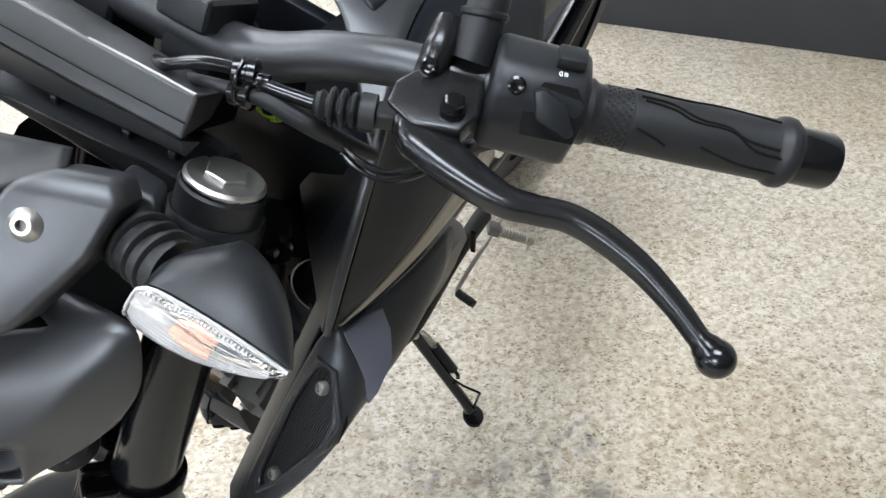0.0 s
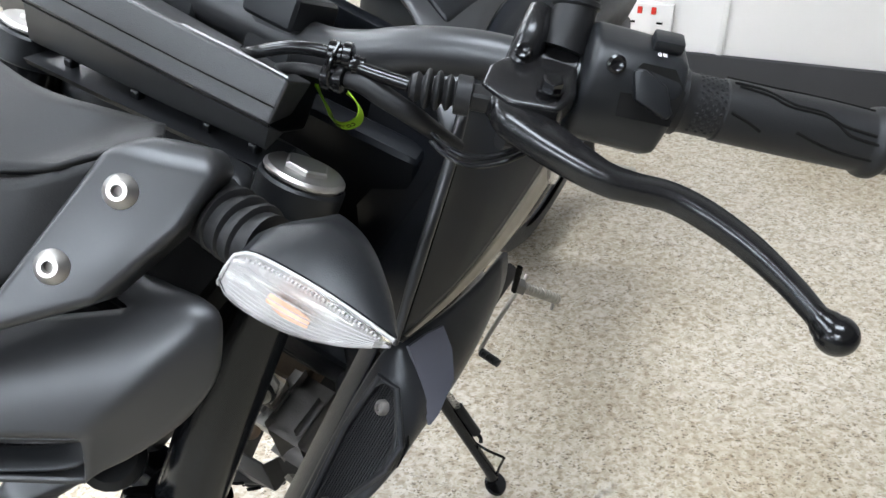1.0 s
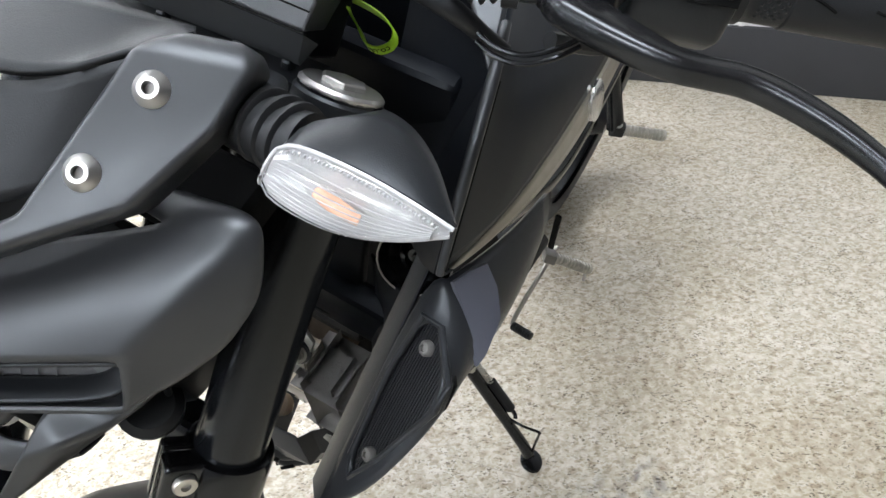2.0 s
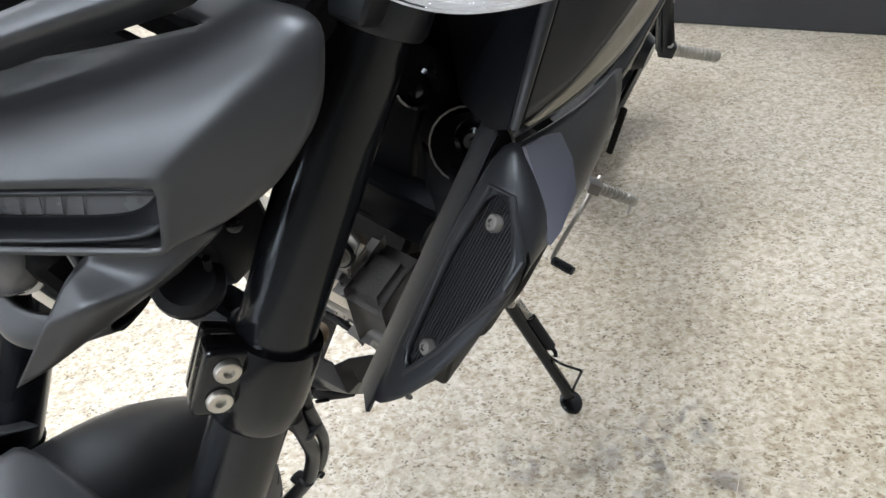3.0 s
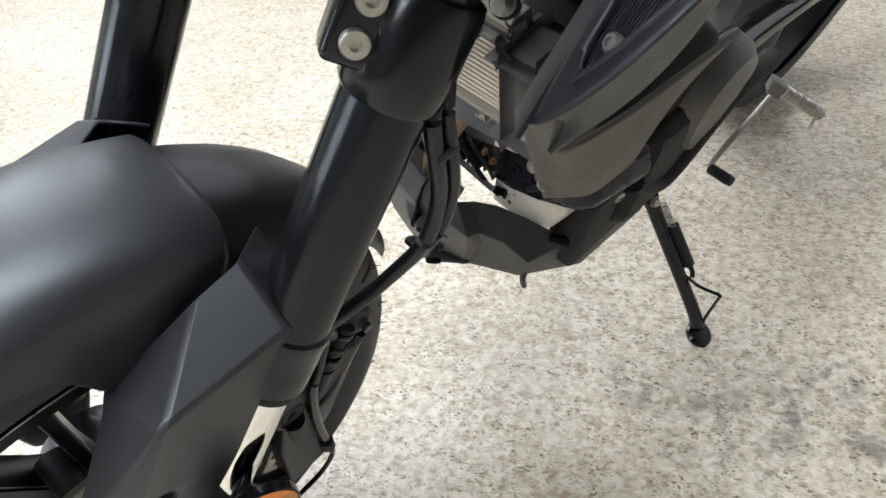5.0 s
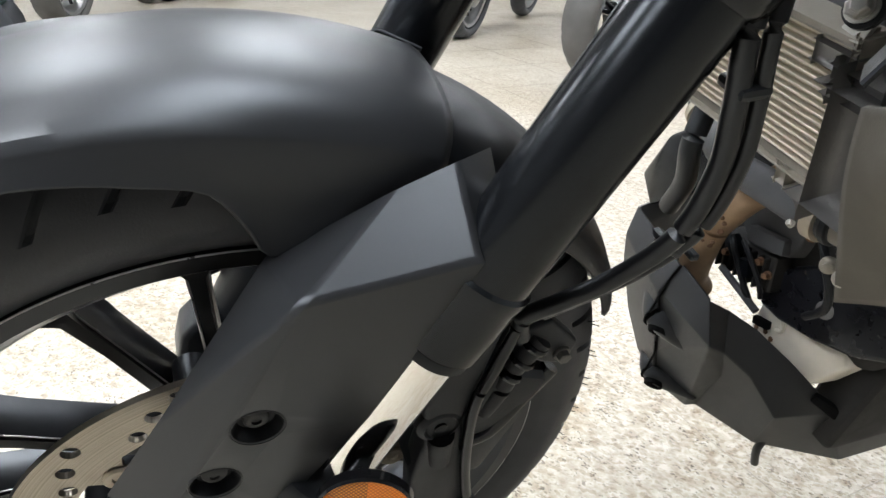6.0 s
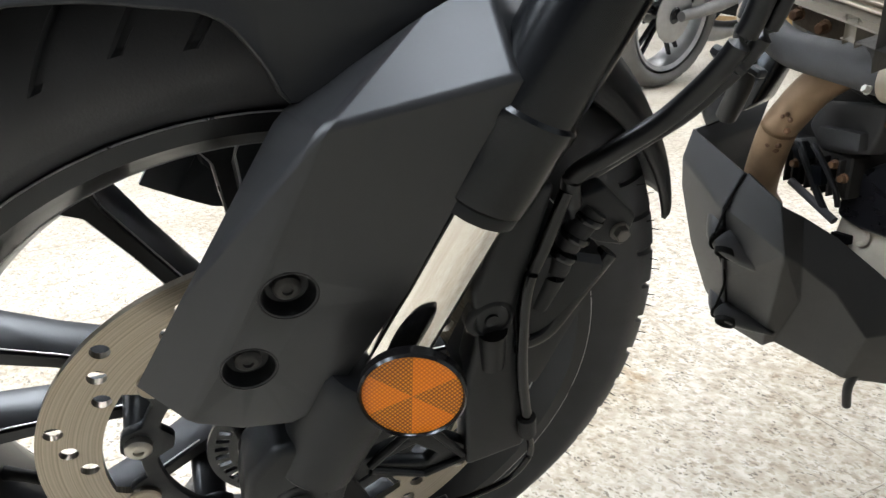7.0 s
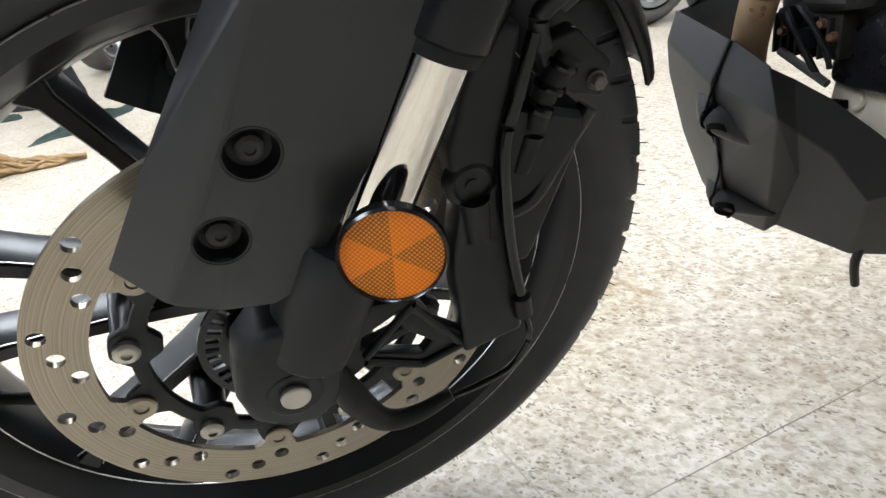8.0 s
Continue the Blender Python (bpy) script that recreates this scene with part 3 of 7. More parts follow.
def tyre_mesh():
    """A round street tyre with swept grooves cut into its tread."""
    bm = bmesh.new()
    n, m = 1200, 60
    rings = []
    for i in range(n):
        a = 2 * math.pi * i / n
        ring = []
        for k in range(m + 1):
            q = -1 + 2 * k / m
            th = q * 2.30
            cs, sn = math.cos(th), math.sin(th)
            w, r = TW * math.copysign(abs(sn) ** TP, sn), TC + TA * math.copysign(abs(cs) ** TP, cs)
            turn = a * 48 / (2 * math.pi)
            ph, low = turn % 1.0, (0.535 if int(turn) % 3 else 0.50)
            if 0.14 < abs(q) < low and ph < 0.20:
                cut_in = 0.0034 * min(1.0, min(ph, 0.20 - ph) / 0.04) * min(1.0, (low - abs(q)) / 0.03) * min(1.0, (abs(q) - 0.14) / 0.06)
                w -= cut_in * sn
                r -= cut_in * cs
            if abs(abs(q) - 0.91) < 0.012:
                r += 0.0012
            sweep = a + (2.5 * abs(q) + 0.175 - (0.5 if q < 0 else 0)) * 2 * math.pi / 48
            ring.append(WC + V((w, r * math.cos(sweep), r * math.sin(sweep))))
        rings.append(ring)
    vs = [[bm.verts.new(p) for p in r] for r in rings]
    for i in range(n):
        a, b = vs[i], vs[(i + 1) % n]
        for k in range(m):
            bm.faces.new((a[k], a[k + 1], b[k + 1], b[k]))
    return bm


tyre = part("tyre", tyre_mesh(), TYRE, wheel, "black street tyre with swept grooves and moulding nibs", angle=32)
nib_mesh = None
rng = random.Random(5)
for i in range(34):
    a = radians(-95 + i * 3.9 + rng.uniform(-0.4, 0.4))
    u = V((0, math.cos(a), math.sin(a)))
    l = 0.026 if i % 2 else 0.034
    base = WC + u * (TC + TA * max(0.0, 1 - (l / TW) ** (2 / TP)) ** (TP / 2)) + V((l, 0, 0))
    dirn = (u * 0.75 + V((0.55, 0, 0)) + FX.cross(u) * rng.uniform(-0.25, 0.25)).normalized()
    if nib_mesh is None:
        first = part("rubber_nib", lathe((0, 0, 0), (0, 0, 1), [(0, 0.0005), (0.0055, 0.00026)], 5), RUBBER, tyre)
        nib_mesh = first.data
        ob = first
    else:
        ob = new("rubber_nib", nib_mesh)
        ob.parent = tyre
    ob.matrix_local = Matrix.Translation(base) @ dirn.to_track_quat("Z", "Y").to_matrix().to_4x4()

part("hub", lathe(WC + V((-0.052, 0, 0)), FX, [(0, 0.02), (0.002, 0.034), (0.02, 0.036), (0.05, 0.030), (0.084, 0.034), (0.10, 0.032), (0.104, 0.018)], 40), WHEELBLK, wheel)


def spoke(a_in, a_out):
    """One hollow-backed spoke from hub to rim."""
    p, q = polar(0.026, a_in), polar(0.192, a_out)
    t = (q - p).normalized()
    sd = FX.cross(t).normalized()
    rings = []
    for f, w, th in ((0, 0.011, 0.020), (0.35, 0.0066, 0.017), (0.7, 0.0062, 0.016), (0.92, 0.0072, 0.018), (1.0, 0.014, 0.024)):
        c = p.lerp(q, f)
        prof = ((-1, -0.55), (-0.75, -1), (0.75, -1), (1, -0.55), (1, 0.45), (0.62, 1), (-0.62, 1), (-1, 0.45))
        rings.append([c + sd * u * w + FX * v * th for u, v in prof])
    bm = bmesh.new()
    ring_strip(bm, rings)
    ob = part("spoke", bm, WHEELBLK, wheel, angle=25)
    # bright wires paint the highlight along both spoke edges
    for u in (-0.80, 0.80):
        part("spoke_edge", tube([rings[i][0] * 0 + p.lerp(q, f) + sd * u * w + FX * 0.86 * th for i, (f, w, th) in ((1, (0.30, 0.0070, 0.0174)), (2, (0.7, 0.0062, 0.016)), (3, (0.92, 0.0072, 0.018)), (4, (0.99, 0.0135, 0.0235)))], 0.00055, 6, 1), EDGEGLINT, ob)
    return ob


# thin bright rings put the rim's edge highlights into the shape
for r_, l_ in ((0.2168, 0.0415), (0.1925, 0.0262), (0.1925, -0.0262)):
    part("rim_edge", tube([polar(r_, 360 * k / 96, l_) for k in range(97)], 0.0006, 6, 1), EDGEGLINT, wheel, "fine bright line put along the rim edge as its highlight")


for k in range(6):
    for d_in, d_out in ((-6.0, -11.5), (6.0, 11.5)):
        spoke(106.5 + 60 * k + d_in, 106.5 + 60 * k + d_out)
    boss = part("disc_boss", lathe(polar(0.091, 106.5 + 60 * k, 0.0), FX, [(0, 0.012), (0.05, 0.0105), (0.054, 0.0095)], 20), WHEELBLK, wheel)

holes = []
for k in range(13):
    for j, rr in enumerate((0.1375, 0.129, 0.1195)):
        a = radians(187.2 + k * 360 / 13 + 7.3 * j)
        holes.append(circle(rr * math.cos(a), rr * math.sin(a), 0.0052, 14))
inner = []
for k in range(144):
    a = 2 * math.pi * k / 144
    tab = max(0.0, math.cos(6 * (a - radians(195.5))) - 0.80) * 5
    rr = 0.1120 - 0.0175 * min(1, tab * 1.6)
    inner.append((rr * math.cos(a), rr * math.sin(a)))
disc = part("brake_disc", prism(circle(0, 0, 0.146, 144), WC + V((0.0562, 0, 0)), (0, 1, 0), (0, 0, 1), 0.0044, 0, 1, [inner] + holes), RINGED, wheel, "drilled steel brake disc with fine wear rings", angle=30)
carrier_out, carrier_in = [], []
for k in range(180):
    a = 2 * math.pi * k / 180
    pk = max(0.0, math.cos(6 * (a - radians(195.5))) - 0.55) / 0.45
    pb = max(0.0, math.cos(6 * (a - radians(166.5))) - 0.60) / 0.40
    ro = 0.0925 + 0.0145 * min(1, pk * 1.3) + 0.0105 * min(1, pb * 1.3)
    ri = 0.0830 - 0.010 * min(1, pb * 1.2)
    carrier_out.append((ro * math.cos(a), ro * math.sin(a)))
    carrier_in.append((ri * math.cos(a), ri * math.sin(a)))
part("disc_carrier", prism(carrier_out, WC + V((0.0525, 0, 0)), (0, 1, 0), (0, 0, 1), 0.0065, 0.0012, 2, [carrier_in]), MATTE, wheel, "black disc carrier", angle=30)
for k in range(6):
    part("disc_button", lathe(polar(0.1005, 195.5 + 60 * k, 0.0545), FX, [(0, 0.0095), (0.0075, 0.0095), (0.0085, 0.0082), (0.0080, 0.0045), (0.0066, 0.0038)], 24), STEEL, wheel)
    bolt(polar(0.0930, 166.5 + 60 * k, 0.059), FX, 0.0078, 0.0058, ZINC, wheel, "disc_bolt")
slots = []
for k in range(40):
    a = 2 * math.pi * k / 40
    ca, sa = math.cos(a), math.sin(a)
    slots.append([(r * ca - s * sa, r * sa + s * ca) for r, s in ((0.0425, -0.0019), (0.0505, -0.0021), (0.0505, 0.0021), (0.0425, 0.0019))])
part("abs_ring", prism(circle(0, 0, 0.055, 80), WC + V((0.062, 0, 0)), (0, 1, 0), (0, 0, 1), 0.0025, 0, 1, [circle(0, 0, 0.037, 48)] + slots), GLOSS, wheel, "slotted black sensor ring")
part("axle_bolt", lathe(V((0.1115, -0.0065, 0.298)), FX, [(-0.003, 0.0088), (0.0006, 0.0088), (0.0014, 0.0078), (0.0012, 0.001)], 24), ZINC, bike, "bright axle end")
part("tyre_valve", tube([polar(0.186, 190, 0.012), polar(0.172, 190, 0.02), polar(0.158, 189, 0.03)], [0.005, 0.004, 0.0045], 12, 3), RUBBER, wheel)


# ---- mudguard and fork guards ----
def arch(name, a0, a1, prof, mat, label, n=48, thick=0.003):
    bm = bmesh.new()
    rings = []
    for k in range(n + 1):
        a = radians(a0 + (a1 - a0) * k / n)
        u = V((0, math.cos(a), math.sin(a)))
        rings.append([WC + u * r + V((l, 0, 0)) for l, r in prof(k / n, a)])
    ring_strip(bm, rings, False, False)
    ob = part(name, bm, mat, bike, label, angle=28)
    s = ob.modifiers.new("wall", "SOLIDIFY")
    s.thickness, s.offset = thick, -1
    return ob


def both(half):
    return [(-l, r) for l, r in half[:0:-1]] + half


def front_profile(f, a):
    # the side skirt sweeps down to the fork guard
    d = math.degrees(a)
    marks = ((69.0, 0.238), (86.0, 0.231), (87.4, 0.245), (89.1, 0.2573), (90.7, 0.2676), (92.8, 0.2736), (96.7, 0.2783), (100.7, 0.2847), (106.0, 0.2915), (152.0, 0.2935))
    drop = marks[-1][1]
    for (d0, r0), (d1, r1) in zip(marks, marks[1:]):
        if d0 <= d <= d1:
            drop = r0 + (r1 - r0) * (d - d0) / (d1 - d0)
    cr = 0.2910 + 0.0105 * min(1, max(0, (d - 84) / 22))
    return both([(0.0, 0.3125), (0.018, 0.3118), (0.032, 0.3095), (0.044, 0.3055), (0.0525, max(cr + 0.0045, 0.2985)), (0.0565, cr + 0.0012), (0.0578, cr - 0.0008), (0.0605, (cr + drop) / 2), (0.0640, drop + 0.0010), (0.0645, drop)])


arch("front_mudguard", 152, 69, front_profile, SATIN, "satin charcoal front mudguard", 90)


def rear_profile(f, a):
    w = 1.0 - 0.55 * max(0, f - 0.45) / 0.55
    r0 = 0.3070 - 0.0085 * f
    return both([(0.0, r0), (0.020 * w, r0 - 0.001), (0.038 * w, r0 - 0.007 * w), (0.050 * w, r0 - 0.017 * w), (0.0575 * w, r0 - 0.030 * w)])


arch("rear_mudguard_tongue", 74, 19, rear_profile, MATTE, "matte black trailing tongue of the mudguard")


def slab(name, pts, depth, mat, parent, bevel=0.003, seg=3, label="", angle=35):
    """A moulded block: an outline in space pushed back along a vector, its edges rounded."""
    bm = bmesh.new()
    a = [bm.verts.new(V(p)) for p in pts]
    b = [bm.verts.new(V(p) + V(depth)) for p in pts]
    n = len(pts)
    bm.faces.new(a)
    bm.faces.new(b[::-1])
    for i in range(n):
        bm.faces.new((a[i], b[i], b[(i + 1) % n], a[(i + 1) % n]))
    bmesh.ops.recalc_face_normals(bm, faces=bm.faces)
    if bevel:
        bmesh.ops.bevel(bm, geom=bm.edges[:], offset=bevel, segments=seg, profile=0.5, affect="EDGES")
    return part(name, bm, mat, parent, label, angle)


def fork_guard(side):
    v = [(0.1085, 0.1040, 0.5535), (0.1060, 0.058, 0.443), (0.1055, 0.013, 0.374), (0.1050, -0.004, 0.3675), (0.1050, -0.029, 0.3725), (0.1050, -0.052, 0.385),
         (0.1065, 0.0235, 0.5395),
         (0.0930, -0.073, 0.406), (0.0900, -0.040, 0.459), (0.0800, -0.018, 0.488), (0.0700, 0.008, 0.525), (0.0587, 0.016, 0.527),
         (0.0610, 0.034, 0.537), (0.0665, 0.074, 0.5645), (0.0710, 0.1025, 0.5815), (0.0540, 0.127, 0.576), (0.084, 0.125, 0.558)]
    v = [(a * side, b, c) for a, b, c in v]
    f = [(5, 7, 8, 6), (6, 8, 9, 10, 11), (6, 11, 12, 13), (6, 13, 14, 0), (14, 15, 16, 0)]
    wells = ((0.1064, 0.003, 0.457), (0.1060, -0.020, 0.415))
    cuts = [[(c[0] * side, c[1] + y, c[2] + z) for y, z in circle(0, 0, 0.0128, 28)] for c in wells]
    g = shell("fork_guard", v, f, SATIN, bike, 0.0025, 0.0085, 6, label="satin charcoal fork guard with two recessed screws", fills=[((0, 1, 2, 3, 4, 5, 6), cuts)])
    for c in wells:
        c = V((c[0] * side, c[1], c[2]))
        ax = FX * side
        w = part("screw_well", lathe(c, ax, [(-0.0085, 0.001), (-0.0085, 0.0088), (-0.0078, 0.0100), (-0.0020, 0.0122), (-0.0004, 0.0129), (0.0004, 0.0134), (0.0002, 0.0141), (-0.0012, 0.0142)], 36, cap=False), MATTE, g)
        bolt(c - ax * 0.0086, ax, 0.0066, 0.0048, DUSTYRUB, w, "screw")
    return g


fork_guard(1), fork_guard(-1)

# ---- brake caliper, bracket and lines ----
cal = slab("brake_caliper", [(0.094, 0.098, 0.425), (0.094, 0.108, 0.455), (0.094, 0.121, 0.490), (0.094, 0.139, 0.486), (0.094, 0.131, 0.434), (0.094, 0.127, 0.407), (0.094, 0.131, 0.374), (0.094, 0.145, 0.330), (0.094, 0.147, 0.274), (0.094, 0.105, 0.266), (0.094, 0.103, 0.300), (0.094, 0.099, 0.345), (0.094, 0.104, 0.385)], (-0.022, 0, 0), MATTE, bike, 0.004, 3, "black sliding brake caliper over the disc")
part("caliper_body", box((0.060, 0.142, 0.385), (0.060, 0.060, 0.105), (FX, (0, 0.94, -0.34), (0, 0.34, 0.94)), 0.010, 3), MATTE, cal)
part("slide_pin", lathe((0.086, 0.1115, 0.4015), FX, [(0, 0.0150), (0.006, 0.0150), (0.008, 0.0135), (0.009, 0.0110), (0.0070, 0.0095), (0.0068, 0.0045), (0.0095, 0.0040), (0.0098, 0.001)], 28), MATTE, cal)
part("pin_boot", tube([(0.093, 0.113, 0.392), (0.092, 0.116, 0.362)], [0.009, 0.0075], 14, 1), RUBBER, cal)
part("caliper_bracket", prism([(0.022, 0.268), (0.026, 0.306), (0.048, 0.330), (0.0715, 0.3285), (0.0800, 0.318), (0.0885, 0.300), (0.1060, 0.284), (0.1060, 0.272), (0.0760, 0.2640), (0.0420, 0.2820)], (0.080, 0, 0), (0, 1, 0), (0, 0, 1), 0.010, 0.0018, 2,
     [[(0.0455, 0.2895), (0.0700, 0.2990), (0.0850, 0.2840), (0.0780, 0.2755)], [(0.0380, 0.2965), (0.0400, 0.3060), (0.0640, 0.3180), (0.0660, 0.3040)]]), MATTE, cal, "black cast bracket with open webs")
for a, b in (((0.0400, 0.2900), (0.0730, 0.3220)), ((0.0730, 0.3220), (0.1030, 0.2770)), ((0.0400, 0.2860), (0.0760, 0.2670)), ((0.0760, 0.2670), (0.1040, 0.2740))):
    part("bracket_rib", tube([(0.0905, *a), (0.0905, *b)], [0.0032, 0.0028], 10, 1), MATTE, cal)
part("hose_arm", tube([(0.088, 0.128, 0.372), (0.086, 0.150, 0.376), (0.084, 0.168, 0.399), (0.083, 0.186, 0.426)], [0.0065, 0.0070, 0.0065, 0.006], 14, 6), GLOSS, cal)
slab("hose_bracket", [(0.088, 0.150, 0.470), (0.088, 0.172, 0.476), (0.088, 0.196, 0.452), (0.088, 0.192, 0.432), (0.088, 0.174, 0.438), (0.088, 0.158, 0.448)], (-0.012, 0, 0), MATTE, cal, 0.0025)
hexbolt((0.088, 0.186, 0.4445), FX, 0.0045, 0.006, CAST, cal, "banjo_bolt")
part("banjo_pipe", tube([(0.088, 0.168, 0.462), (0.088, 0.156, 0.444), (0.087, 0.150, 0.420), (0.086, 0.143, 0.398)], [0.0075, 0.0072, 0.0072, 0.0065], 14, 6), RUBBER, cal)
for k in range(3):
    part("clip_band", lathe(V((0.088, 0.1655 - 0.006 * k, 0.4595 - 0.011 * k)), (0, -0.45, -0.89), [(0, 0.0085), (0.002, 0.0092), (0.004, 0.0085)], 16), GLOSS, cal)
hose_line = [(0.088, 0.235, 0.735), (0.102, 0.206, 0.700), (0.113, 0.196, 0.664), (0.119, 0.1995, 0.632), (0.121, 0.2045, 0.600), (0.119, 0.2005, 0.562), (0.1075, 0.186, 0.527), (0.0990, 0.165, 0.505), (0.0915, 0.149, 0.488), (0.090, 0.152, 0.470)]
hose = part("brake_hose", tube(hose_line, 0.0052, 14), HOSE, bike, "black brake hose clipped to the fork")
part("sensor_cable", tube([(a + 0.002, b + 0.0095, c + 0.003) for a, b, c in hose_line[:-1]], 0.0040, 12), HOSE, hose)
part("hose_clip", box((0.114, 0.202, 0.553), (0.016, 0.006, 0.013), (FX, (0, 0.6, 0.8), (0, -0.8, 0.6)), 0.003, 2), MATTE, hose)
part("clip_tail", box((0.120, 0.214, 0.549), (0.008, 0.005, 0.004), None, 0.001, 1), MATTE, hose)
part("hose_clip", box((0.116, 0.203, 0.640), (0.018, 0.016, 0.006), ((1, 0, 0), (0, 1, 0.1), (0, -0.1, 1)), 0.003, 2), MATTE, hose)
part("wheel_sensor_cable", tube([(0.092, 0.146, 0.480), (0.095, 0.137, 0.450), (0.096, 0.130, 0.425), (0.096, 0.131, 0.388), (0.096, 0.136, 0.345), (0.096, 0.1445, 0.302)], 0.0038, 12), GLOSS, hose)
part("cable_sleeve", lathe((0.096, 0.143, 0.309), V((0, 0.15, -1)), [(0, 0.0045), (0.001, 0.0062), (0.018, 0.0062), (0.019, 0.0045)], 18), RUBBER, hose)
part("thin_cable", tube([(0.096, 0.146, 0.292), (0.096, 0.151, 0.265), (0.096, 0.138, 0.242), (0.096, 0.115, 0.2335), (0.096, 0.094, 0.231)], 0.0024, 10), GLOSS, hose)
part("sensor_lead", tube([(0.094, 0.094, 0.231), (0.094, 0.068, 0.222), (0.094, 0.045, 0.228), (0.093, 0.028, 0.258), (0.088, 0.019, 0.284)], [0.005, 0.0065, 0.008, 0.0105, 0.009], 14), RUBBER, hose)

# side reflector on the fork
rx = V((0.94, -0.30, 0.14)).normalized()
rc = V((0.1345, 0.0535, 0.4035))
rf = part("side_reflector", lathe(rc - rx * 0.010, rx, [(0, 0.012), (0.003, 0.025), (0.005, 0.0270), (0.011, 0.0270), (0.0125, 0.0258), (0.0115, 0.0250), (0.010, 0.0248)], 64), GLOSS, bike, "round amber side reflector in a black rim")
e1, e2, e3 = frame_of(rx)
seg = 6
for w in range(seg):
    a0, a1 = 2 * math.pi * w / seg, 2 * math.pi * (w + 1) / seg
    pts = [rc + rx * 0.0008]
    n = 10
    arc = [rc + rx * 0.0006 + (e2 * math.cos(a0 + (a1 - a0) * k / n) - e1 * math.sin(a0 + (a1 - a0) * k / n)) * 0.0248 for k in range(n + 1)]
    part("lens_segment", (lambda bm: (bm.faces.new([bm.verts.new(p) for p in pts + arc]), bm)[1])(bmesh.new()), (AMBER_B, AMBER_A)[w % 2], rf, "amber prismatic lens segment", clean=False)
part("reflector_bracket", tube([fork(-0.262) + V((0.01, 0.0, 0)), rc - rx * 0.009], [0.010, 0.012], 12, 1, flat=0.6), GLOSS, rf)

# ---- handlebar and controls ----
GA, GB = V((0.2558, 0.3965, 1.0130)), V((0.335, 0.4265, 1.0175))
GD = (GB - GA).normalized()
GU = V((0, 0, 1))
GS = GU.cross(GD).normalized()      # backwards
bar = part("handlebar", tube([(-0.10, 0.362, 0.962), (0.0, 0.362, 0.962), (0.055, 0.362, 0.964), (0.085, 0.363, 0.974), (0.115, 0.366, 0.990), (0.15, 0.372, 1.001), (0.19, 0.381, 1.005), tuple(GA), tuple(GB)], [0.0148, 0.0148, 0.0146, 0.0135, 0.0125, 0.0120, 0.0115, 0.011, 0.011], 28), SATIN, bike, "satin charcoal tapered handlebar")
for x in (0.034, -0.034):
    riser = part("bar_riser", box((x, 0.360, 0.940), (0.034, 0.044, 0.066), (FX, FF, FD), 0.006, 3), MATTE, bike, "matte black handlebar riser")
    part("bar_cap", box((x, 0.368, 0.978), (0.034, 0.046, 0.020), (FX, FF, FD), 0.005, 3), MATTE, riser)
    for d in (-0.015, 0.015):
        bolt(V((x, 0.372, 0.986)) + FF * d, FD, 0.0055, 0.004, GLOSS, riser, "cap_bolt")
grip = part("grip", lathe(GA - GD * 0.020, GD, [(0, 0.0162), (0.007, 0.0162), (0.009, 0.0146), (0.012, 0.0143), (0.026, 0.0143), (0.0268, 0.0151), (0.060, 0.0153), (0.096, 0.0152), (0.0985, 0.0156), (0.1000, 0.0169), (0.1025, 0.0175), (0.1055, 0.0172), (0.1070, 0.0160), (0.1085, 0.0150)], 48), RUBBER, bar, "black rubber grip with grooves laid in as black lines")
nub = part("grip_stud", lathe((0, 0, 0), (0, 0, 1), [(0, 0.0011), (0.0005, 0.0006)], 6), RUBBER, grip)
nub_mesh, used = nub.data, False
for i in range(6):
    for k in range(26):
        a = 2 * math.pi * (k + 0.5 * (i % 2)) / 26
        u = GS * math.cos(a) + GU * math.sin(a)
        if u.z < -0.55:
            continue
        ob = nub if not used else new("grip_stud", nub_mesh)
        used = True
        ob.parent = grip
        ob.matrix_local = Matrix.Translation(GA + GD * (-0.0067 + 0.0022 * i) + u * 0.0143) @ u.to_track_quat("Z", "Y").to_matrix().to_4x4()


def groove_line(path):
    """A black inlaid line painting a groove's shade on the grip: (along, degrees round) pairs."""
    pts = []
    for s, d in path:
        u = GS * math.cos(radians(d)) + GU * math.sin(radians(d))
        pts.append(GA + GD * s + u * 0.0153)
    part("groove_line", tube(pts, 0.00075, 6, 5), DARK, grip)


groove_line([(0.010, 96), (0.024, 104), (0.034, 118), (0.052, 122), (0.064, 146), (0.078, 152)])
groove_line([(0.008, 88), (0.022, 92), (0.036, 112), (0.050, 116), (0.060, 132), (0.076, 138)])
groove_line([(0.008, 150), (0.018, 162), (0.024, 172)])
groove_line([(0.006, 60), (0.030, 70), (0.050, 64), (0.076, 80)])
groove_line([(0.040, 160), (0.060, 178), (0.080, 182)])
part("bar_end", lathe(GA + GD * 0.0880, GD, [(0, 0.0134), (0.0010, 0.0138), (0.0180, 0.0138), (0.0205, 0.0126), (0.0215, 0.009), (0.0215, 0.001)], 40), GLOSS, bar, "black bar end weight")

# switch pod
SC = V((0.2185, 0.3835, 1.006))
pod_out = [(-0.0255, 0.008), (-0.021, 0.0235), (-0.010, 0.0315), (0.012, 0.0315), (0.021, 0.0245), (0.0245, 0.006), (0.0235, -0.014), (0.014, -0.0265), (-0.008, -0.0275), (-0.022, -0.016)]
pod = part("switch_pod", prism([(u * 0.95, v * 0.93 + 0.002) for u, v in pod_out], SC - GD * 0.0235, GS, GU, 0.0455, 0.0045, 3), MATTE, bar, "black left switch pod with a dip switch", angle=30)
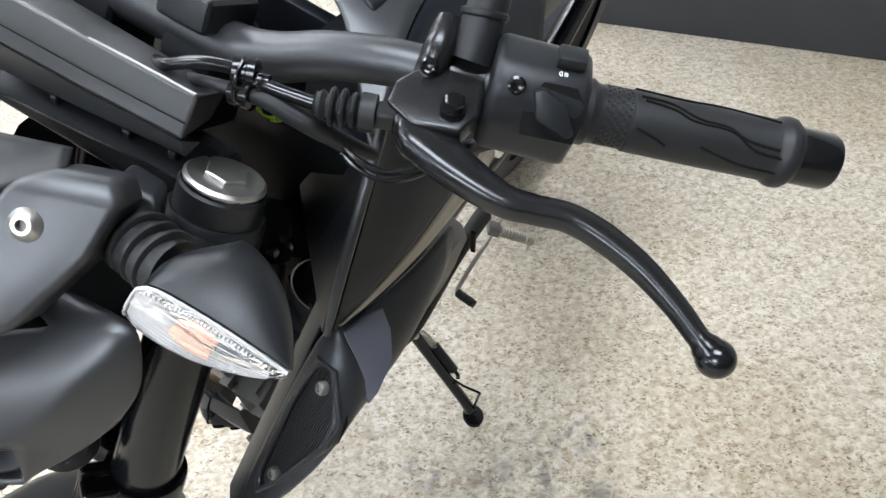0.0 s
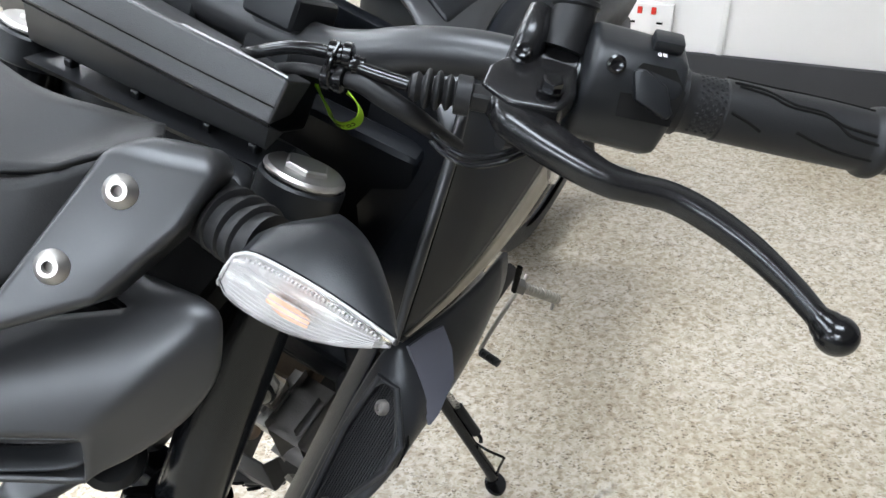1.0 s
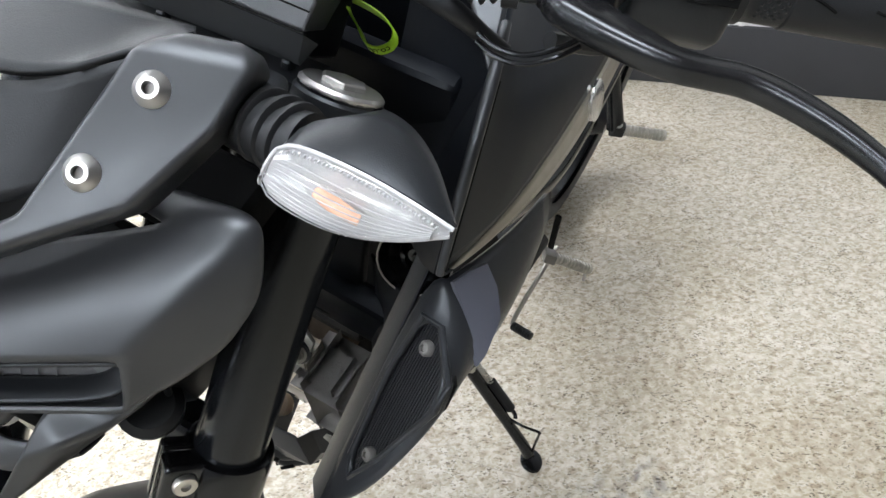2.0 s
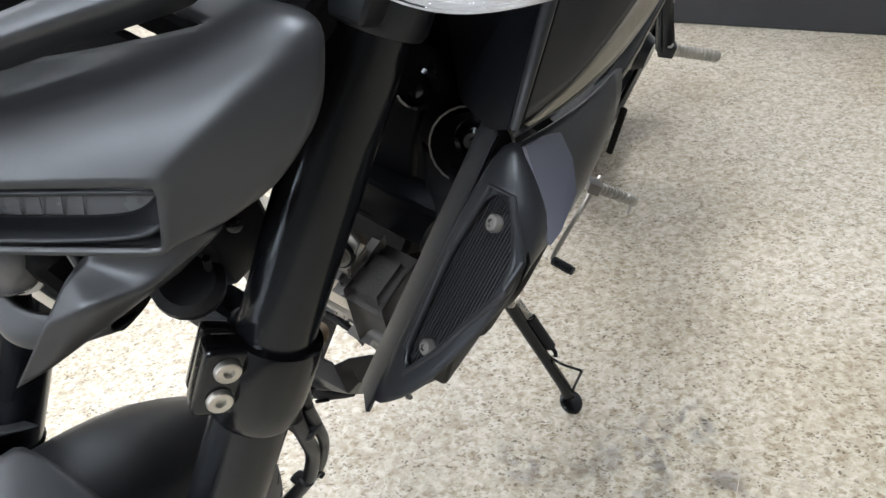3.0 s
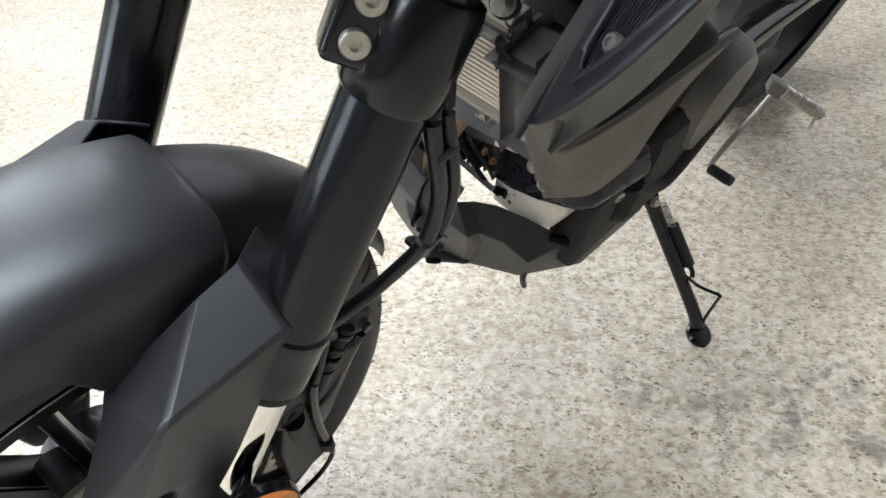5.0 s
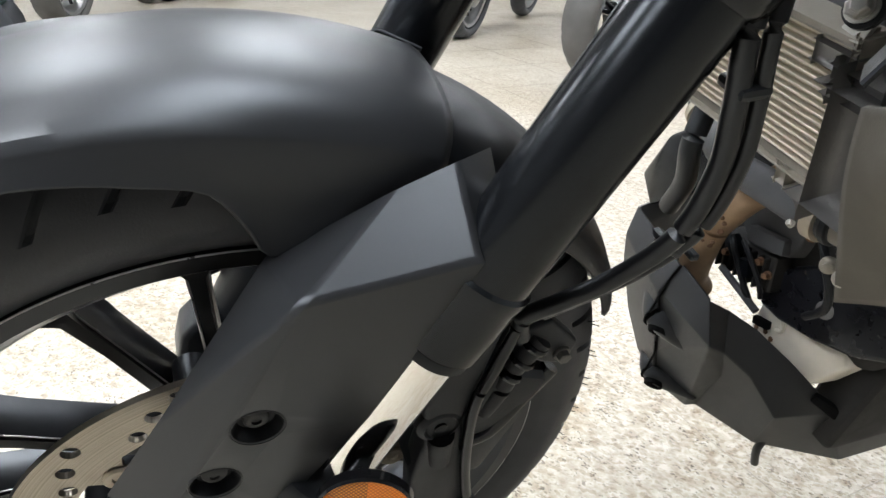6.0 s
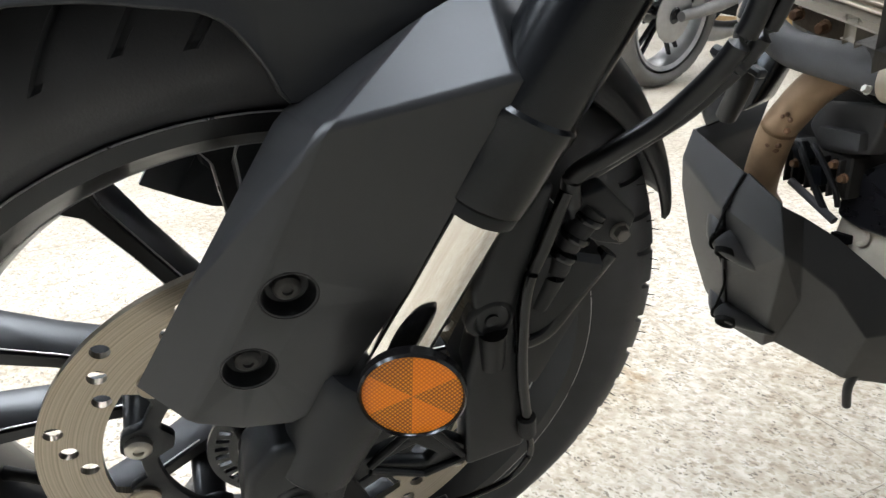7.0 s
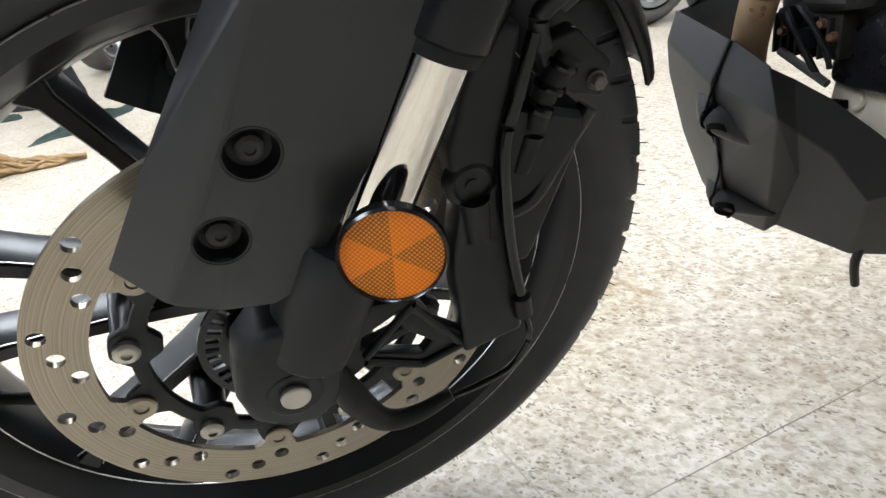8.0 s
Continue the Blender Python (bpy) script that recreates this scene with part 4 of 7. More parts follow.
part("pod_collar", lathe(GA - GD * 0.0215, GD, [(0, 0.0215), (0.0025, 0.0215), (0.0035, 0.0185)], 40), MATTE, pod)
pf = V((-GS.x, -GS.y, 0.62)).normalized()
pz = pf
px_ = GD
py_ = pz.cross(px_).normalized()
fc = SC - GS * 0.0245 + GU * 0.0185
# black plate under the rocker paints the recess as shaded
part("dip_recess_shade", prism([(-0.012, -0.012), (0.013, -0.012), (0.016, 0.004), (0.009, 0.013), (-0.006, 0.013), (-0.013, 0.004)], fc + GD * 0.006 - pz * 0.0048, px_, py_, 0.0012, 0), DARK, pod)
part("dip_switch", prism([(-0.0100, 0.0085), (-0.0065, -0.0035), (0.0095, -0.0095), (0.0115, -0.0065), (0.0060, 0.0050), (-0.0060, 0.0105)], fc + GD * 0.006 - pz * 0.0040, px_, py_, 0.0058, 0.0012, 2), MATTE, pod, "black rocker switch")
part("pod_screw", lathe(SC - GD * 0.013 - GS * 0.0190 + GU * 0.0265, pz, [(0, 0.0042), (0.003, 0.0042), (0.0038, 0.003), (0.0030, 0.0015)], 18), GLOSS, pod)
part("horn_button", box(SC + GD * 0.010 - GS * 0.0 + GU * 0.0325, (0.014, 0.012, 0.006), (GD, GS, GU), 0.002, 2), MATTE, pod)
lampc = SC + GD * 0.0065 - GS * 0.0125 + GU * 0.0322
arcpts = [lampc + GD * (0.0012 * math.cos(a) - 0.0008) + GS * 0.0015 * math.sin(a) for a in [math.pi / 2 + math.pi * k / 8 for k in range(9)]]
arcpts = arcpts + [arcpts[0]]
part("lamp_symbol", tube(arcpts, 0.00022, 5, 1), WHITEMARK, pod, "printed white lamp symbol")
for k in (-1, 0, 1):
    part("lamp_symbol", tube([lampc + GD * 0.0002 + GS * 0.0010 * k, lampc + GD * 0.0019 + GS * 0.0010 * k], 0.00022, 5, 1), WHITEMARK, pod)
part("pod_lead", tube([SC - GU * 0.026 - GD * 0.01, SC - GU * 0.036 - GD * 0.025, (0.178, 0.345, 0.978)], 0.0042, 10), RUBBER, pod)

# lever perch, mirror stem, lever
perch = part("lever_perch", lathe(V((0.183, 0.379, 1.0045)) - GD * 0.012, GD, [(0, 0.0120), (0.001, 0.0128), (0.022, 0.0128), (0.023, 0.0120)], 32), LEVERBLK, bar, "satin black clutch lever perch")
slab("perch_plate", [(0.168, 0.366, 1.0165), (0.196, 0.372, 1.0175), (0.2035, 0.352, 1.0155), (0.2015, 0.338, 1.0125), (0.180, 0.331, 1.0100), (0.163, 0.337, 1.0085), (0.160, 0.350, 1.0115)], (0.001, 0.002, -0.010), LEVERBLK, perch, 0.0022, 3)
hexbolt((0.1925, 0.3465, 1.0155), (0, -0.12, 1), 0.0050, 0.0060, GLOSS, perch, "pivot_bolt")
part("mirror_boss", tube([(0.1705, 0.364, 1.010), (0.1695, 0.372, 1.021), (0.1660, 0.386, 1.0265)], [0.0078, 0.0080, 0.0070], 16, 5), LEVERBLK, perch)
part("clamp_screw", lathe((0.1712, 0.3620, 1.0175), (0.1, -0.8, 0.6), [(0, 0.0042), (0.004, 0.0042), (0.005, 0.0030), (0.0042, 0.0015)], 16), GLOSS, perch)
part("mirror_stem", tube([(0.1835, 0.380, 1.017), (0.1815, 0.389, 1.030), (0.1775, 0.404, 1.052), (0.170, 0.425, 1.085)], [0.0115, 0.0108, 0.0090, 0.0060], 18, 5), RUBBER, perch, "rubber booted mirror stem")
part("boot_ring", lathe((0.1808, 0.3915, 1.0335), (-0.25, 0.52, 0.8), [(0, 0.0108), (0.001, 0.0118), (0.003, 0.0118), (0.004, 0.0105)], 20), RUBBER, perch)
lever_line = [(0.176, 0.3375, 1.0015), (0.186, 0.334, 1.001), (0.208, 0.3290, 1.0), (0.232, 0.3268, 0.9990), (0.247, 0.3315, 0.9985), (0.262, 0.3372, 0.9985), (0.279, 0.3375, 0.9980), (0.30, 0.3335, 0.9965), (0.320, 0.3255, 0.9945), (0.334, 0.3180, 0.9925), (0.3425, 0.3142, 0.9915)]


def lever_blade(pts, widths, heights):
    """A forged blade: flat top and bottom, rounded flanks, along a smooth line."""
    bm = bmesh.new()
    line = spline(pts, 8)
    rings = []
    m = len(line)
    for i, p in enumerate(line):
        t = (line[min(i + 1, m - 1)] - line[max(i - 1, 0)]).normalized()
        x, y, z = frame_of(t, (0, 0, 1))
        f = i / (m - 1) * (len(widths) - 1)
        k = min(int(f), len(widths) - 2)
        w, h = [q[k] + (q[k + 1] - q[k]) * (f - k) for q in (widths, heights)]
        rings.append([p + x * w * math.copysign(abs(math.cos(a)) ** 0.55, math.cos(a)) + y * h * math.copysign(abs(math.sin(a)) ** 0.75, math.sin(a)) for a in [2 * math.pi * q / 28 for q in range(28)]])
    ring_strip(bm, rings)
    return bm


lever = part("clutch_lever", lever_blade(lever_line, [0.0080, 0.0125, 0.0105, 0.0076, 0.0066, 0.0066, 0.0068, 0.0062, 0.0052, 0.0046, 0.0044], [0.0065, 0.0075, 0.0070, 0.0062, 0.0058, 0.0058, 0.0056, 0.0052, 0.0046, 0.0044, 0.0044]), LEVERBLK, bar, "satin black clutch lever with a glossy ball end", angle=50)
bd = (V(lever_line[-1]) - V(lever_line[-2])).normalized()
part("lever_ball", lathe(V((0.3440, 0.3136, 0.9912)) - bd * 0.016, bd, [(0, 0.0044), (0.004, 0.0047), (0.007, 0.0055), (0.0095, 0.0068)] + [(0.016 - 0.0086 * math.cos(q), 0.0086 * math.sin(q)) for q in [0.95 + (math.pi - 0.95) * k / 12 for k in range(13)]], 32), GLOSS, lever)
part("lever_knuckle", box((0.1830, 0.3365, 1.0015), (0.026, 0.016, 0.0125), ((0.97, -0.22, 0), (0.22, 0.97, 0), (0, 0, 1)), 0.005, 4), LEVERBLK, lever)

# clutch cable boot, clips and leads
ca, cb = V((0.1345, 0.3225, 0.9995)), V((0.1615, 0.3335, 1.0015))
cd = (cb - ca).normalized()
prof = [(0.0, 0.0035), (0.0005, 0.0058)]
for k in range(4):
    s = 0.0012 + k * 0.0050
    r = (0.0072, 0.0095, 0.0095, 0.0085)[k]
    prof += [(s, 0.0055), (s + 0.0012, r - 0.0008), (s + 0.0022, r), (s + 0.0034, r - 0.0006), (s + 0.0046, 0.0055)]
prof += [(0.0215, 0.0060), (0.0220, 0.0092), (0.0290, 0.0092), (0.0296, 0.0060)]
cable = part("clutch_cable", lathe(ca, cd, prof, 28), RUBBER, bike, "black clutch cable with a ribbed rubber boot")
part("boot_end", box(cb + cd * 0.004, (0.012, 0.011, 0.010), (cd, GU.cross(cd), GU), 0.003, 3), RUBBER, cable)
part("adjuster", tube([cb, cb + cd * 0.016], 0.0042, 14, 1), GLOSS, cable)
part("cable_sheath", tube([(0.030, 0.330, 0.950), (0.040, 0.320, 0.972), (0.0545, 0.3120, 0.9835), (0.075, 0.3150, 0.9945), (0.0960, 0.3195, 0.9985), (0.1090, 0.3180, 0.9985), tuple(ca)], 0.0034, 14), GLOSS, cable)
part("cable_ferrule", lathe(V((0.1065, 0.3182, 0.9985)), cd, [(0, 0.0048), (0.002, 0.0048), (0.003, 0.0042), (0.005, 0.0042)], 18), GLOSS, cable)
lead = part("switch_lead", tube([(0.050, 0.330, 0.962), (0.068, 0.318, 0.978), (0.0840, 0.3140, 0.9870), (0.1005, 0.3150, 0.9900), (0.112, 0.3170, 0.9925), (0.124, 0.3185, 0.9900), (0.138, 0.3225, 0.9850), (0.150, 0.3330, 0.9740), (0.160, 0.3420, 0.9660)], [0.0029, 0.0029, 0.0030, 0.0036, 0.0052, 0.0054, 0.0052, 0.0044, 0.0030], 16), RUBBER, bike, "wrapped black switch wiring")
for d in ((0, 0, 0), (0.001, -0.003, 0.0016), (0.002, -0.0045, -0.002)):
    d = V(d)
    part("loose_wire", tube([V((0.148, 0.3300, 0.9760)) + d, V((0.158, 0.3280, 0.9740)) + d, V((0.172, 0.3270, 0.9760)) + d, V((0.184, 0.3310, 0.9820)) + d, V((0.193, 0.3380, 0.9890)) + d], 0.0013, 8), GLOSS, lead)
for c, ax in (((0.0985, 0.3195, 0.9988), cd), ((0.1000, 0.3150, 0.9898), V((0.97, 0.12, 0.15)))):
    clip = part("cable_clip", lathe(V(c) - V(ax).normalized() * 0.006, ax, [(0, 0.0060), (0.0008, 0.0070), (0.0045, 0.0070), (0.0052, 0.0062), (0.0068, 0.0062), (0.0075, 0.0072), (0.0110, 0.0072), (0.0118, 0.0058)], 24), GLOSS, bike, "glossy black cable clip")
part("clip_bridge", box((0.0990, 0.3172, 0.9943), (0.008, 0.010, 0.006), (cd, (0, -0.8, -0.6), (0, -0.6, 0.8)), 0.001, 1), GLOSS, clip)
part("clip_tie", tube([(0.0975, 0.3185, 1.0060), (0.0985, 0.3120, 1.0020), (0.0990, 0.3090, 0.9960), (0.0990, 0.3085, 0.9890)], 0.0009, 6), GLOSS, clip)


# lime strap looped round the steering head
def ribbon(pts, width, axis, thick=0.0008):
    bm = bmesh.new()
    line = spline(pts, 10)
    w = V(axis).normalized() * width / 2
    rings = []
    for i, p in enumerate(line):
        t = (line[min(i + 1, len(line) - 1)] - line[max(i - 1, 0)]).normalized()
        n = t.cross(w).normalized() * thick / 2
        rings.append([p - w - n, p + w - n, p + w + n, p - w + n])
    ring_strip(bm, rings)
    return bm


STRAPW = V((-0.373, -0.436, 0.819)).normalized()
STRAP_LOOP = [(0.0470, 0.3743, 0.9385), (0.0528, 0.3725, 0.9309), (0.0616, 0.3705, 0.9242), (0.0684, 0.3683, 0.9183), (0.0757, 0.3708, 0.9167), (0.0804, 0.377, 0.9198), (0.0786, 0.3812, 0.9248), (0.0709, 0.3823, 0.93), (0.06, 0.3801, 0.9339), (0.0483, 0.3764, 0.937)]
strap = part("key_strap", ribbon(STRAP_LOOP, 0.0066, STRAPW), STRAP, bike, "lime green fabric key strap with black print")
fontc = bpy.data.curves.new("strap_print", "FONT")
fontc.body, fontc.size, fontc.extrude, fontc.align_x = "co.uk", 0.0058, 0.0001, "CENTER"
txt = new("strap_print", fontc)
me = bpy.data.meshes.new_from_object(txt.evaluated_get(bpy.context.evaluated_depsgraph_get()))
bpy.data.objects.remove(txt)
me.materials.append(DARK)
txt = new("strap_print", me)
txt.parent = strap
# the print follows the curve of the band
line = spline(STRAP_LOOP, 10)
mid = min(range(len(line)), key=lambda i: (line[i] - V(STRAP_LOOP[4])).length)
for v in me.vertices:
    i, left = mid, abs(v.co.x)
    step = -1 if v.co.x > 0 else 1
    while left > 0 and 1 < i < len(line) - 2:
        left -= (line[i + step] - line[i]).length
        i += step
    tn = (line[i + 1] - line[i - 1]).normalized()
    at = line[i] + tn * (left if step < 0 else -left) * -1
    v.co = at - STRAPW * (v.co.y - 0.0016) + tn.cross(STRAPW).normalized() * (0.0008 + v.co.z)

# ---- instrument cluster, head lamp and indicator ----
unit_top = [(0.0820, 0.3030, 0.9850), (0.0300, 0.3005, 0.9860), (-0.0800, 0.2980, 0.9870), (-0.0760, 0.3300, 0.9720), (0.0770, 0.3300, 0.9680)]
unit_low = [(0.0790, 0.2925, 0.9620), (0.0200, 0.2895, 0.9620), (-0.0800, 0.2870, 0.9620), (-0.0760, 0.3240, 0.9460), (0.0690, 0.3240, 0.9460)]
bm = bmesh.new()
ring_strip(bm, [unit_top, unit_low])
bmesh.ops.recalc_face_normals(bm, faces=bm.faces)
bmesh.ops.bevel(bm, geom=[e for e in bm.edges if e.calc_face_angle(0) > 0.3], offset=0.0016, segments=2, profile=0.5, affect="EDGES")
dash = part("instrument_unit", bm, DASH, bike, "black instrument unit with a grained front", angle=20)
part("display_film", tube([(0.0200, 0.3000, 0.9875), (0.0500, 0.3015, 0.9872), (0.0815, 0.3030, 0.9862)], 0.0008, 6, 4, flat=0.5), FILM, dash, "peeled edge of clear protective film")
# flange under the front, wider towards the middle of the unit
fl_a = [(0.0786, 0.2932, 0.9605), (0.0200, 0.2902, 0.9605), (-0.0800, 0.2877, 0.9605)]
fl_b = [(0.0705, 0.3005, 0.9400), (0.0120, 0.2940, 0.9400), (-0.0800, 0.2860, 0.9400)]
bm = bmesh.new()
ring_strip(bm, [[V(a), V(b), V(b) + V((0, 0.0015, -0.0035)), V(a) + V((0, 0.012, -0.0100))] for a, b in zip(fl_a, fl_b)])
part("unit_flange", bm, DASH, dash, "narrow black flange under the front", angle=20)
part("unit_seam", tube([V(a) + V((0, -0.0003, 0.0006)) for a in fl_a], 0.0006, 6, 1), DARK, dash)
part("unit_seam", tube([V(a).lerp(V(b), 0.30) + V((0, -0.0006, 0.0030)) for a, b in zip(unit_low[:3], unit_top[:3])], 0.0004, 6, 1), DARK, dash)
# tray below, held off the unit by short posts
bm = bmesh.new()
ring_strip(bm, [[V(b) + V((0.006, -0.010, -0.0060)), V(b) + V((0.006, -0.008, -0.0110)), V(b) + V((0.006, 0.020, -0.0150)), V(b) + V((0.006, 0.020, -0.0100))] for b in fl_b])
part("unit_tray", bm, MATTE, dash, angle=20)
for f in (0.06, 0.30, 0.62, 0.86):
    q = V(fl_b[0]).lerp(V(fl_b[1]), f * 2) if f < 0.5 else V(fl_b[1]).lerp(V(fl_b[2]), f * 2 - 1)
    part("tray_post", box(q + V((0, 0.002, -0.0065)), (0.006, 0.006, 0.008), None, 0.001, 1), MATTE, dash)

# upper cowl behind the bracket
skin("upper_cowl", [(0.066, 0.238, 0.9800), (0.040, 0.2050, 0.9700), (0.028, 0.1960, 0.9640), (0.0, 0.1830, 0.9600), (-0.07, 0.1960, 0.9640), (-0.07, 0.240, 0.976), (0.0, 0.2280, 0.9755), (0.026, 0.236, 0.9775), (0.052, 0.254, 0.970)],
      [(0, 1, 2, 7, 8), (2, 3, 6, 7), (3, 4, 5, 6)], RUBBER, bike, 0.003, 3, soft=0.4, label="dark satin upper lamp cowl")
skin("upper_cowl_lip", [(0.066, 0.236, 0.9765), (0.040, 0.2030, 0.9670), (0.028, 0.1935, 0.9610), (0.0, 0.1810, 0.9570), (0.0, 0.150, 0.915), (0.030, 0.160, 0.920), (0.052, 0.186, 0.930), (0.068, 0.216, 0.945)],
      [(0, 1, 6, 7), (1, 2, 5, 6), (2, 3, 4, 5)], RUBBER, bike, 0.003, 3, soft=0.4, label="matte black lamp cowl lip")


def headlamp_bracket(side):
    n = V((0.253, -0.676, 0.692))
    o = [(0.0535, 0.2190, 0.9790), (0.0650, 0.2310, 0.9850), (0.0880, 0.2415, 0.9845), (0.0975, 0.2380, 0.9790), (0.0955, 0.2150, 0.9600), (0.0800, 0.1815, 0.9325), (0.0500, 0.1540, 0.9170), (0.0100, 0.1180, 0.8950), (0.0100, 0.1250, 0.9050), (0.0420, 0.1600, 0.9250)]
    # top end falls back a little
    o = [V(p) - (n * 0.005 if i in (1, 2) else V()) for i, p in enumerate(o)]
    bm = bmesh.new()
    vs = [bm.verts.new((p.x * side, p.y, p.z)) for p in o]
    dv = V((-0.006 * side, 0.018, -0.016))
    bk = [bm.verts.new(v.co + dv) for v in vs]
    bm.faces.new((vs[0], vs[1], vs[2], vs[3]))
    bm.faces.new((vs[0], vs[3], vs[4], vs[5], vs[6], vs[9]))
    bm.faces.new((vs[9], vs[6], vs[7], vs[8]))
    bm.faces.new(bk[::-1])
    for i in range(10):
        bm.faces.new((vs[i], bk[i], bk[(i + 1) % 10], vs[(i + 1) % 10]))
    bmesh.ops.recalc_face_normals(bm, faces=bm.faces)
    bmesh.ops.bevel(bm, geom=[e for e in bm.edges if e.calc_face_angle(0) > 0.12], offset=0.0042, segments=4, profile=0.5, affect="EDGES")
    br = part("headlamp_bracket", bm, SATIN, bike, "satin charcoal lamp bracket with two socket screws", angle=60)
    if side > 0:
        for c in ((0.0672, 0.2128, 0.9665), (0.0580, 0.1818, 0.9400)):
            part("bracket_screw", lathe(V(c) - n * 0.0012, n, [(0, 0.0074), (0.0016, 0.0076), (0.0022, 0.0073), (0.0048, 0.0048), (0.0052, 0.0043), (0.0052, 0.0026), (0.0018, 0.0024)], 30, cap=False), ALU, br, "bright conical socket screw", angle=25)
            part("screw_socket", lathe(V(c) + n * 0.0008, n, [(0, 0.0030), (0.0004, 0.0030)], 6), CAST, br)


headlamp_bracket(1), headlamp_bracket(-1)


def lamp_cowl(side):
    v = [(0.0, 0.163, 0.878), (0.040, 0.1785, 0.8945), (0.080, 0.198, 0.914), (0.119, 0.2150, 0.9310),
         (0.0, 0.128, 0.8750), (0.0375, 0.145, 0.8865), (0.074, 0.164, 0.898), (0.108, 0.181, 0.9055),
         (0.0, 0.1010, 0.8585), (0.033, 0.120, 0.8645), (0.064, 0.1375, 0.870), (0.0915, 0.1530, 0.8755),
         (0.1315, 0.2125, 0.9120), (0.1245, 0.1930, 0.8790), (0.1148, 0.1780, 0.8615),
         (0.1051, 0.1640, 0.8504), (0.0970, 0.1465, 0.8480), (0.050, 0.1205, 0.8400), (0.0, 0.0930, 0.8330),
         (0.0838, 0.1460, 0.8414), (0.042, 0.1235, 0.8342), (0.0, 0.1000, 0.8270),
         (0.0980, 0.2050, 0.8400), (0.0700, 0.1750, 0.8350), (0.0, 0.1350, 0.8200), (0.040, 0.205, 0.905), (0.1000, 0.2250, 0.9300)]
    v = [(a * side, b, c) for a, b, c in v]
    f = [(0, 1, 5, 4), (1, 2, 6, 5), (2, 3, 7, 6), (4, 5, 9, 8), (5, 6, 10, 9), (6, 7, 11, 10),
         (3, 12, 13, 7), (7, 13, 14, 11), (11, 14, 15, 16), (16, 15, 19), (16, 19, 20, 17), (17, 20, 21, 18),
         (14, 22, 23, 15), (15, 23, 19), (19, 23, 24, 21, 20), (13, 22, 14), (2, 25, 26, 3), (3, 26, 12), (12, 26, 22, 13)]
    c = skin("headlamp_cowl", v, f, SATIN, bike, 0.003, 3, ((0.35, 3, 7), (0.5, 7, 11), (0.45, 12, 13, 14, 15), (0.7, 16, 19, 20), (0.6, 16, 17, 18), (0.8, 19, 15), (0.7, 2, 3), (0.6, 11, 16)), label="satin charcoal head lamp cowl")
    # deep brow over the daytime lamp, lamp strip and its lower lip
    w = [(0.0915, 0.1540, 0.8735), (0.0, 0.1025, 0.8555), (0.0, 0.1160, 0.8530), (0.0790, 0.1620, 0.8660), (0.0850, 0.1650, 0.8630), (0.0780, 0.1530, 0.8500), (0.0, 0.1120, 0.8355), (0.0930, 0.1490, 0.8495), (0.0, 0.0950, 0.8350), (0.0930, 0.1600, 0.8680)]
    w = [(a * side, b, c_) for a, b, c_ in w]
    skin("lamp_recess", w, [(0, 1, 2, 3), (0, 3, 4, 9), (4, 5, 7, 9), (5, 6, 8, 7)], MATTE, c, 0.002, 3, soft=0.3)
    z = [(a * side, b, c_) for a, b, c_ in [(0.0, 0.1170, 0.8540), (0.0800, 0.1640, 0.8670), (0.0860, 0.1670, 0.8635), (0.0775, 0.1555, 0.8495), (0.0, 0.1135, 0.8350)]]
    shell("running_lamp", z, [(0, 1, 2, 3, 4)], LAMPGREY, c, 0.002, 0.0, label="unlit frosted running lamp")
    for k in range(6):
        f_ = 0.25 + 0.09 * k
        a_, b_ = V(z[0]).lerp(V(z[1]), f_), V(z[4]).lerp(V(z[3]), f_ + 0.05)
        part("lamp_rib", tube([a_ + V((0, -0.0006, 0)), b_ + V((0, -0.0006, 0))], 0.0004, 6, 1), LAMPGREY, c)
    return c


lamp_cowl(1), lamp_cowl(-1)
# chin fins and the round main lamp
for side in (1, -1):
    v = [(0.0880, 0.1860, 0.8240), (0.0726, 0.1566, 0.8009), (0.0548, 0.1328, 0.7954), (0.0399, 0.1206, 0.7842), (0.0280, 0.1030, 0.7449), (0.0395, 0.1142, 0.7562), (0.0532, 0.1471, 0.7717), (0.0720, 0.1710, 0.7960), (0.0403, 0.1362, 0.8001), (0.0407, 0.1476, 0.8064), (0.0630, 0.1601, 0.8265)]
    v = [(a * side, b, c) for a, b, c in v]
    skin("chin_fin", v, [(2, 3, 4, 5), (1, 2, 5, 6), (0, 1, 6, 7), (3, 8, 2), (2, 8, 9, 1), (1, 9, 10, 0)], SATIN, bike, 0.003, 3, ((0.85, 3, 2, 1, 0),), soft=0.45, label="satin charcoal chin fin under the lamp")
lampo = V((0.0005, 0.130, 0.794))
lampax = V((0.30, -0.90, 0.10)).normalized()
ml = part("main_lamp", lathe(lampo - lampax * 0.035, lampax, [(0, 0.020), (0.02, 0.0235), (0.030, 0.0245), (0.033, 0.0225)], 36), GLOSS, bike, "round projector head lamp under the cowl")
part("lamp_glass", lathe(lampo - lampax * 0.004, lampax, [(0, 0.0222), (0.006, 0.0212), (0.012, 0.0170), (0.016, 0.010), (0.0175, 0.001)], 40), GLASSY, ml, "clear domed lamp glass, its reflections painted as grey mottle")
part("lamp_rim", lathe(lampo - lampax * 0.006, lampax, [(0, 0.0235), (0.003, 0.0246), (0.0055, 0.0238), (0.0055, 0.0220)], 40), FARMETAL, ml, "bright rim")
part("lamp_strut", tube([(0.030, 0.148, 0.822), (0.036, 0.146, 0.806), (0.042, 0.146, 0.792), (0.043, 0.147, 0.784)], 0.0022, 10, 4), DASH, ml)
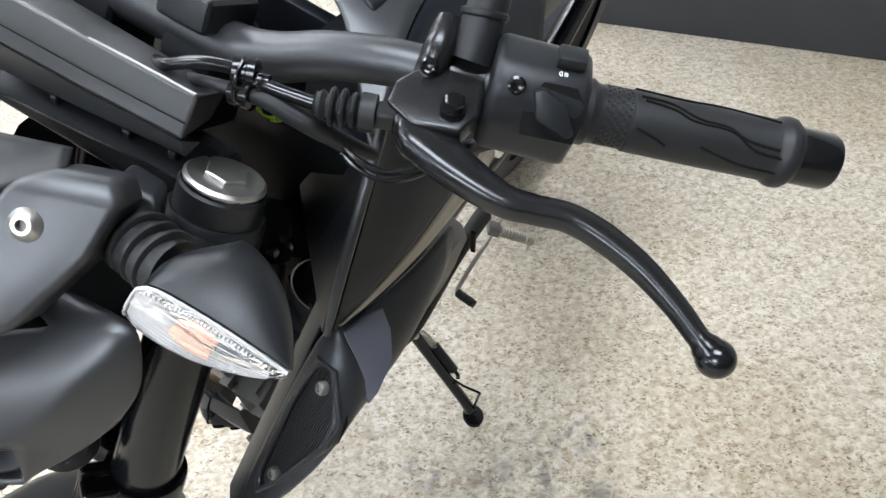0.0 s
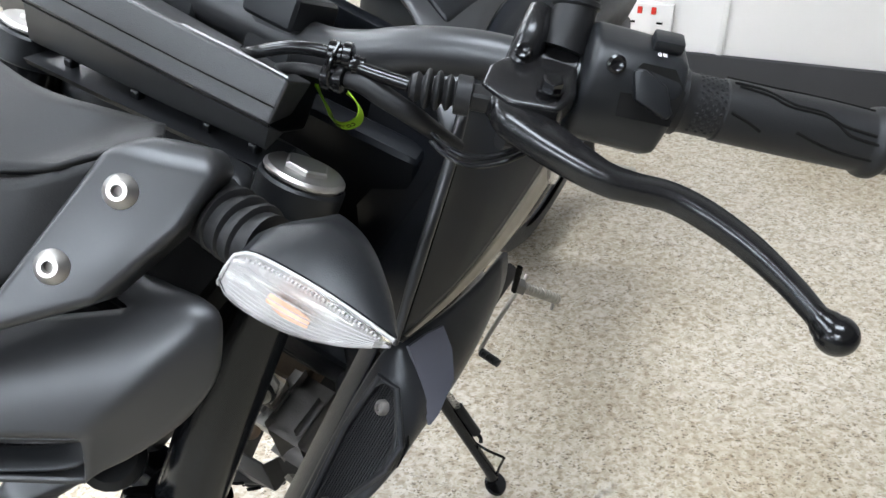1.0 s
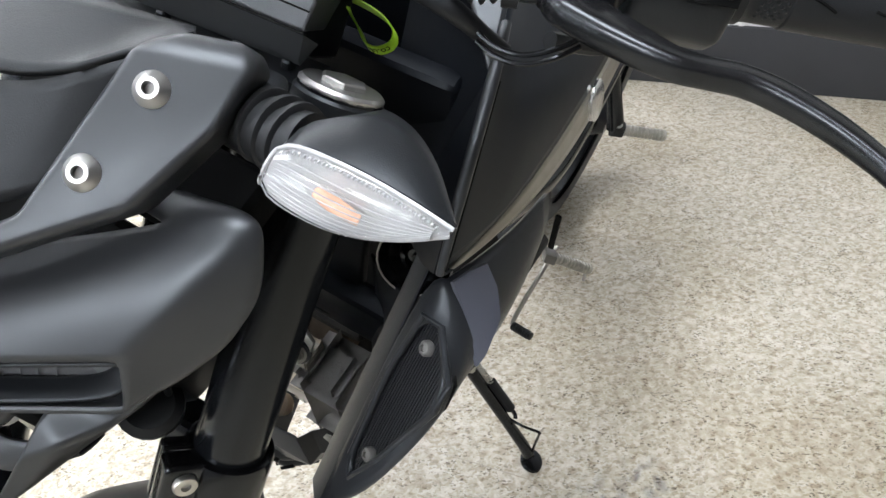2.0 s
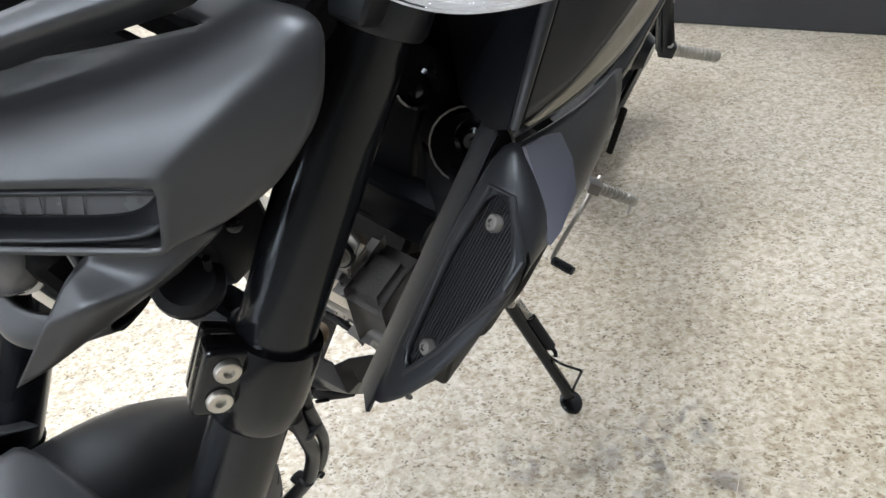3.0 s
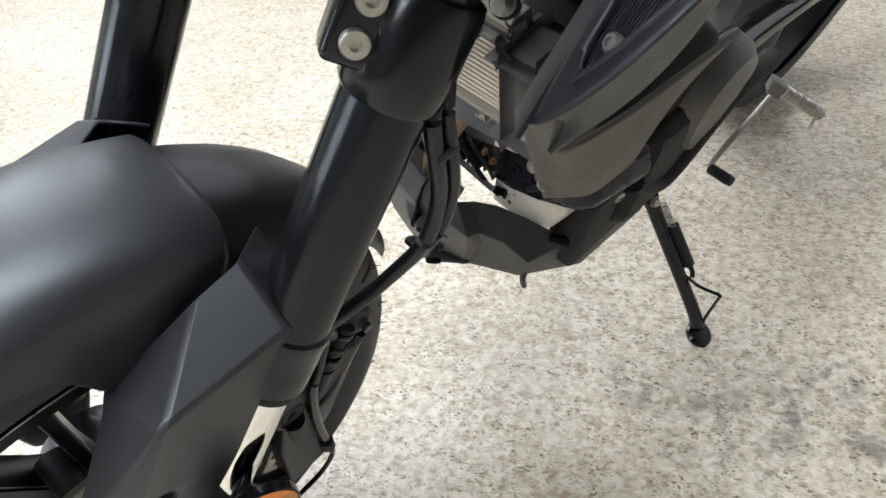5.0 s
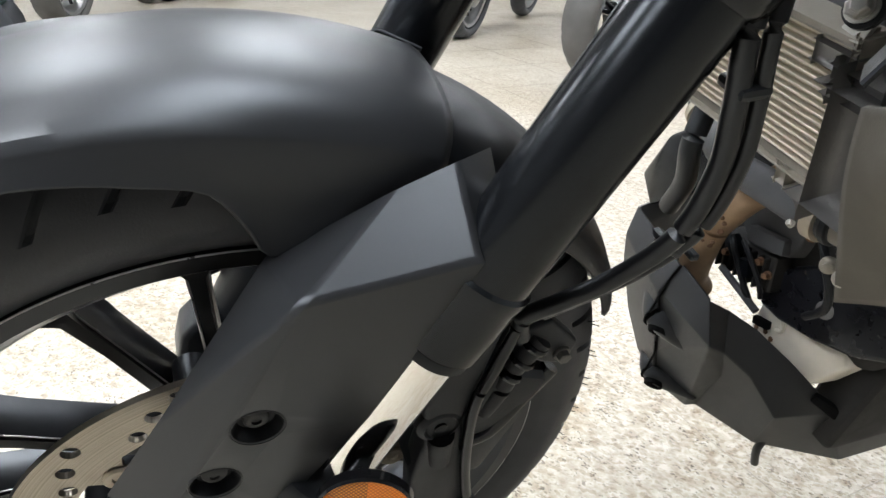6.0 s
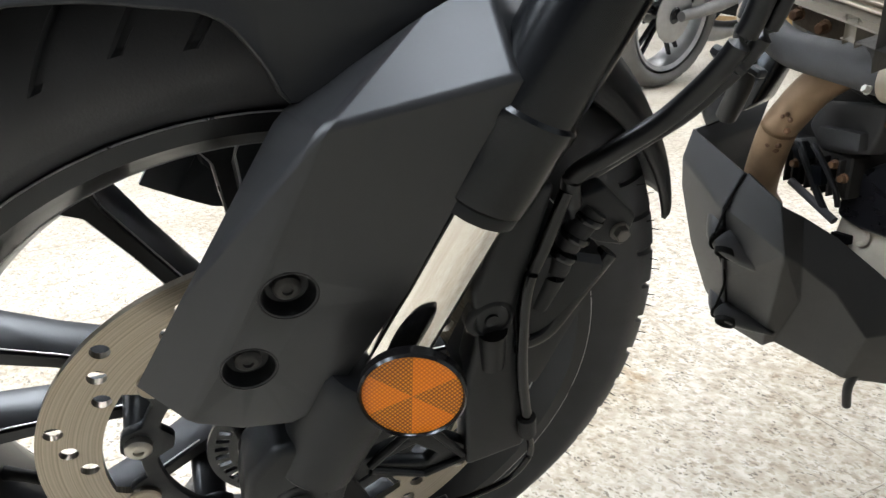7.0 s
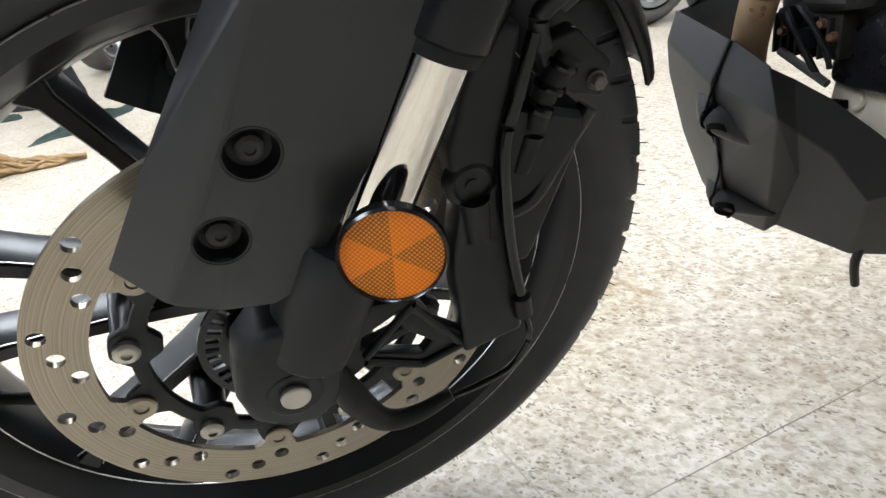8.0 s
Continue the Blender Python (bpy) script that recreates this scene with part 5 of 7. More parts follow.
skin("lamp_chin", [(-0.046, 0.150, 0.770), (-0.022, 0.134, 0.760), (0.0, 0.128, 0.756), (0.022, 0.134, 0.760), (0.046, 0.150, 0.770),
                   (-0.046, 0.140, 0.752), (-0.022, 0.118, 0.741), (0.0, 0.110, 0.737), (0.022, 0.118, 0.741), (0.046, 0.140, 0.752),
                   (-0.040, 0.165, 0.742), (-0.020, 0.142, 0.727), (0.0, 0.134, 0.722), (0.020, 0.142, 0.727), (0.040, 0.165, 0.742)],
     [(i + 5 * r, i + 1 + 5 * r, i + 6 + 5 * r, i + 5 + 5 * r) for r in (0, 1) for i in range(4)], SATIN, bike, 0.003, 3, label="satin chin panel below the lamp")
# four added black blocks stand in for the shade behind and round the lamp
part("lamp_shade_fill", box((0.0, 0.160, 0.765), (0.062, 0.034, 0.090), (FX, (0, 0.95, 0.3), (0, -0.3, 0.95)), 0.012, 3), DARK, bike, "black block put in for the shade round the lamp")
part("lamp_void_fill", box((0.0, 0.205, 0.835), (0.13, 0.050, 0.085), (FX, (0, 0.9, 0.4), (0, -0.4, 0.9)), 0.015, 3), DARK, bike, "black filler for the shade behind the cowl")
part("lamp_gap_fill", box((0.020, 0.236, 0.893), (0.150, 0.045, 0.026), (FX, (0, 0.92, 0.38), (0, -0.38, 0.92)), 0.008, 3), DARK, bike, "black filler for the shaded gap between the lamp cowl and its bracket")
part("lamp_back_fill", box((0.0, 0.215, 0.785), (0.13, 0.045, 0.10), (FX, (0, 0.95, 0.3), (0, -0.3, 0.95)), 0.012, 3), MATTE, bike, "black filler for the dark space behind the head lamp")
part("lamp_loom", tube([(0.075, 0.235, 0.905), (0.084, 0.232, 0.88), (0.080, 0.226, 0.85), (0.070, 0.222, 0.82)], 0.0028, 8), RUBBER, bike)
part("horn_bracket", tube([(0.062, 0.195, 0.775), (0.060, 0.196, 0.750), (0.052, 0.188, 0.742), (0.040, 0.178, 0.748)], 0.0022, 8, 3), MATTE, bike)
part("loom_boot", lathe((0.052, 0.190, 0.748), (0.3, -0.3, 1), [(0, 0.016), (0.006, 0.019), (0.014, 0.019), (0.018, 0.014)], 20), RUBBER, bike)
part("cowl_screw", lathe((0.074, 0.205, 0.800), (0.5, -0.6, 0.5), [(0, 0.004), (0.003, 0.004), (0.004, 0.002)], 16), GLOSS, bike)

# indicator: a tapered housing with a clear lens on its front
ind = new("turn_indicator")
ind.parent = bike
ind["label"] = "black turn indicator with a clear ribbed lens and amber bulb"
NT = 24
T0, T1 = V((0.1285, 0.2190, 0.9705)), V((0.1975, 0.2200, 0.9675))
B0, B1 = V((0.1245, 0.2095, 0.9485)), V((0.1965, 0.2195, 0.9655))
house, lens = [], []
for k in range(NT + 1):
    f = k / NT
    g = 1 - f
    t = T0.lerp(T1, f) + V((0, 0.0, 0.0030 * math.sin(math.pi * f)))
    b = B0.lerp(B1, f) + V((0, 0.0, -0.0105 * math.sin(math.pi * min(1, f * 0.97)) ** 1.0))
    m = (t + b) / 2
    q = min(1.0, f / 0.16)
    hf = 0.62 + 0.38 * math.sqrt(1 - (1 - q) ** 2)
    off = V((-0.0030 * (1 - q), 0, 0))
    t, b = m + (t - m) * hf + off, m + (b - m) * hf + off
    m = (t + b) / 2
    dpt = 0.050 * (1 - f ** 2.3) * (0.35 + 0.65 * min(1, f * 3 + 0.25)) + 0.001
    house.append([t, t + V((0, dpt * 0.42, 0.002 * g + 0.005 * math.sin(math.pi * min(1, f * 1.1)))), m + V((0, dpt * 0.86, (t - b).z * 0.30 + 0.005 * math.sin(math.pi * min(1, f * 1.1)))), m + V((0.001, dpt, -0.001)), m + V((0, dpt * 0.82, -(t - b).z * 0.34)), b + V((0, dpt * 0.40, 0.0)), b])
    bl = 0.0075 * math.sin(math.pi * (0.12 + 0.86 * f)) ** 0.6
    lens.append([t, t.lerp(b, 0.06) + V((0, -bl * 0.55, 0)), t.lerp(b, 0.35) + V((0, -bl, 0)), t.lerp(b, 0.7) + V((0, -bl * 0.95, 0)), t.lerp(b, 0.95) + V((0, -bl * 0.5, 0)), b])
bm = bmesh.new()
ring_strip(bm, house, True, True)
part("indicator_body", bm, MATTE, ind, "black moulded housing", angle=50)
bm = bmesh.new()
ring_strip(bm, [[p + V((0, -0.0016, 0)) for p in r] for r in lens], True, True)
gl = part("indicator_lens", bm, CLEAR, ind, "clear ribbed lens", angle=50)
gl.visible_shadow = False
bm = bmesh.new()
ring_strip(bm, [[r[0].lerp(r[5], q) + V((0, -0.0003 - 0.0004 * (i % 2), 0)) for q in (0.03, 0.25, 0.5, 0.75, 0.97)] for i, r in enumerate(lens)], False, False)
part("reflector_dish", bm, FROST, ind, "silver inner reflector")
part("lens_rim", tube([r[0] + V((0, -0.0022, 0.0004)) for r in lens], 0.0009, 8, 1), FROST, ind)
part("lens_rim", tube([r[5] + V((0, -0.0022, -0.0002)) for r in lens], 0.0008, 8, 1), FROST, ind)
part("lens_rim", tube([lens[0][i] + V((-0.0004, -0.0016, 0)) for i in range(6)], 0.0008, 8, 2), FROST, ind)
part("bulb", tube([(0.145, 0.2125, 0.9590), (0.154, 0.2115, 0.9585), (0.164, 0.2125, 0.9570)], [0.0022, 0.0034, 0.0022], 14, 4), AMBERBULB, ind, "amber bulb")
for k in range(9):
    q = 0.18 + 0.085 * k
    path = [r[0].lerp(r[5], min(0.96, q + 0.10 * f)) + V((0, -0.0030 - 0.0052 * math.sin(math.pi * (0.12 + 0.86 * f)) ** 0.6 * math.sin(math.pi * min(0.93, max(0.1, q))) , 0)) for f, r in [(i / NT, lens[i]) for i in range(1, NT - 1)]]
    part("lens_rib", tube(path, 0.0003, 6, 1), FROST, ind)
for i in range(1, 36):
    f = i / 38
    k = min(NT - 1, int(f * NT))
    p = lens[k][0].lerp(lens[k + 1][0], f * NT - k) + V((0, -0.0042, -0.0016))
    part("rim_bead", box(p, (0.0007, 0.0012, 0.0016), None, 0, 1), FROST, ind)
st = [(0.0860, 0.2430, 0.9480), (0.098, 0.2400, 0.9490), (0.112, 0.2370, 0.9510), (0.124, 0.2360, 0.9530)]
part("indicator_stem", tube(st, [0.0165, 0.0150, 0.0140, 0.0150], 22, 4), RUBBER, ind, "black rubber indicator stem")
for f in (0.30, 0.52, 0.72):
    c = V(st[0]).lerp(V(st[3]), f)
    part("stem_rib", lathe(c, V(st[3]) - V(st[0]), [(0, 0.0148), (0.0012, 0.0166), (0.0034, 0.0166), (0.0046, 0.0148)], 28), RUBBER, ind)
slab("indicator_mount", [(0.066, 0.262, 0.952), (0.090, 0.262, 0.952), (0.096, 0.250, 0.940), (0.088, 0.238, 0.925), (0.062, 0.240, 0.930)], (-0.006, 0.016, -0.004), MATTE, bike, 0.004)

# ---- tank, side panels and shrouds ----
skin("fuel_tank", [(-0.150, 0.3620, 0.9330), (-0.128, 0.4200, 0.9660), (-0.112, 0.4700, 0.9760), (-0.105, 0.600, 0.985), (-0.100, 0.720, 0.940), (0.0, 0.700, 1.010), (0.0, 0.560, 1.030), (0.0, 0.470, 1.005), (-0.040, 0.440, 0.985), (-0.085, 0.425, 0.972), (-0.18, 0.50, 0.80), (-0.17, 0.62, 0.82), (0.0, 0.430, 0.90), (-0.10, 0.40, 0.88)],
      [(0, 1, 9), (1, 2, 8, 9), (2, 3, 6, 7, 8), (3, 4, 5, 6), (0, 1, 2, 10), (2, 3, 4, 11, 10), (7, 8, 13, 12), (8, 9, 0, 13)], SATIN, bike, 0.003, 3, soft=0.35, label="satin charcoal fuel tank cover")
tank = skin("fuel_tank", [(0.150, 0.3620, 0.9330), (0.128, 0.4200, 0.9660), (0.112, 0.4700, 0.9760), (0.105, 0.600, 0.985), (0.100, 0.720, 0.940), (0.0, 0.700, 1.010), (0.0, 0.560, 1.030), (0.0, 0.470, 1.005), (0.040, 0.440, 0.985), (0.085, 0.425, 0.972)],
             [(0, 1, 9), (1, 2, 8, 9), (2, 3, 6, 7, 8), (3, 4, 5, 6)], SATIN, bike, 0.003, 3, soft=0.35, label="satin charcoal fuel tank cover")
slab("tank_scoop", [(0.062, 0.446, 0.9865), (0.100, 0.432, 0.9750), (0.104, 0.470, 0.9775), (0.084, 0.500, 0.9900)], (0.0, 0.004, -0.010), MATTE, tank, 0.004)
bolt((0.072, 0.452, 0.984), (0.1, -0.2, 1), 0.006, 0.003, GLOSS, tank, "tank_screw")
side_panel = skin("tank_side_panel",
                  [(0.1680, 0.3020, 0.8480), (0.1600, 0.3300, 0.8930), (0.1515, 0.3600, 0.9330), (0.1730, 0.3380, 0.8440), (0.1780, 0.3830, 0.8500), (0.1790, 0.4400, 0.8590), (0.1760, 0.5200, 0.8690), (0.1680, 0.6100, 0.8780),
                   (0.1700, 0.3900, 0.8900), (0.1640, 0.4600, 0.9080), (0.1560, 0.5400, 0.9200), (0.1480, 0.6300, 0.9250), (0.1290, 0.4200, 0.9640), (0.1130, 0.4750, 0.9740), (0.1080, 0.6000, 0.9750), (0.1200, 0.6800, 0.9500)],
                  [(0, 3, 8, 1), (3, 4, 8), (1, 8, 12, 2), (8, 4, 5, 9), (9, 5, 6, 10), (10, 6, 7, 11), (12, 8, 9, 13), (13, 9, 10, 14), (14, 10, 11, 15)], PANELBLK, bike, 0.003, 3, ((0.6, 12, 13, 14),), label="glossy blue-black tank side panel")
part("panel_edge", tube([(0.1678, 0.3010, 0.8460), (0.1610, 0.3240, 0.8880), (0.1510, 0.3590, 0.9340), (0.1405, 0.3900, 0.9530)], [0.0022, 0.0034, 0.0036, 0.0030], 12, 6), SATIN, side_panel, "satin raised front edge")
part("panel_gap", tube([(0.1695, 0.3040, 0.8480), (0.1630, 0.3290, 0.8890), (0.1530, 0.3640, 0.9350)], 0.0011, 8, 6), DARK, side_panel)
skin("panel_stripe", [(0.1700, 0.3120, 0.8430), (0.1735, 0.3380, 0.8432), (0.1785, 0.3830, 0.8490), (0.1796, 0.4400, 0.8580), (0.1768, 0.5200, 0.8680), (0.1690, 0.6100, 0.8770),
                      (0.1708, 0.3150, 0.8410), (0.1770, 0.3500, 0.8370), (0.1825, 0.4050, 0.8345), (0.1840, 0.4650, 0.8335), (0.1815, 0.5400, 0.8400), (0.1740, 0.6200, 0.8500)],
     [(0, 1, 7, 6), (1, 2, 8, 7), (2, 3, 9, 8), (3, 4, 10, 9), (4, 5, 11, 10)], GOLDGREY, side_panel, 0.003, 2, label="pewter grey lower stripe")
skin("panel_sill", [(0.1690, 0.3120, 0.8380), (0.1755, 0.3500, 0.8330), (0.1810, 0.4050, 0.8300), (0.1825, 0.4650, 0.8290), (0.1800, 0.5400, 0.8350), (0.1720, 0.6200, 0.8450),
                    (0.1640, 0.3180, 0.8270), (0.1690, 0.3500, 0.8220), (0.1760, 0.4000, 0.8150), (0.1790, 0.4600, 0.8120), (0.1780, 0.5400, 0.8120), (0.1700, 0.6200, 0.8150)],
     [(i, i + 1, i + 7, i + 6) for i in range(5)], SATINBLK, side_panel, 0.003, 2, label="black recessed sill under the stripe")
part("panel_badge", lathe((0.1790, 0.520, 0.853), (1, 0.05, 0.3), [(0, 0.016), (0.003, 0.016), (0.004, 0.014), (0.0038, 0.001)], 28), SILVER, side_panel, "small silver oval badge")
shell("inner_panel", [(0.1665, 0.3030, 0.8440), (0.1500, 0.3600, 0.9310), (0.1280, 0.4200, 0.9640), (0.0850, 0.4260, 0.9680), (0.0650, 0.4300, 0.9400), (0.0650, 0.4150, 0.8400), (0.1100, 0.3750, 0.7900), (0.1500, 0.3260, 0.8200)],
      [(0, 1, 6, 7), (1, 2, 3, 4, 5, 6)], BLUEBLK, bike, 0.003, 0.006, 3, label="dark inner panel beside the steering head")
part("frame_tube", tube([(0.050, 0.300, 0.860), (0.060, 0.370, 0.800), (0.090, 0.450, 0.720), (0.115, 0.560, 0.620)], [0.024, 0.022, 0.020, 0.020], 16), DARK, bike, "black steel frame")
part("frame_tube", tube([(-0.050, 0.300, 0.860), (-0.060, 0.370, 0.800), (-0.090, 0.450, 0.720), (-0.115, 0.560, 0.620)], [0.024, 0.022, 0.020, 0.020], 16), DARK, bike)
# added dark sheet in place of the deep shade behind the steering head
slab("steering_void_fill", [(-0.12, 0.432, 0.955), (0.075, 0.432, 0.950), (0.075, 0.425, 0.84), (-0.10, 0.425, 0.80)], (0, 0.012, 0), BLUEBLK, bike, 0.003, 2, "dark sheet filling the shaded void behind the steering head")
part("frame_cover", box((0.045, 0.425, 0.755), (0.15, 0.02, 0.30), ((1, 0.05, 0), (-0.05, 1, 0.2), (0, -0.2, 1)), 0.008, 3), BLUEBLK, bike, "black frame cover")
# horn
hn = V((0.1170, 0.3880, 0.7500))
hax = V((0.25, -0.93, 0.28)).normalized()
horn = part("horn", lathe(hn - hax * 0.02, hax, [(0, 0.016), (0.010, 0.0265), (0.016, 0.0285), (0.024, 0.0290), (0.0262, 0.0277), (0.0240, 0.0262), (0.018, 0.0220), (0.016, 0.0140), (0.021, 0.0120), (0.0225, 0.0085), (0.018, 0.0070), (0.018, 0.0035), (0.021, 0.0030), (0.021, 0.0005)], 40), GLOSS, bike, "round black horn with a bright rim")
part("horn_rim", tube([hn + hax * 0.0065 + (frame_of(hax)[0] * math.cos(a) + frame_of(hax)[1] * math.sin(a)) * 0.0288 for a in [2 * math.pi * k / 24 for k in range(25)]], 0.0008, 6, 1), ZINC, horn)
part("cover_bolt", lathe((0.0795, 0.3680, 0.7900), (0.2, -0.9, 0.35), [(0, 0.0145), (0.004, 0.0140), (0.006, 0.0115), (0.002, 0.0100), (0.002, 0.0060), (0.006, 0.0055), (0.007, 0.003)], 28), GLOSS, bike)
skin("air_deflector", [(0.082, 0.385, 0.735), (0.100, 0.372, 0.705), (0.138, 0.335, 0.690), (0.150, 0.330, 0.740), (0.128, 0.372, 0.722), (0.092, 0.385, 0.650), (0.125, 0.345, 0.625)], [(0, 1, 4), (1, 2, 3, 4), (1, 5, 6, 2)], BLUEBLK, bike, 0.003, 3, soft=0.2, label="black curved air deflector")


# radiator shroud: a front frame round a mesh, a folded side, a sticker
SN = V((0.478, 0.739, -0.475))
shroud = skin("radiator_shroud",
              [(0.1505, 0.3255, 0.8175), (0.1460, 0.2250, 0.6570), (0.1740, 0.2300, 0.6920), (0.1900, 0.2450, 0.7330), (0.2000, 0.2640, 0.7650), (0.2035, 0.2960, 0.7855), (0.1855, 0.3150, 0.8090), (0.1665, 0.3195, 0.8240),
               (0.1620, 0.3050, 0.8020), (0.1545, 0.2850, 0.7610), (0.1540, 0.2500, 0.7040), (0.1600, 0.2400, 0.6950), (0.1740, 0.2480, 0.7210), (0.1960, 0.2680, 0.7750), (0.1965, 0.2780, 0.7885), (0.1760, 0.3010, 0.8045),
               (0.1713, 0.3480, 0.8180), (0.1791, 0.3996, 0.8087), (0.1824, 0.4560, 0.8060), (0.1915, 0.3440, 0.7990), (0.1975, 0.3900, 0.7900), (0.1900, 0.4500, 0.7930), (0.2070, 0.3260, 0.7760), (0.2060, 0.3700, 0.7720), (0.1960, 0.4300, 0.7720),
               (0.1900, 0.2900, 0.7450), (0.1880, 0.3700, 0.7450), (0.1780, 0.4400, 0.7500), (0.1620, 0.2850, 0.6900), (0.1600, 0.3700, 0.7000), (0.1560, 0.4400, 0.7100), (0.1520, 0.2740, 0.6540), (0.1490, 0.2690, 0.6185), (0.1500, 0.4110, 0.6034)],
              [(0, 9, 8), (0, 1, 10, 9), (1, 2, 11, 10), (2, 3, 12, 11), (3, 4, 13, 12), (4, 5, 14, 13), (5, 6, 15, 14), (6, 7, 8, 15), (7, 0, 8),
               (7, 6, 19, 16), (6, 5, 22, 19), (16, 19, 20, 17), (19, 22, 23, 20), (17, 20, 21, 18), (20, 23, 24, 21), (5, 4, 25, 22), (22, 25, 26, 23), (23, 26, 27, 24),
               (4, 3, 28, 25), (25, 28, 29, 26), (26, 29, 30, 27), (3, 2, 31, 28), (2, 1, 31), (28, 31, 33, 29), (31, 32, 33), (29, 33, 30)],
              SATINBLK, bike, 0.004, 2, ((0.45, 7, 6, 5, 4, 3, 2, 1), (1.0, 0, 7), (1.0, 0, 1), (1.0, 8, 9, 10, 11, 12, 13, 14, 15, 8)), label="satin black radiator shroud with a mesh window")
mo = V((0.1700, 0.2700, 0.7500))
me1 = V((0.006, 0.043, 0.073)).normalized()
me2 = SN.cross(me1).normalized()
win = [V(p) for p in [(0.1620, 0.3050, 0.8020), (0.1545, 0.2850, 0.7610), (0.1540, 0.2500, 0.7040), (0.1600, 0.2400, 0.6950), (0.1740, 0.2480, 0.7210), (0.1960, 0.2680, 0.7750), (0.1965, 0.2780, 0.7885), (0.1760, 0.3010, 0.8045)]]
dn = SN * 0.0055
w2 = [((p - mo).dot(me1), (p - mo).dot(me2)) for p in win]
# black sheet stands in for the shade behind the grille
part("mesh_shade", prism(w2, mo + dn * 1.5, me1, me2, 0.001, 0), DARK, shroud)
part("window_lip", tube([p + SN * 0.0012 for p in win + win[:2]], 0.0024, 10, 1), SATINBLK, shroud)
slab("shroud_cheek", [(0.1480, 0.3260, 0.8180), (0.1690, 0.3160, 0.8440), (0.1750, 0.3600, 0.8400), (0.1560, 0.3700, 0.8120)], (-0.002, 0.004, -0.002), SATINBLK, shroud, 0.001, 1)


def inside(u, v, poly):
    c = False
    for (x0, y0), (x1, y1) in zip(poly, poly[1:] + poly[:1]):
        if (y0 > v) != (y1 > v) and u < (x1 - x0) * (v - y0) / (y1 - y0) + x0:
            c = not c
    return c


def woven_mesh():
    """Fine grille of crossing bars clipped to the window."""
    bm = bmesh.new()
    step = 0.0021
    us, vs_ = [p[0] for p in w2], [p[1] for p in w2]
    along = 1 if max(vs_) - min(vs_) > max(us) - min(us) else 0
    for dirn in (0, 1):
        w, deep = (0.00055, 0.62) if dirn == along else (0.00022, 0.95)
        lo, hi = (min(vs_), max(vs_)) if dirn == 0 else (min(us), max(us))
        n = int((hi - lo) / step)
        for i in range(1, n):
            q = lo + i * step
            run, prev = None, None
            a, b = (min(us), max(us)) if dirn == 0 else (min(vs_), max(vs_))
            m = 160
            for k in range(m + 1):
                s = a + (b - a) * k / m
                u, v = (s, q) if dirn == 0 else (q, s)
                ok = inside(u, v, w2) and k < m
                if ok and run is None:
                    run = s
                if not ok and run is not None:
                    ends = (run, s)
                    pts = []
                    for e in ends:
                        for d in (-w, w):
                            uu, vv = (e, q + d) if dirn == 0 else (q + d, e)
                            pts.append(mo + dn * deep + me1 * uu + me2 * vv)
                    top_ = [bm.verts.new(p) for p in (pts[0], pts[1], pts[3], pts[2])]
                    bot_ = [bm.verts.new(p + SN * 0.0007) for p in (pts[0], pts[1], pts[3], pts[2])]
                    bm.faces.new(top_)
                    for z in range(4):
                        bm.faces.new((top_[z], bot_[z], bot_[(z + 1) % 4], top_[(z + 1) % 4]))
                    run = None
    return bm


part("grille", woven_mesh(), SATIN, shroud, "fine black plastic grille", angle=20)
for c in ((0.1720, 0.2930, 0.7890), (0.1660, 0.2500, 0.7160)):
    sc = part("grille_screw", lathe(V(c) + SN * 0.004, -SN, [(0, 0.0052), (0.003, 0.0052), (0.0048, 0.0040), (0.0052, 0.0022), (0.0035, 0.0020)], 20), CAST, shroud)
stk = [(0.1690, 0.3205, 0.8222), (0.1725, 0.3390, 0.8190), (0.1770, 0.3560, 0.8131), (0.1895, 0.3480, 0.8070), (0.2010, 0.3340, 0.7980), (0.2035, 0.3150, 0.7830), (0.2025, 0.3060, 0.7800), (0.1880, 0.3140, 0.8010)]
slab("shroud_sticker", [V(p) + V((0.0016, 0, 0.0012)) for p in stk], (-0.0018, 0, -0.0010), STICKER, shroud, 0.0, 1, "pale grey vinyl sticker")
# black bar laid on the side as the slot's inner shade
part("shroud_slot_shade", tube([(0.1865, 0.520, 0.735), (0.1845, 0.560, 0.660)], 0.0030, 8, 1, flat=0.5), DARK, shroud)
shell("shroud_edge", [(0.1462, 0.2248, 0.6566), (0.1507, 0.3257, 0.8178), (0.1370, 0.3420, 0.8150), (0.1320, 0.2420, 0.6560)], [(0, 1, 2, 3)], SATINBLK, shroud, 0.003, 0.0)

# ---- radiator, engine, exhaust ----
RT = V((0, -0.22, 0.975)).normalized()
RB = V((0, -0.975, -0.22)).normalized()
ro = V((-0.0165, 0.357, 0.537))
RX = (V(FX) + RT * 0.08).normalized()
RT = (RT - V(FX) * 0.08).normalized()
ro = ro - V((0, 0, 0.0075))
rad = part("radiator", box(ro + RT * 0.047 - RB * 0.012, (0.166, 0.018, 0.094), (RX, RB, RT), 0.001, 1), FINS, bike, "dusty aluminium radiator with bent fins")
fin = part("radiator_tube", box((0, 0, 0), (0.165, 0.006, 0.0019), None, 0.0006, 1), FINTUBE, rad)
fin_mesh = fin.data
for i in range(17):
    ob = fin if i == 0 else new("radiator_tube", fin_mesh)
    ob.parent = rad
    ob.matrix_local = Matrix.Translation(ro + RT * (0.0055 + 0.0052 * i) - RB * 0.002) @ Matrix((RX, -RB, RT)).transposed().to_4x4()
bm = bmesh.new()
fr_rng = random.Random(8)
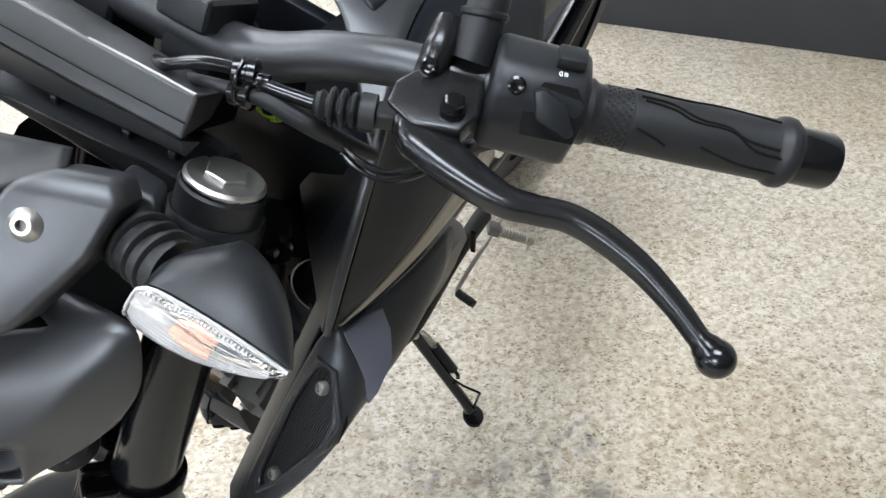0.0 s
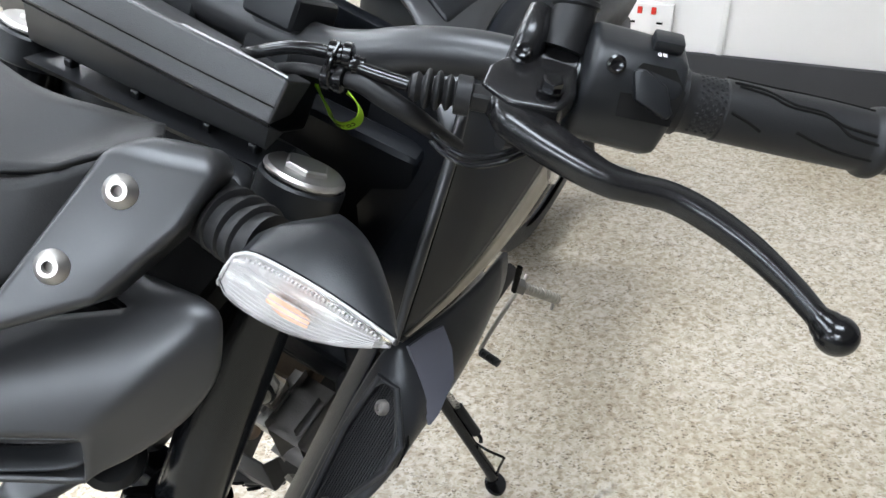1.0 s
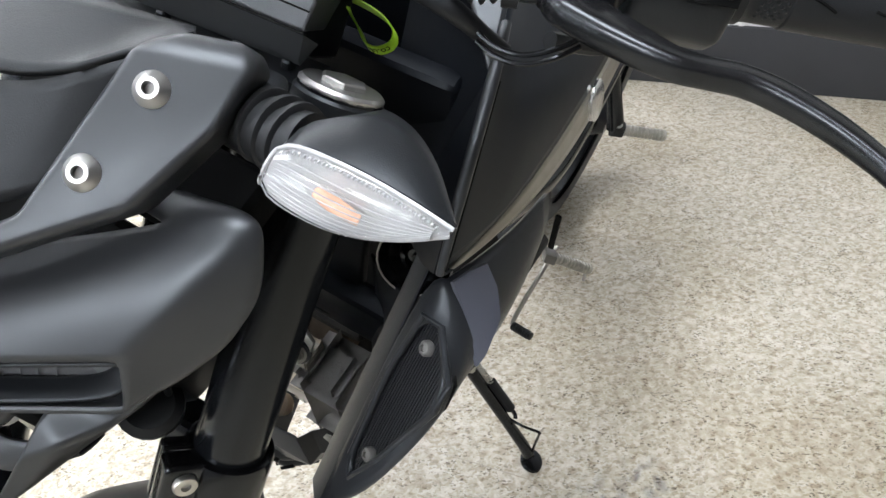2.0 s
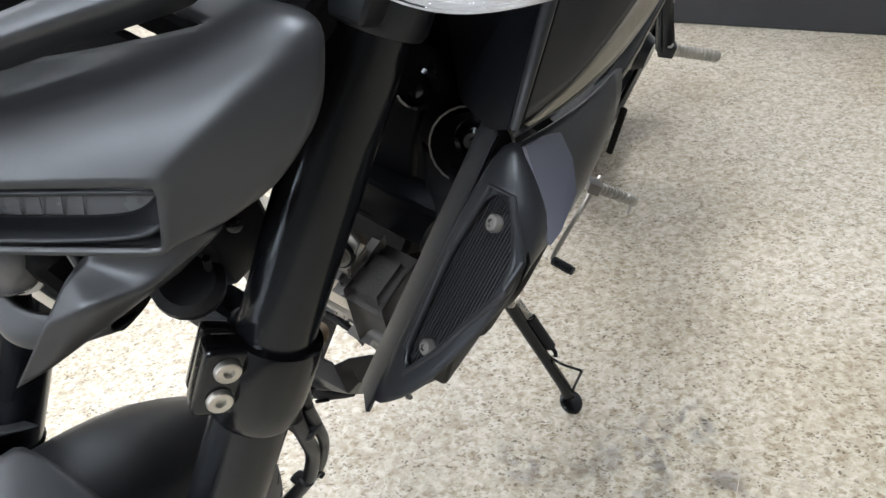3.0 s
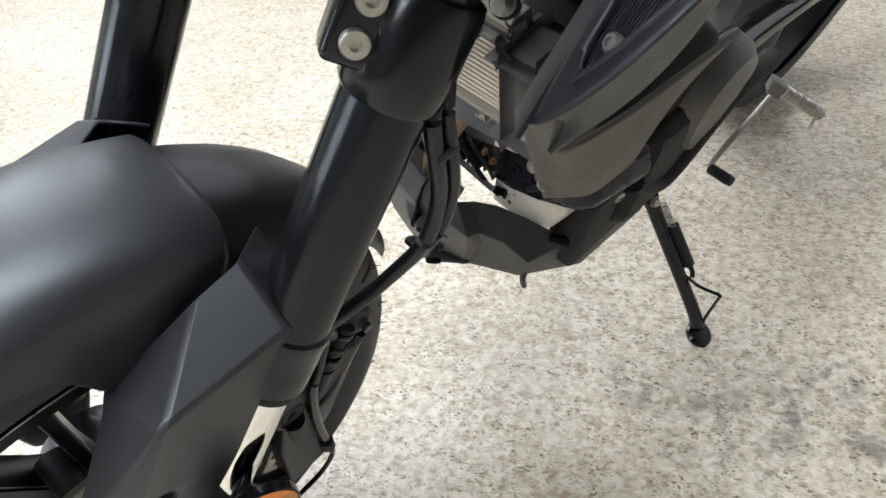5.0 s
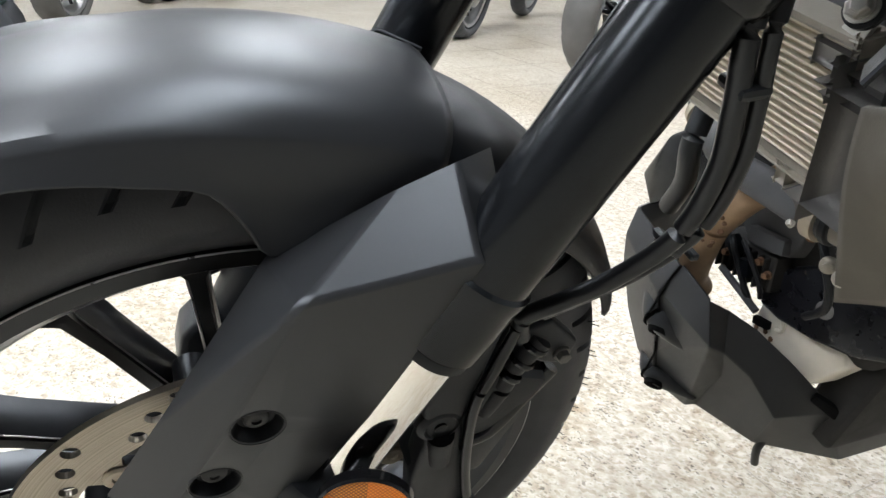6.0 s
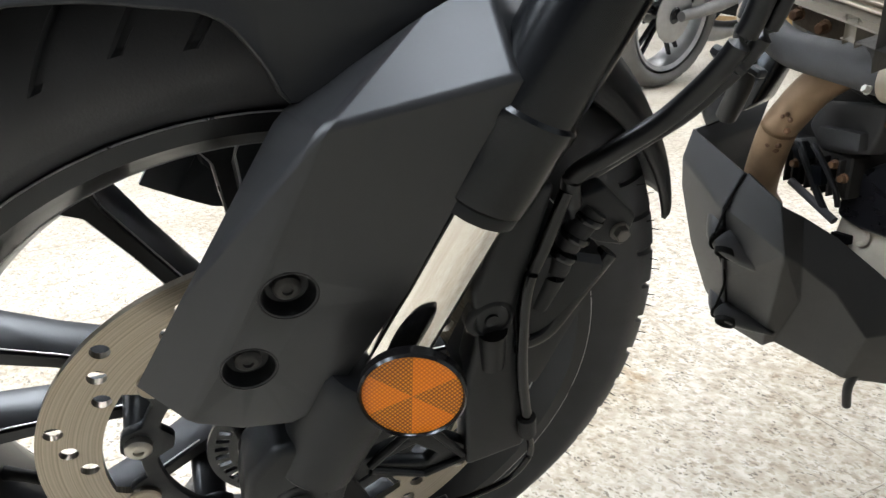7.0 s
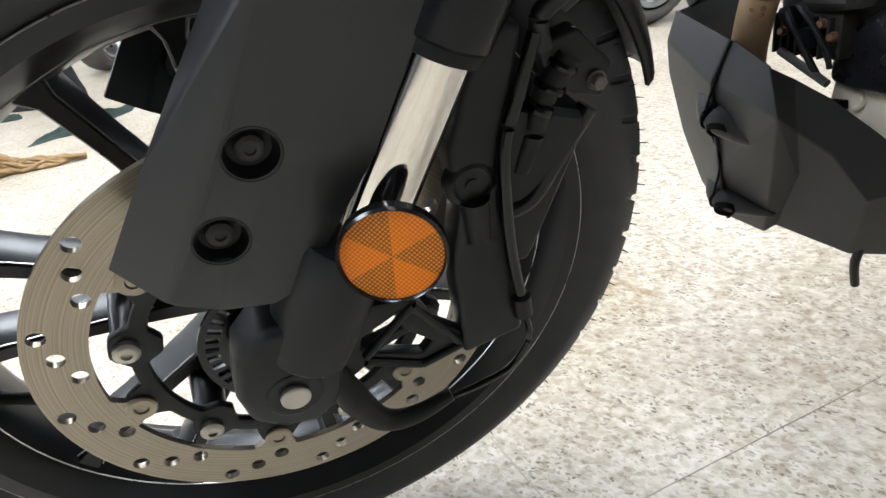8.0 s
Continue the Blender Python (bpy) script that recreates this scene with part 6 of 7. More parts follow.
for i in range(18):
    for k in range(92):
        x = -0.081 + 0.00178 * k + fr_rng.uniform(-0.0003, 0.0003)
        box(ro + RX * x + RT * (0.0029 + 0.0052 * i) - RB * (0.0045 + fr_rng.uniform(0, 0.0012)), (0.0004, 0.003, 0.0034), (RX, RB, RT), 0, 1, bm)
part("cooling_fins", bm, FINS, rad)["kind"] = "stuff"
part("radiator_frame", box(ro + RT * -0.001 - RB * 0.003, (0.172, 0.012, 0.006), (RX, RB, RT), 0.002, 2), CASTTAN, rad)
part("radiator_frame", box(ro + RT * 0.095 - RB * 0.006, (0.172, 0.020, 0.005), (RX, RB, RT), 0.002, 2), CASTTAN, rad)
part("radiator_frame", box(ro + RX * 0.0855 - RB * 0.003 + RT * 0.047, (0.0055, 0.012, 0.104), (RX, RB, RT), 0.0018, 2), CASTTAN, rad)
part("frame_tab", box(ro + RX * 0.055 - RB * 0.004 - RT * 0.008, (0.009, 0.010, 0.014), (RX, RB, RT), 0.003, 3), CASTTAN, rad)
part("side_tank", box(ro + RX * 0.106 - RB * 0.012 + RT * 0.034, (0.036, 0.030, 0.078), (RX, RB, RT), 0.0145, 8), CAST, rad, "dusty cast radiator side tank")
part("tank_neck", box(ro + RX * 0.096 - RB * 0.008 + RT * 0.072, (0.036, 0.024, 0.018), (RX, RB, RT), 0.006, 3), CAST, rad)
part("tank_step", box(ro + RX * 0.072 - RB * 0.006 + RT * 0.081, (0.030, 0.016, 0.012), (RX, RB, RT), 0.003, 3), CAST, rad)
slab("radiator_stay", [(0.042, 0.333, 0.624), (0.062, 0.329, 0.628), (0.066, 0.333, 0.660), (0.050, 0.337, 0.668)], (0, 0.004, 0), ZINC, rad, 0.001)
part("radiator_guard", box((0.070, 0.378, 0.672), (0.13, 0.024, 0.070), ((1, 0, 0), (0, 0.95, 0.3), (0, -0.3, 0.95)), 0.008, 3), BLUEBLK, rad, "black plastic guard over the radiator")
hexbolt((0.0540, 0.3260, 0.6440), (0.25, -0.9, 0.35), 0.0058, 0.009, ZINC, rad, "stay_bolt")
part("stay_washer", lathe((0.0558, 0.3255, 0.6465), (0.25, -0.9, 0.35), [(0, 0.0085), (0.0012, 0.0085), (0.0013, 0.004)], 24), ZINC, rad)
hexbolt((0.0562, 0.3243, 0.6470), (0.25, -0.9, 0.35), 0.0052, 0.0075, ZINC, rad, "stay_bolt")
part("stay_rubber", lathe((0.0540, 0.3310, 0.6440), (0.25, -0.9, 0.35), [(0, 0.011), (0.004, 0.011), (0.005, 0.009)], 20), RUBBER, rad)
slab("radiator_cowling", [(0.03, 0.372, 0.85), (0.085, 0.372, 0.80), (0.080, 0.372, 0.74), (0.082, 0.372, 0.70), (0.094, 0.372, 0.66), (0.05, 0.372, 0.645), (-0.06, 0.372, 0.645), (-0.06, 0.372, 0.85)], (0, 0.012, 0), BLUEBLK, bike, 0.004, 3, "dark plastic cover above the radiator")
skin("lower_fairing", [(0.110, 0.292, 0.622), (0.146, 0.279, 0.640), (0.145, 0.278, 0.612), (0.139, 0.376, 0.500), (0.107, 0.374, 0.472), (0.106, 0.315, 0.576),
                       (0.146, 0.425, 0.596), (0.132, 0.500, 0.540), (0.129, 0.480, 0.462), (0.132, 0.420, 0.472), (0.150, 0.52, 0.600), (0.144, 0.335, 0.560), (0.108, 0.345, 0.520), (0.148, 0.350, 0.600), (0.142, 0.430, 0.520)],
     [(0, 1, 2, 5), (5, 2, 11, 12), (12, 11, 3, 4), (2, 13, 11), (13, 6, 14, 11), (11, 14, 9, 3), (14, 7, 8, 9), (6, 10, 7, 14)], DUSTY, bike, 0.004, 3, ((0.3, 2, 11, 3), (0.2, 3, 9, 8)), label="dusty grey lower fairing panel")
bolt((0.108, 0.366, 0.492), (0.3, -0.9, 0.1), 0.006, 0.006, ZINC, bike, "fairing_bolt")
rh = part("radiator_hose", tube([(-0.150, 0.440, 0.495), (-0.110, 0.420, 0.480), (-0.060, 0.398, 0.480), (-0.028, 0.388, 0.483), (0.002, 0.386, 0.489), (0.030, 0.385, 0.495), (0.052, 0.385, 0.499), (0.074, 0.388, 0.504)], [0.0125, 0.0125, 0.0125, 0.0128, 0.0132, 0.0138, 0.0138, 0.0138], 20), DUSTYRUB, bike, "dusty black lower radiator hose")
for c, ax in (((0.0560, 0.385, 0.4995), (0.96, 0.05, 0.22)), ((-0.110, 0.420, 0.480), (0.9, -0.4, 0.0))):
    part("hose_clamp", lathe(c, ax, [(0, 0.0140), (0.0005, 0.0162), (0.0095, 0.0162), (0.010, 0.0140)], 28), TANSTEEL, rh, "worn metal hose clamp")
hexbolt((0.0530, 0.3720, 0.4910), (-0.3, -0.8, 0.3), 0.0026, 0.004, ZINC, rh, "clamp_screw")
part("hose_collar", lathe((0.0690, 0.387, 0.5025), (0.96, 0.05, 0.22), [(0, 0.0138), (0.0005, 0.0152), (0.005, 0.0152), (0.006, 0.0138)], 28), RUBBER, rh)
part("outlet_pipe", tube([(0.073, 0.388, 0.5035), (0.086, 0.390, 0.507), (0.096, 0.384, 0.520), (0.098, 0.376, 0.545)], 0.0128, 18), CASTTAN, rh)
part("outlet_lug", lathe((0.0800, 0.392, 0.474), (0.5, -0.8, 0.2), [(0, 0.006), (0.004, 0.006), (0.006, 0.0035), (0.009, 0.0035), (0.010, 0.001)], 16), CASTTAN, rh)
hd = part("exhaust_header", tube([(0.015, 0.470, 0.500), (-0.008, 0.440, 0.480), (-0.020, 0.417, 0.458), (-0.029, 0.409, 0.432), (-0.036, 0.408, 0.405), (-0.042, 0.418, 0.350), (-0.040, 0.432, 0.328)], 0.0145, 28), RUST, bike, "heat-stained exhaust header with rust spots")
part("header_flange", lathe((-0.006, 0.440, 0.481), (0.5, 0.6, 0.5), [(0, 0.019), (0.001, 0.025), (0.008, 0.025), (0.009, 0.019)], 24), RUSTDARK, hd)
rg = random.Random(3)
for i in range(9):
    f = rg.uniform(0, 1)
    c = V((-0.020, 0.405, 0.445)).lerp(V((-0.040, 0.412, 0.378)), f)
    u = V((rg.uniform(0.1, 0.9), -0.7, rg.uniform(0.0, 0.4))).normalized()
    part("rust_spot", lathe(c + u * 0.0138, u, [(0, rg.uniform(0.0010, 0.0028)), (0.0012, 0.0006)], 10), RUSTDARK, hd)
eng = part("engine", box((0.010, 0.575, 0.432), (0.200, 0.220, 0.130), (FX, (0, 0.97, 0.22), (0, -0.22, 0.97)), 0.030, 4), DIRTY, bike, "dusty black engine case")
part("cylinder", box((-0.010, 0.515, 0.565), (0.150, 0.130, 0.150), (FX, (0, 0.6, 0.8), (0, -0.8, 0.6)), 0.014, 3), DIRTY, eng)
for i in range(7):
    part("cylinder_fin", box((-0.010, 0.492 + 0.010 * i, 0.505 + 0.013 * i), (0.164, 0.142, 0.004), (FX, (0, 0.6, 0.8), (0, -0.8, 0.6)), 0.001, 1), DIRTY, eng)
slab("engine_cover", [(-0.044, 0.447, 0.406), (-0.041, 0.446, 0.430), (-0.010, 0.444, 0.444), (0.019, 0.444, 0.454), (0.020, 0.446, 0.430), (0.016, 0.449, 0.412), (-0.005, 0.450, 0.400), (-0.026, 0.450, 0.392)], (0, 0.030, -0.005), DUSTYRUB, eng, 0.004, 3, "blue-grey dusty front engine cover")
part("cover_step", box((-0.006, 0.444, 0.415), (0.040, 0.010, 0.014), ((0.95, 0, 0.32), (0, 1, 0), (-0.32, 0, 0.95)), 0.002, 2), DUSTYRUB, eng)
rc_ = part("regulator", box((-0.022, 0.466, 0.376), (0.066, 0.030, 0.036), ((0.96, 0, 0.27), (0, 1, 0), (-0.27, 0, 0.96)), 0.004, 3), DIRTY, bike, "dusty black finned box ahead of the engine")
for i in range(8):
    part("cooling_rib", box(V((-0.049 + 0.0075 * i, 0.449, 0.367 + 0.0021 * i)), (0.0024, 0.008, 0.032), ((0.96, 0, 0.27), (0, 1, 0), (-0.27, 0, 0.96)), 0.0008, 1), DIRTY, rc_)
part("connector", box((-0.034, 0.444, 0.386), (0.018, 0.012, 0.010), ((0.9, 0, -0.43), (0, 1, 0), (0.43, 0, 0.9)), 0.002, 2), BLUEBLK, rc_)
part("connector", box((-0.012, 0.444, 0.378), (0.014, 0.012, 0.016), ((0.9, 0, 0.43), (0, 1, 0), (-0.43, 0, 0.9)), 0.002, 2), BLUEBLK, rc_)
part("lead", tube([(-0.040, 0.442, 0.392), (-0.022, 0.438, 0.382), (-0.006, 0.441, 0.366), (0.006, 0.446, 0.352)], 0.0030, 8), RUBBER, rc_)
part("lead", tube([(-0.026, 0.441, 0.398), (-0.010, 0.437, 0.394), (0.008, 0.441, 0.378), (0.012, 0.448, 0.362)], 0.0024, 8), RUBBER, rc_)
part("mount_rod", tube([(-0.036, 0.444, 0.357), (0.018, 0.444, 0.352)], 0.0034, 12, 1), DUSTYRUB, rc_, "grey mounting rod")
for c in ((-0.040, 0.447, 0.372), (-0.004, 0.446, 0.392), (0.008, 0.447, 0.386), (0.022, 0.452, 0.440)):
    hexbolt(c, (0.1, -1, 0.1), 0.0032, 0.006, RUSTDARK, rc_, "case_bolt")
part("cylinder_head", box((-0.025, 0.452, 0.512), (0.130, 0.060, 0.056), (FX, (0, 0.9, 0.44), (0, -0.44, 0.9)), 0.010, 3), GRIME, eng, "oily brown cylinder head behind the radiator")
for k in range(4):
    hexbolt((-0.070 + 0.028 * k, 0.424, 0.492), (0.1, -1, -0.2), 0.0042, 0.008, RUSTDARK, eng, "head_bolt")
part("plug_lead", tube([(0.03, 0.43, 0.47), (0.06, 0.42, 0.455), (0.075, 0.43, 0.42), (0.06, 0.44, 0.39)], 0.0035, 10), RUBBER, eng)
part("loom", tube([(-0.06, 0.37, 0.52), (-0.05, 0.36, 0.49), (-0.055, 0.375, 0.45), (-0.07, 0.385, 0.41)], 0.009, 12), RUBBER, eng)
res = slab("coolant_bottle", [(-0.002, 0.474, 0.344), (0.028, 0.476, 0.354), (0.056, 0.476, 0.364), (0.079, 0.478, 0.372), (0.094, 0.480, 0.352), (0.080, 0.478, 0.315), (0.060, 0.476, 0.298), (0.002, 0.474, 0.301)], (0.004, 0.022, 0.004), BOTTLE, bike, 0.004, 4, "grubby white coolant bottle behind the belly pan")
part("bottle_strap", box((0.012, 0.4705, 0.325), (0.018, 0.006, 0.008), ((0.93, 0, 0.37), (0, 1, 0), (-0.37, 0, 0.93)), 0.0012), DARK, res)
part("bottle_rib", tube([(0.026, 0.4735, 0.328), (0.031, 0.4725, 0.333), (0.030, 0.473, 0.339), (0.024, 0.4735, 0.343)], 0.0022, 8), BOTTLE, res)
for c in ((0.018, 0.4735, 0.318), (0.026, 0.4740, 0.316), (0.008, 0.4732, 0.314)):
    part("rust_stain", lathe(c, (0, -1, 0.1), [(0, 0.0028), (0.0006, 0.0012)], 10), RUSTDARK, res)
cov = slab("moulded_cover", [(0.001, 0.464, 0.342), (-0.003, 0.464, 0.357), (0.000, 0.464, 0.376), (0.009, 0.464, 0.393), (0.024, 0.464, 0.409), (0.046, 0.464, 0.429), (0.081, 0.464, 0.446), (0.118, 0.464, 0.444), (0.130, 0.464, 0.420), (0.120, 0.464, 0.394), (0.096, 0.464, 0.373), (0.062, 0.464, 0.356), (0.026, 0.464, 0.344)], (0.012, 0.060, 0.010), COVERBLK, bike, 0.0055, 4, "rounded black moulded cover below the fairing")
part("cover_screw", lathe((0.058, 0.4645, 0.390), (0.1, -0.98, 0.1), [(0, 0.008), (0.002, 0.008), (0.003, 0.005), (0.002, 0.003)], 18), CAST, cov)
part("sump", box((0.092, 0.565, 0.305), (0.044, 0.130, 0.110), None, 0.010, 3), DIRTY, eng)
part("footrest_hanger", tube([(0.120, 0.560, 0.370), (0.128, 0.640, 0.330), (0.132, 0.720, 0.420), (0.130, 0.820, 0.420)], [0.012, 0.012, 0.012, 0.014], 14), DIRTY, bike, "dusty grey footrest hanger")
part("drop_engine_case", box((0.070, 0.66, 0.36), (0.12, 0.20, 0.16), None, 0.03, 3), DIRTY, eng)


# belly pan: two halves that meet on a bolted seam
SEAM = [(-0.0182, 0.3740, 0.3864), (-0.0254, 0.3720, 0.3488), (-0.0185, 0.3830, 0.3030), (-0.0225, 0.3980, 0.2680), (-0.0275, 0.4160, 0.2310), (-0.0360, 0.4420, 0.1830)]
RIM = [(0.0188, 0.3800, 0.3792), (0.0241, 0.4020, 0.3678), (0.0369, 0.4300, 0.3517), (0.0602, 0.4620, 0.3273)]
FOLD = [(0.0445, 0.3740, 0.3514), (0.0396, 0.4030, 0.3303), (0.0594, 0.4250, 0.3157), (0.0843, 0.4500, 0.2805)]
NEAR = SEAM + RIM + FOLD + [(0.0280, 0.4340, 0.2763), (-0.0009, 0.4520, 0.1869), (0.0110, 0.4490, 0.2050), (0.0618, 0.4884, 0.1961),
                            (0.0995, 0.5000, 0.2920), (0.1150, 0.6000, 0.3350), (0.1160, 0.6700, 0.2800), (0.1100, 0.6900, 0.2150), (0.1050, 0.5600, 0.2020)]
near_pan = shell("belly_pan", NEAR, [(0, 1, 10, 6), (6, 10, 11, 7), (7, 11, 12, 8), (8, 12, 13, 9), (1, 2, 3, 10), (3, 4, 5, 15, 10), (10, 15, 16, 14), (10, 14, 11), (11, 14, 16, 17, 13, 12), (9, 13, 18), (13, 17, 22, 18), (18, 22, 21, 20, 19)],
                 PANCOL, bike, 0.0035, 0.0015, 2, label="grained black plastic belly pan half")
FARS = [(-0.1175, 0.4000, 0.3690), (-0.1040, 0.3850, 0.3520), (-0.1000, 0.3900, 0.3230), (-0.0775, 0.4000, 0.2710), (-0.0655, 0.4250, 0.2150), (-0.0520, 0.4420, 0.1870)]
BACKS = [(a - 0.035, b + 0.11, c) for a, b, c in FARS]
far_pan = shell("belly_pan", SEAM + FARS + BACKS, [(i, i + 6, i + 7, i + 1) for i in range(5)] + [(i + 6, i + 12, i + 13, i + 7) for i in range(5)], PANCOL, bike, 0.0035, 0.003, 3, label="grained black plastic belly pan half")


HUMP_OUT = V((0, -0.93, -0.37)).normalized()


def hump_ring(c, up, r, n=28, a0=0.0, a1=2 * math.pi):
    return [c + HUMP_OUT * r * math.sin(a) + up * r * math.cos(a) for a in [a0 + (a1 - a0) * k / n for k in range(n)]]


def bolt_hump(near, tip, across, reach, size, pan):
    """A rounded half cone that swells out of the pan beside the seam; the near ones open in a hollow whose shade is
    painted black.
    """
    tip, across = V(tip), V(across).normalized()
    up = HUMP_OUT.cross(across).normalized() * (1 if across.x > 0 else -1)
    bm = bmesh.new()
    rings = [hump_ring(tip + across * reach * f + HUMP_OUT * lift, up, r * size) for f, r, lift in ((0.0, 0.0132, 0.0), (0.05, 0.0142, 0.0), (0.25, 0.0138, -0.001), (0.50, 0.0115, -0.004), (0.75, 0.0075, -0.007), (1.0, 0.0025, -0.010))]
    ring_strip(bm, rings)
    bmesh.ops.recalc_face_normals(bm, faces=bm.faces)
    hump = part("bolt_hump", bm, PANCOL, pan, angle=50)
    if near:
        ax = (HUMP_OUT * 0.8 + across * 0.6 - up * 0.1).normalized()
        part("hollow_shade", lathe(tip + across * 0.0120 + HUMP_OUT * 0.0085, ax, [(0, 0.0105), (0.0042, 0.0092), (0.0046, 0.0080), (0.0020, 0.0066), (0.0016, 0.001)], 24), DARK, hump, "bolt hollow with its shade painted black")


seam_line = [V(SEAM[0]), V(SEAM[0]).lerp(V(SEAM[1]), 0.6)]
for tip, low, size in (((-0.0220, 0.3800, 0.3200), 0.30, 1.0), ((-0.0300, 0.4180, 0.2190), 0.02, 0.85)):
    bolt_hump(True, tip, (0.95, 0.15 + size * 0.1, -low), 0.055 * size, size, near_pan)
    bolt_hump(False, V(tip) + V((-0.0022, 0, 0)), (-0.95, 0.10, 0.20), 0.040, size, far_pan)
    seam_line += hump_ring(V(tip) + V((-0.0011, 0, 0)), V((0, -0.37, 0.93)), 0.0136 * size, 6, 0.55, 3.0)
    seam_line += [V(SEAM[3])] if low == 0.30 else [V(SEAM[5])]
# black slab put in for the shade inside the slot
slab("pan_slot_shade", [(0.0860, 0.4790, 0.3070), (0.0960, 0.4900, 0.3020), (0.1060, 0.5060, 0.2930), (0.1030, 0.4990, 0.2860), (0.0870, 0.4770, 0.3000)], (-0.004, 0.006, 0), DARK, near_pan, 0.001, 1)
part("pan_seam", tube([q + V((0, -0.0012, 0)) for q in seam_line], 0.0012, 8, 4), DARK, near_pan, "dark seam between the pan halves")
slab("far_side_cover", [(-0.165, 0.430, 0.373), (-0.150, 0.430, 0.428), (-0.128, 0.430, 0.450), (-0.105, 0.430, 0.462), (-0.078, 0.430, 0.452), (-0.086, 0.428, 0.405), (-0.122, 0.412, 0.366)], (-0.01, 0.03, 0.0), GLOSS, bike, 0.005, 3, "glossy black cover beyond the exhaust header")
part("drain_tube", tube([(0.0660, 0.4960, 0.2100), (0.0645, 0.4980, 0.1850), (0.0628, 0.5150, 0.1500)], 0.0042, 12, 3), RUBBER, bike, "short black drain tube")
bolt((0.113, 0.556, 0.342), (1, -0.2, 0), 0.0075, 0.004, ZINC, bike, "pan_bolt")

# ---- side stand, levers, footrests ----
stand = part("side_stand", tube([(0.116, 0.672, 0.262), (0.124, 0.674, 0.250), (0.200, 0.682, 0.168), (0.246, 0.687, 0.118), (0.258, 0.688, 0.100)], [0.012, 0.0095, 0.0090, 0.0095, 0.0100], 16, 4), GLOSS, bike, "black side stand with a rubber-sleeved spring")
part("stand_foot", lathe((0.267, 0.690, 0.079), (0.294, 0, 0.956), [(0, 0.012), (0.001, 0.019), (0.006, 0.021), (0.010, 0.018), (0.012, 0.006)], 24), GLOSS, stand)
part("spring_sleeve", tube([(0.158, 0.690, 0.226), (0.202, 0.697, 0.178)], 0.0082, 16, 1), RUBBER, stand)
part("spring", tube([V((0.132, 0.686, 0.252)).lerp(V((0.158, 0.690, 0.226)), k / 40) + V((0.004 * math.cos(k * 1.1), 0.005 * math.sin(k * 1.1), 0.003 * math.cos(k * 1.1))) for k in range(41)], 0.0013, 6, 1), ZINC, stand)
part("spring_hook", tube([(0.202, 0.697, 0.178), (0.212, 0.697, 0.170), (0.216, 0.692, 0.166)], 0.0035, 8, 3), GLOSS, stand)
part("stand_wire", tube([(0.206, 0.686, 0.168), (0.232, 0.687, 0.166), (0.2575, 0.684, 0.178), (0.2600, 0.685, 0.170), (0.262, 0.690, 0.120), (0.268, 0.692, 0.095)], 0.0022, 8, 4), GLOSS, stand)
hexbolt((0.126, 0.668, 0.262), (0.8, -0.3, 0.4), 0.006, 0.006, ZINC, stand, "pivot_bolt")
gear = part("gear_lever", tube([(0.150, 0.880, 0.370), (0.148, 0.840, 0.340), (0.144, 0.800, 0.300), (0.143, 0.778, 0.272), (0.148, 0.772, 0.268)], 0.0038, 12, flat=0.6), PEGMETAL, bike, "polished gear lever with a ribbed rubber toe peg")
gprof = [(0, 0.007)]
for k in range(7):
    gprof += [(0.002 + 0.0045 * k, 0.0075), (0.0042 + 0.0045 * k, 0.0075), (0.0046 + 0.0045 * k, 0.0062), (0.0060 + 0.0045 * k, 0.0062)]
gprof += [(0.036, 0.0070), (0.037, 0.004)]
part("toe_rubber", lathe((0.146, 0.774, 0.270), (0.94, -0.25, 0.22), gprof, 20), RUBBER, gear)


def footrest(a, b, name, label):
    a, b = V(a), V(b)
    ax = (b - a).normalized()
    ln = (b - a).length
    pr = [(0, 0.006)]
    n = 11
    for k in range(n):
        s0 = ln * k / n
        pr += [(s0 + 0.0005, 0.0090), (s0 + ln / n * 0.55, 0.0090), (s0 + ln / n * 0.65, 0.0074), (s0 + ln / n * 0.98, 0.0074)]
    pr += [(ln, 0.0088), (ln + 0.003, 0.006)]
    fr = part(name, lathe(a, ax, pr, 20), PEGMETAL, bike, label)
    part("rest_hinge", box(a - ax * 0.010, (0.022, 0.018, 0.020), (ax, V((0, 0, 1)).cross(ax), V((0, 0, 1))), 0.003, 2), GLOSS if "rear" in name else CAST, fr)
    return fr


fr = footrest((0.158, 0.846, 0.376), (0.2110, 0.880, 0.3545), "footrest", "ribbed bright rider footrest")
part("feeler", tube([(0.207, 0.878, 0.350), (0.210, 0.878, 0.330)], [0.0025, 0.003], 8, 1), ALU, fr)
fr = footrest((0.1620, 1.0020, 0.5345), (0.2195, 1.0245, 0.5395), "rear_footrest", "ribbed bright pillion footrest")
part("hinge_bolt", lathe((0.153, 0.994, 0.543), (0.2, -0.5, 0.8), [(0, 0.006), (0.004, 0.006), (0.005, 0.004)], 16), ZINC, fr)
part("pillion_hanger", tube([(0.150, 0.998, 0.534), (0.128, 1.000, 0.585), (0.105, 0.985, 0.650)], [0.014, 0.012, 0.012], 12), GLOSS, bike, "black pillion footrest hanger")
part("subframe", tube([(0.11, 0.60, 0.62), (0.125, 0.75, 0.60), (0.12, 0.90, 0.64), (0.11, 1.05, 0.70)], 0.016, 12), GLOSS, bike)
part("seat_base", box((0.0, 0.86, 0.80), (0.24, 0.36, 0.10), None, 0.04, 4), MATTE, bike, "black seat")
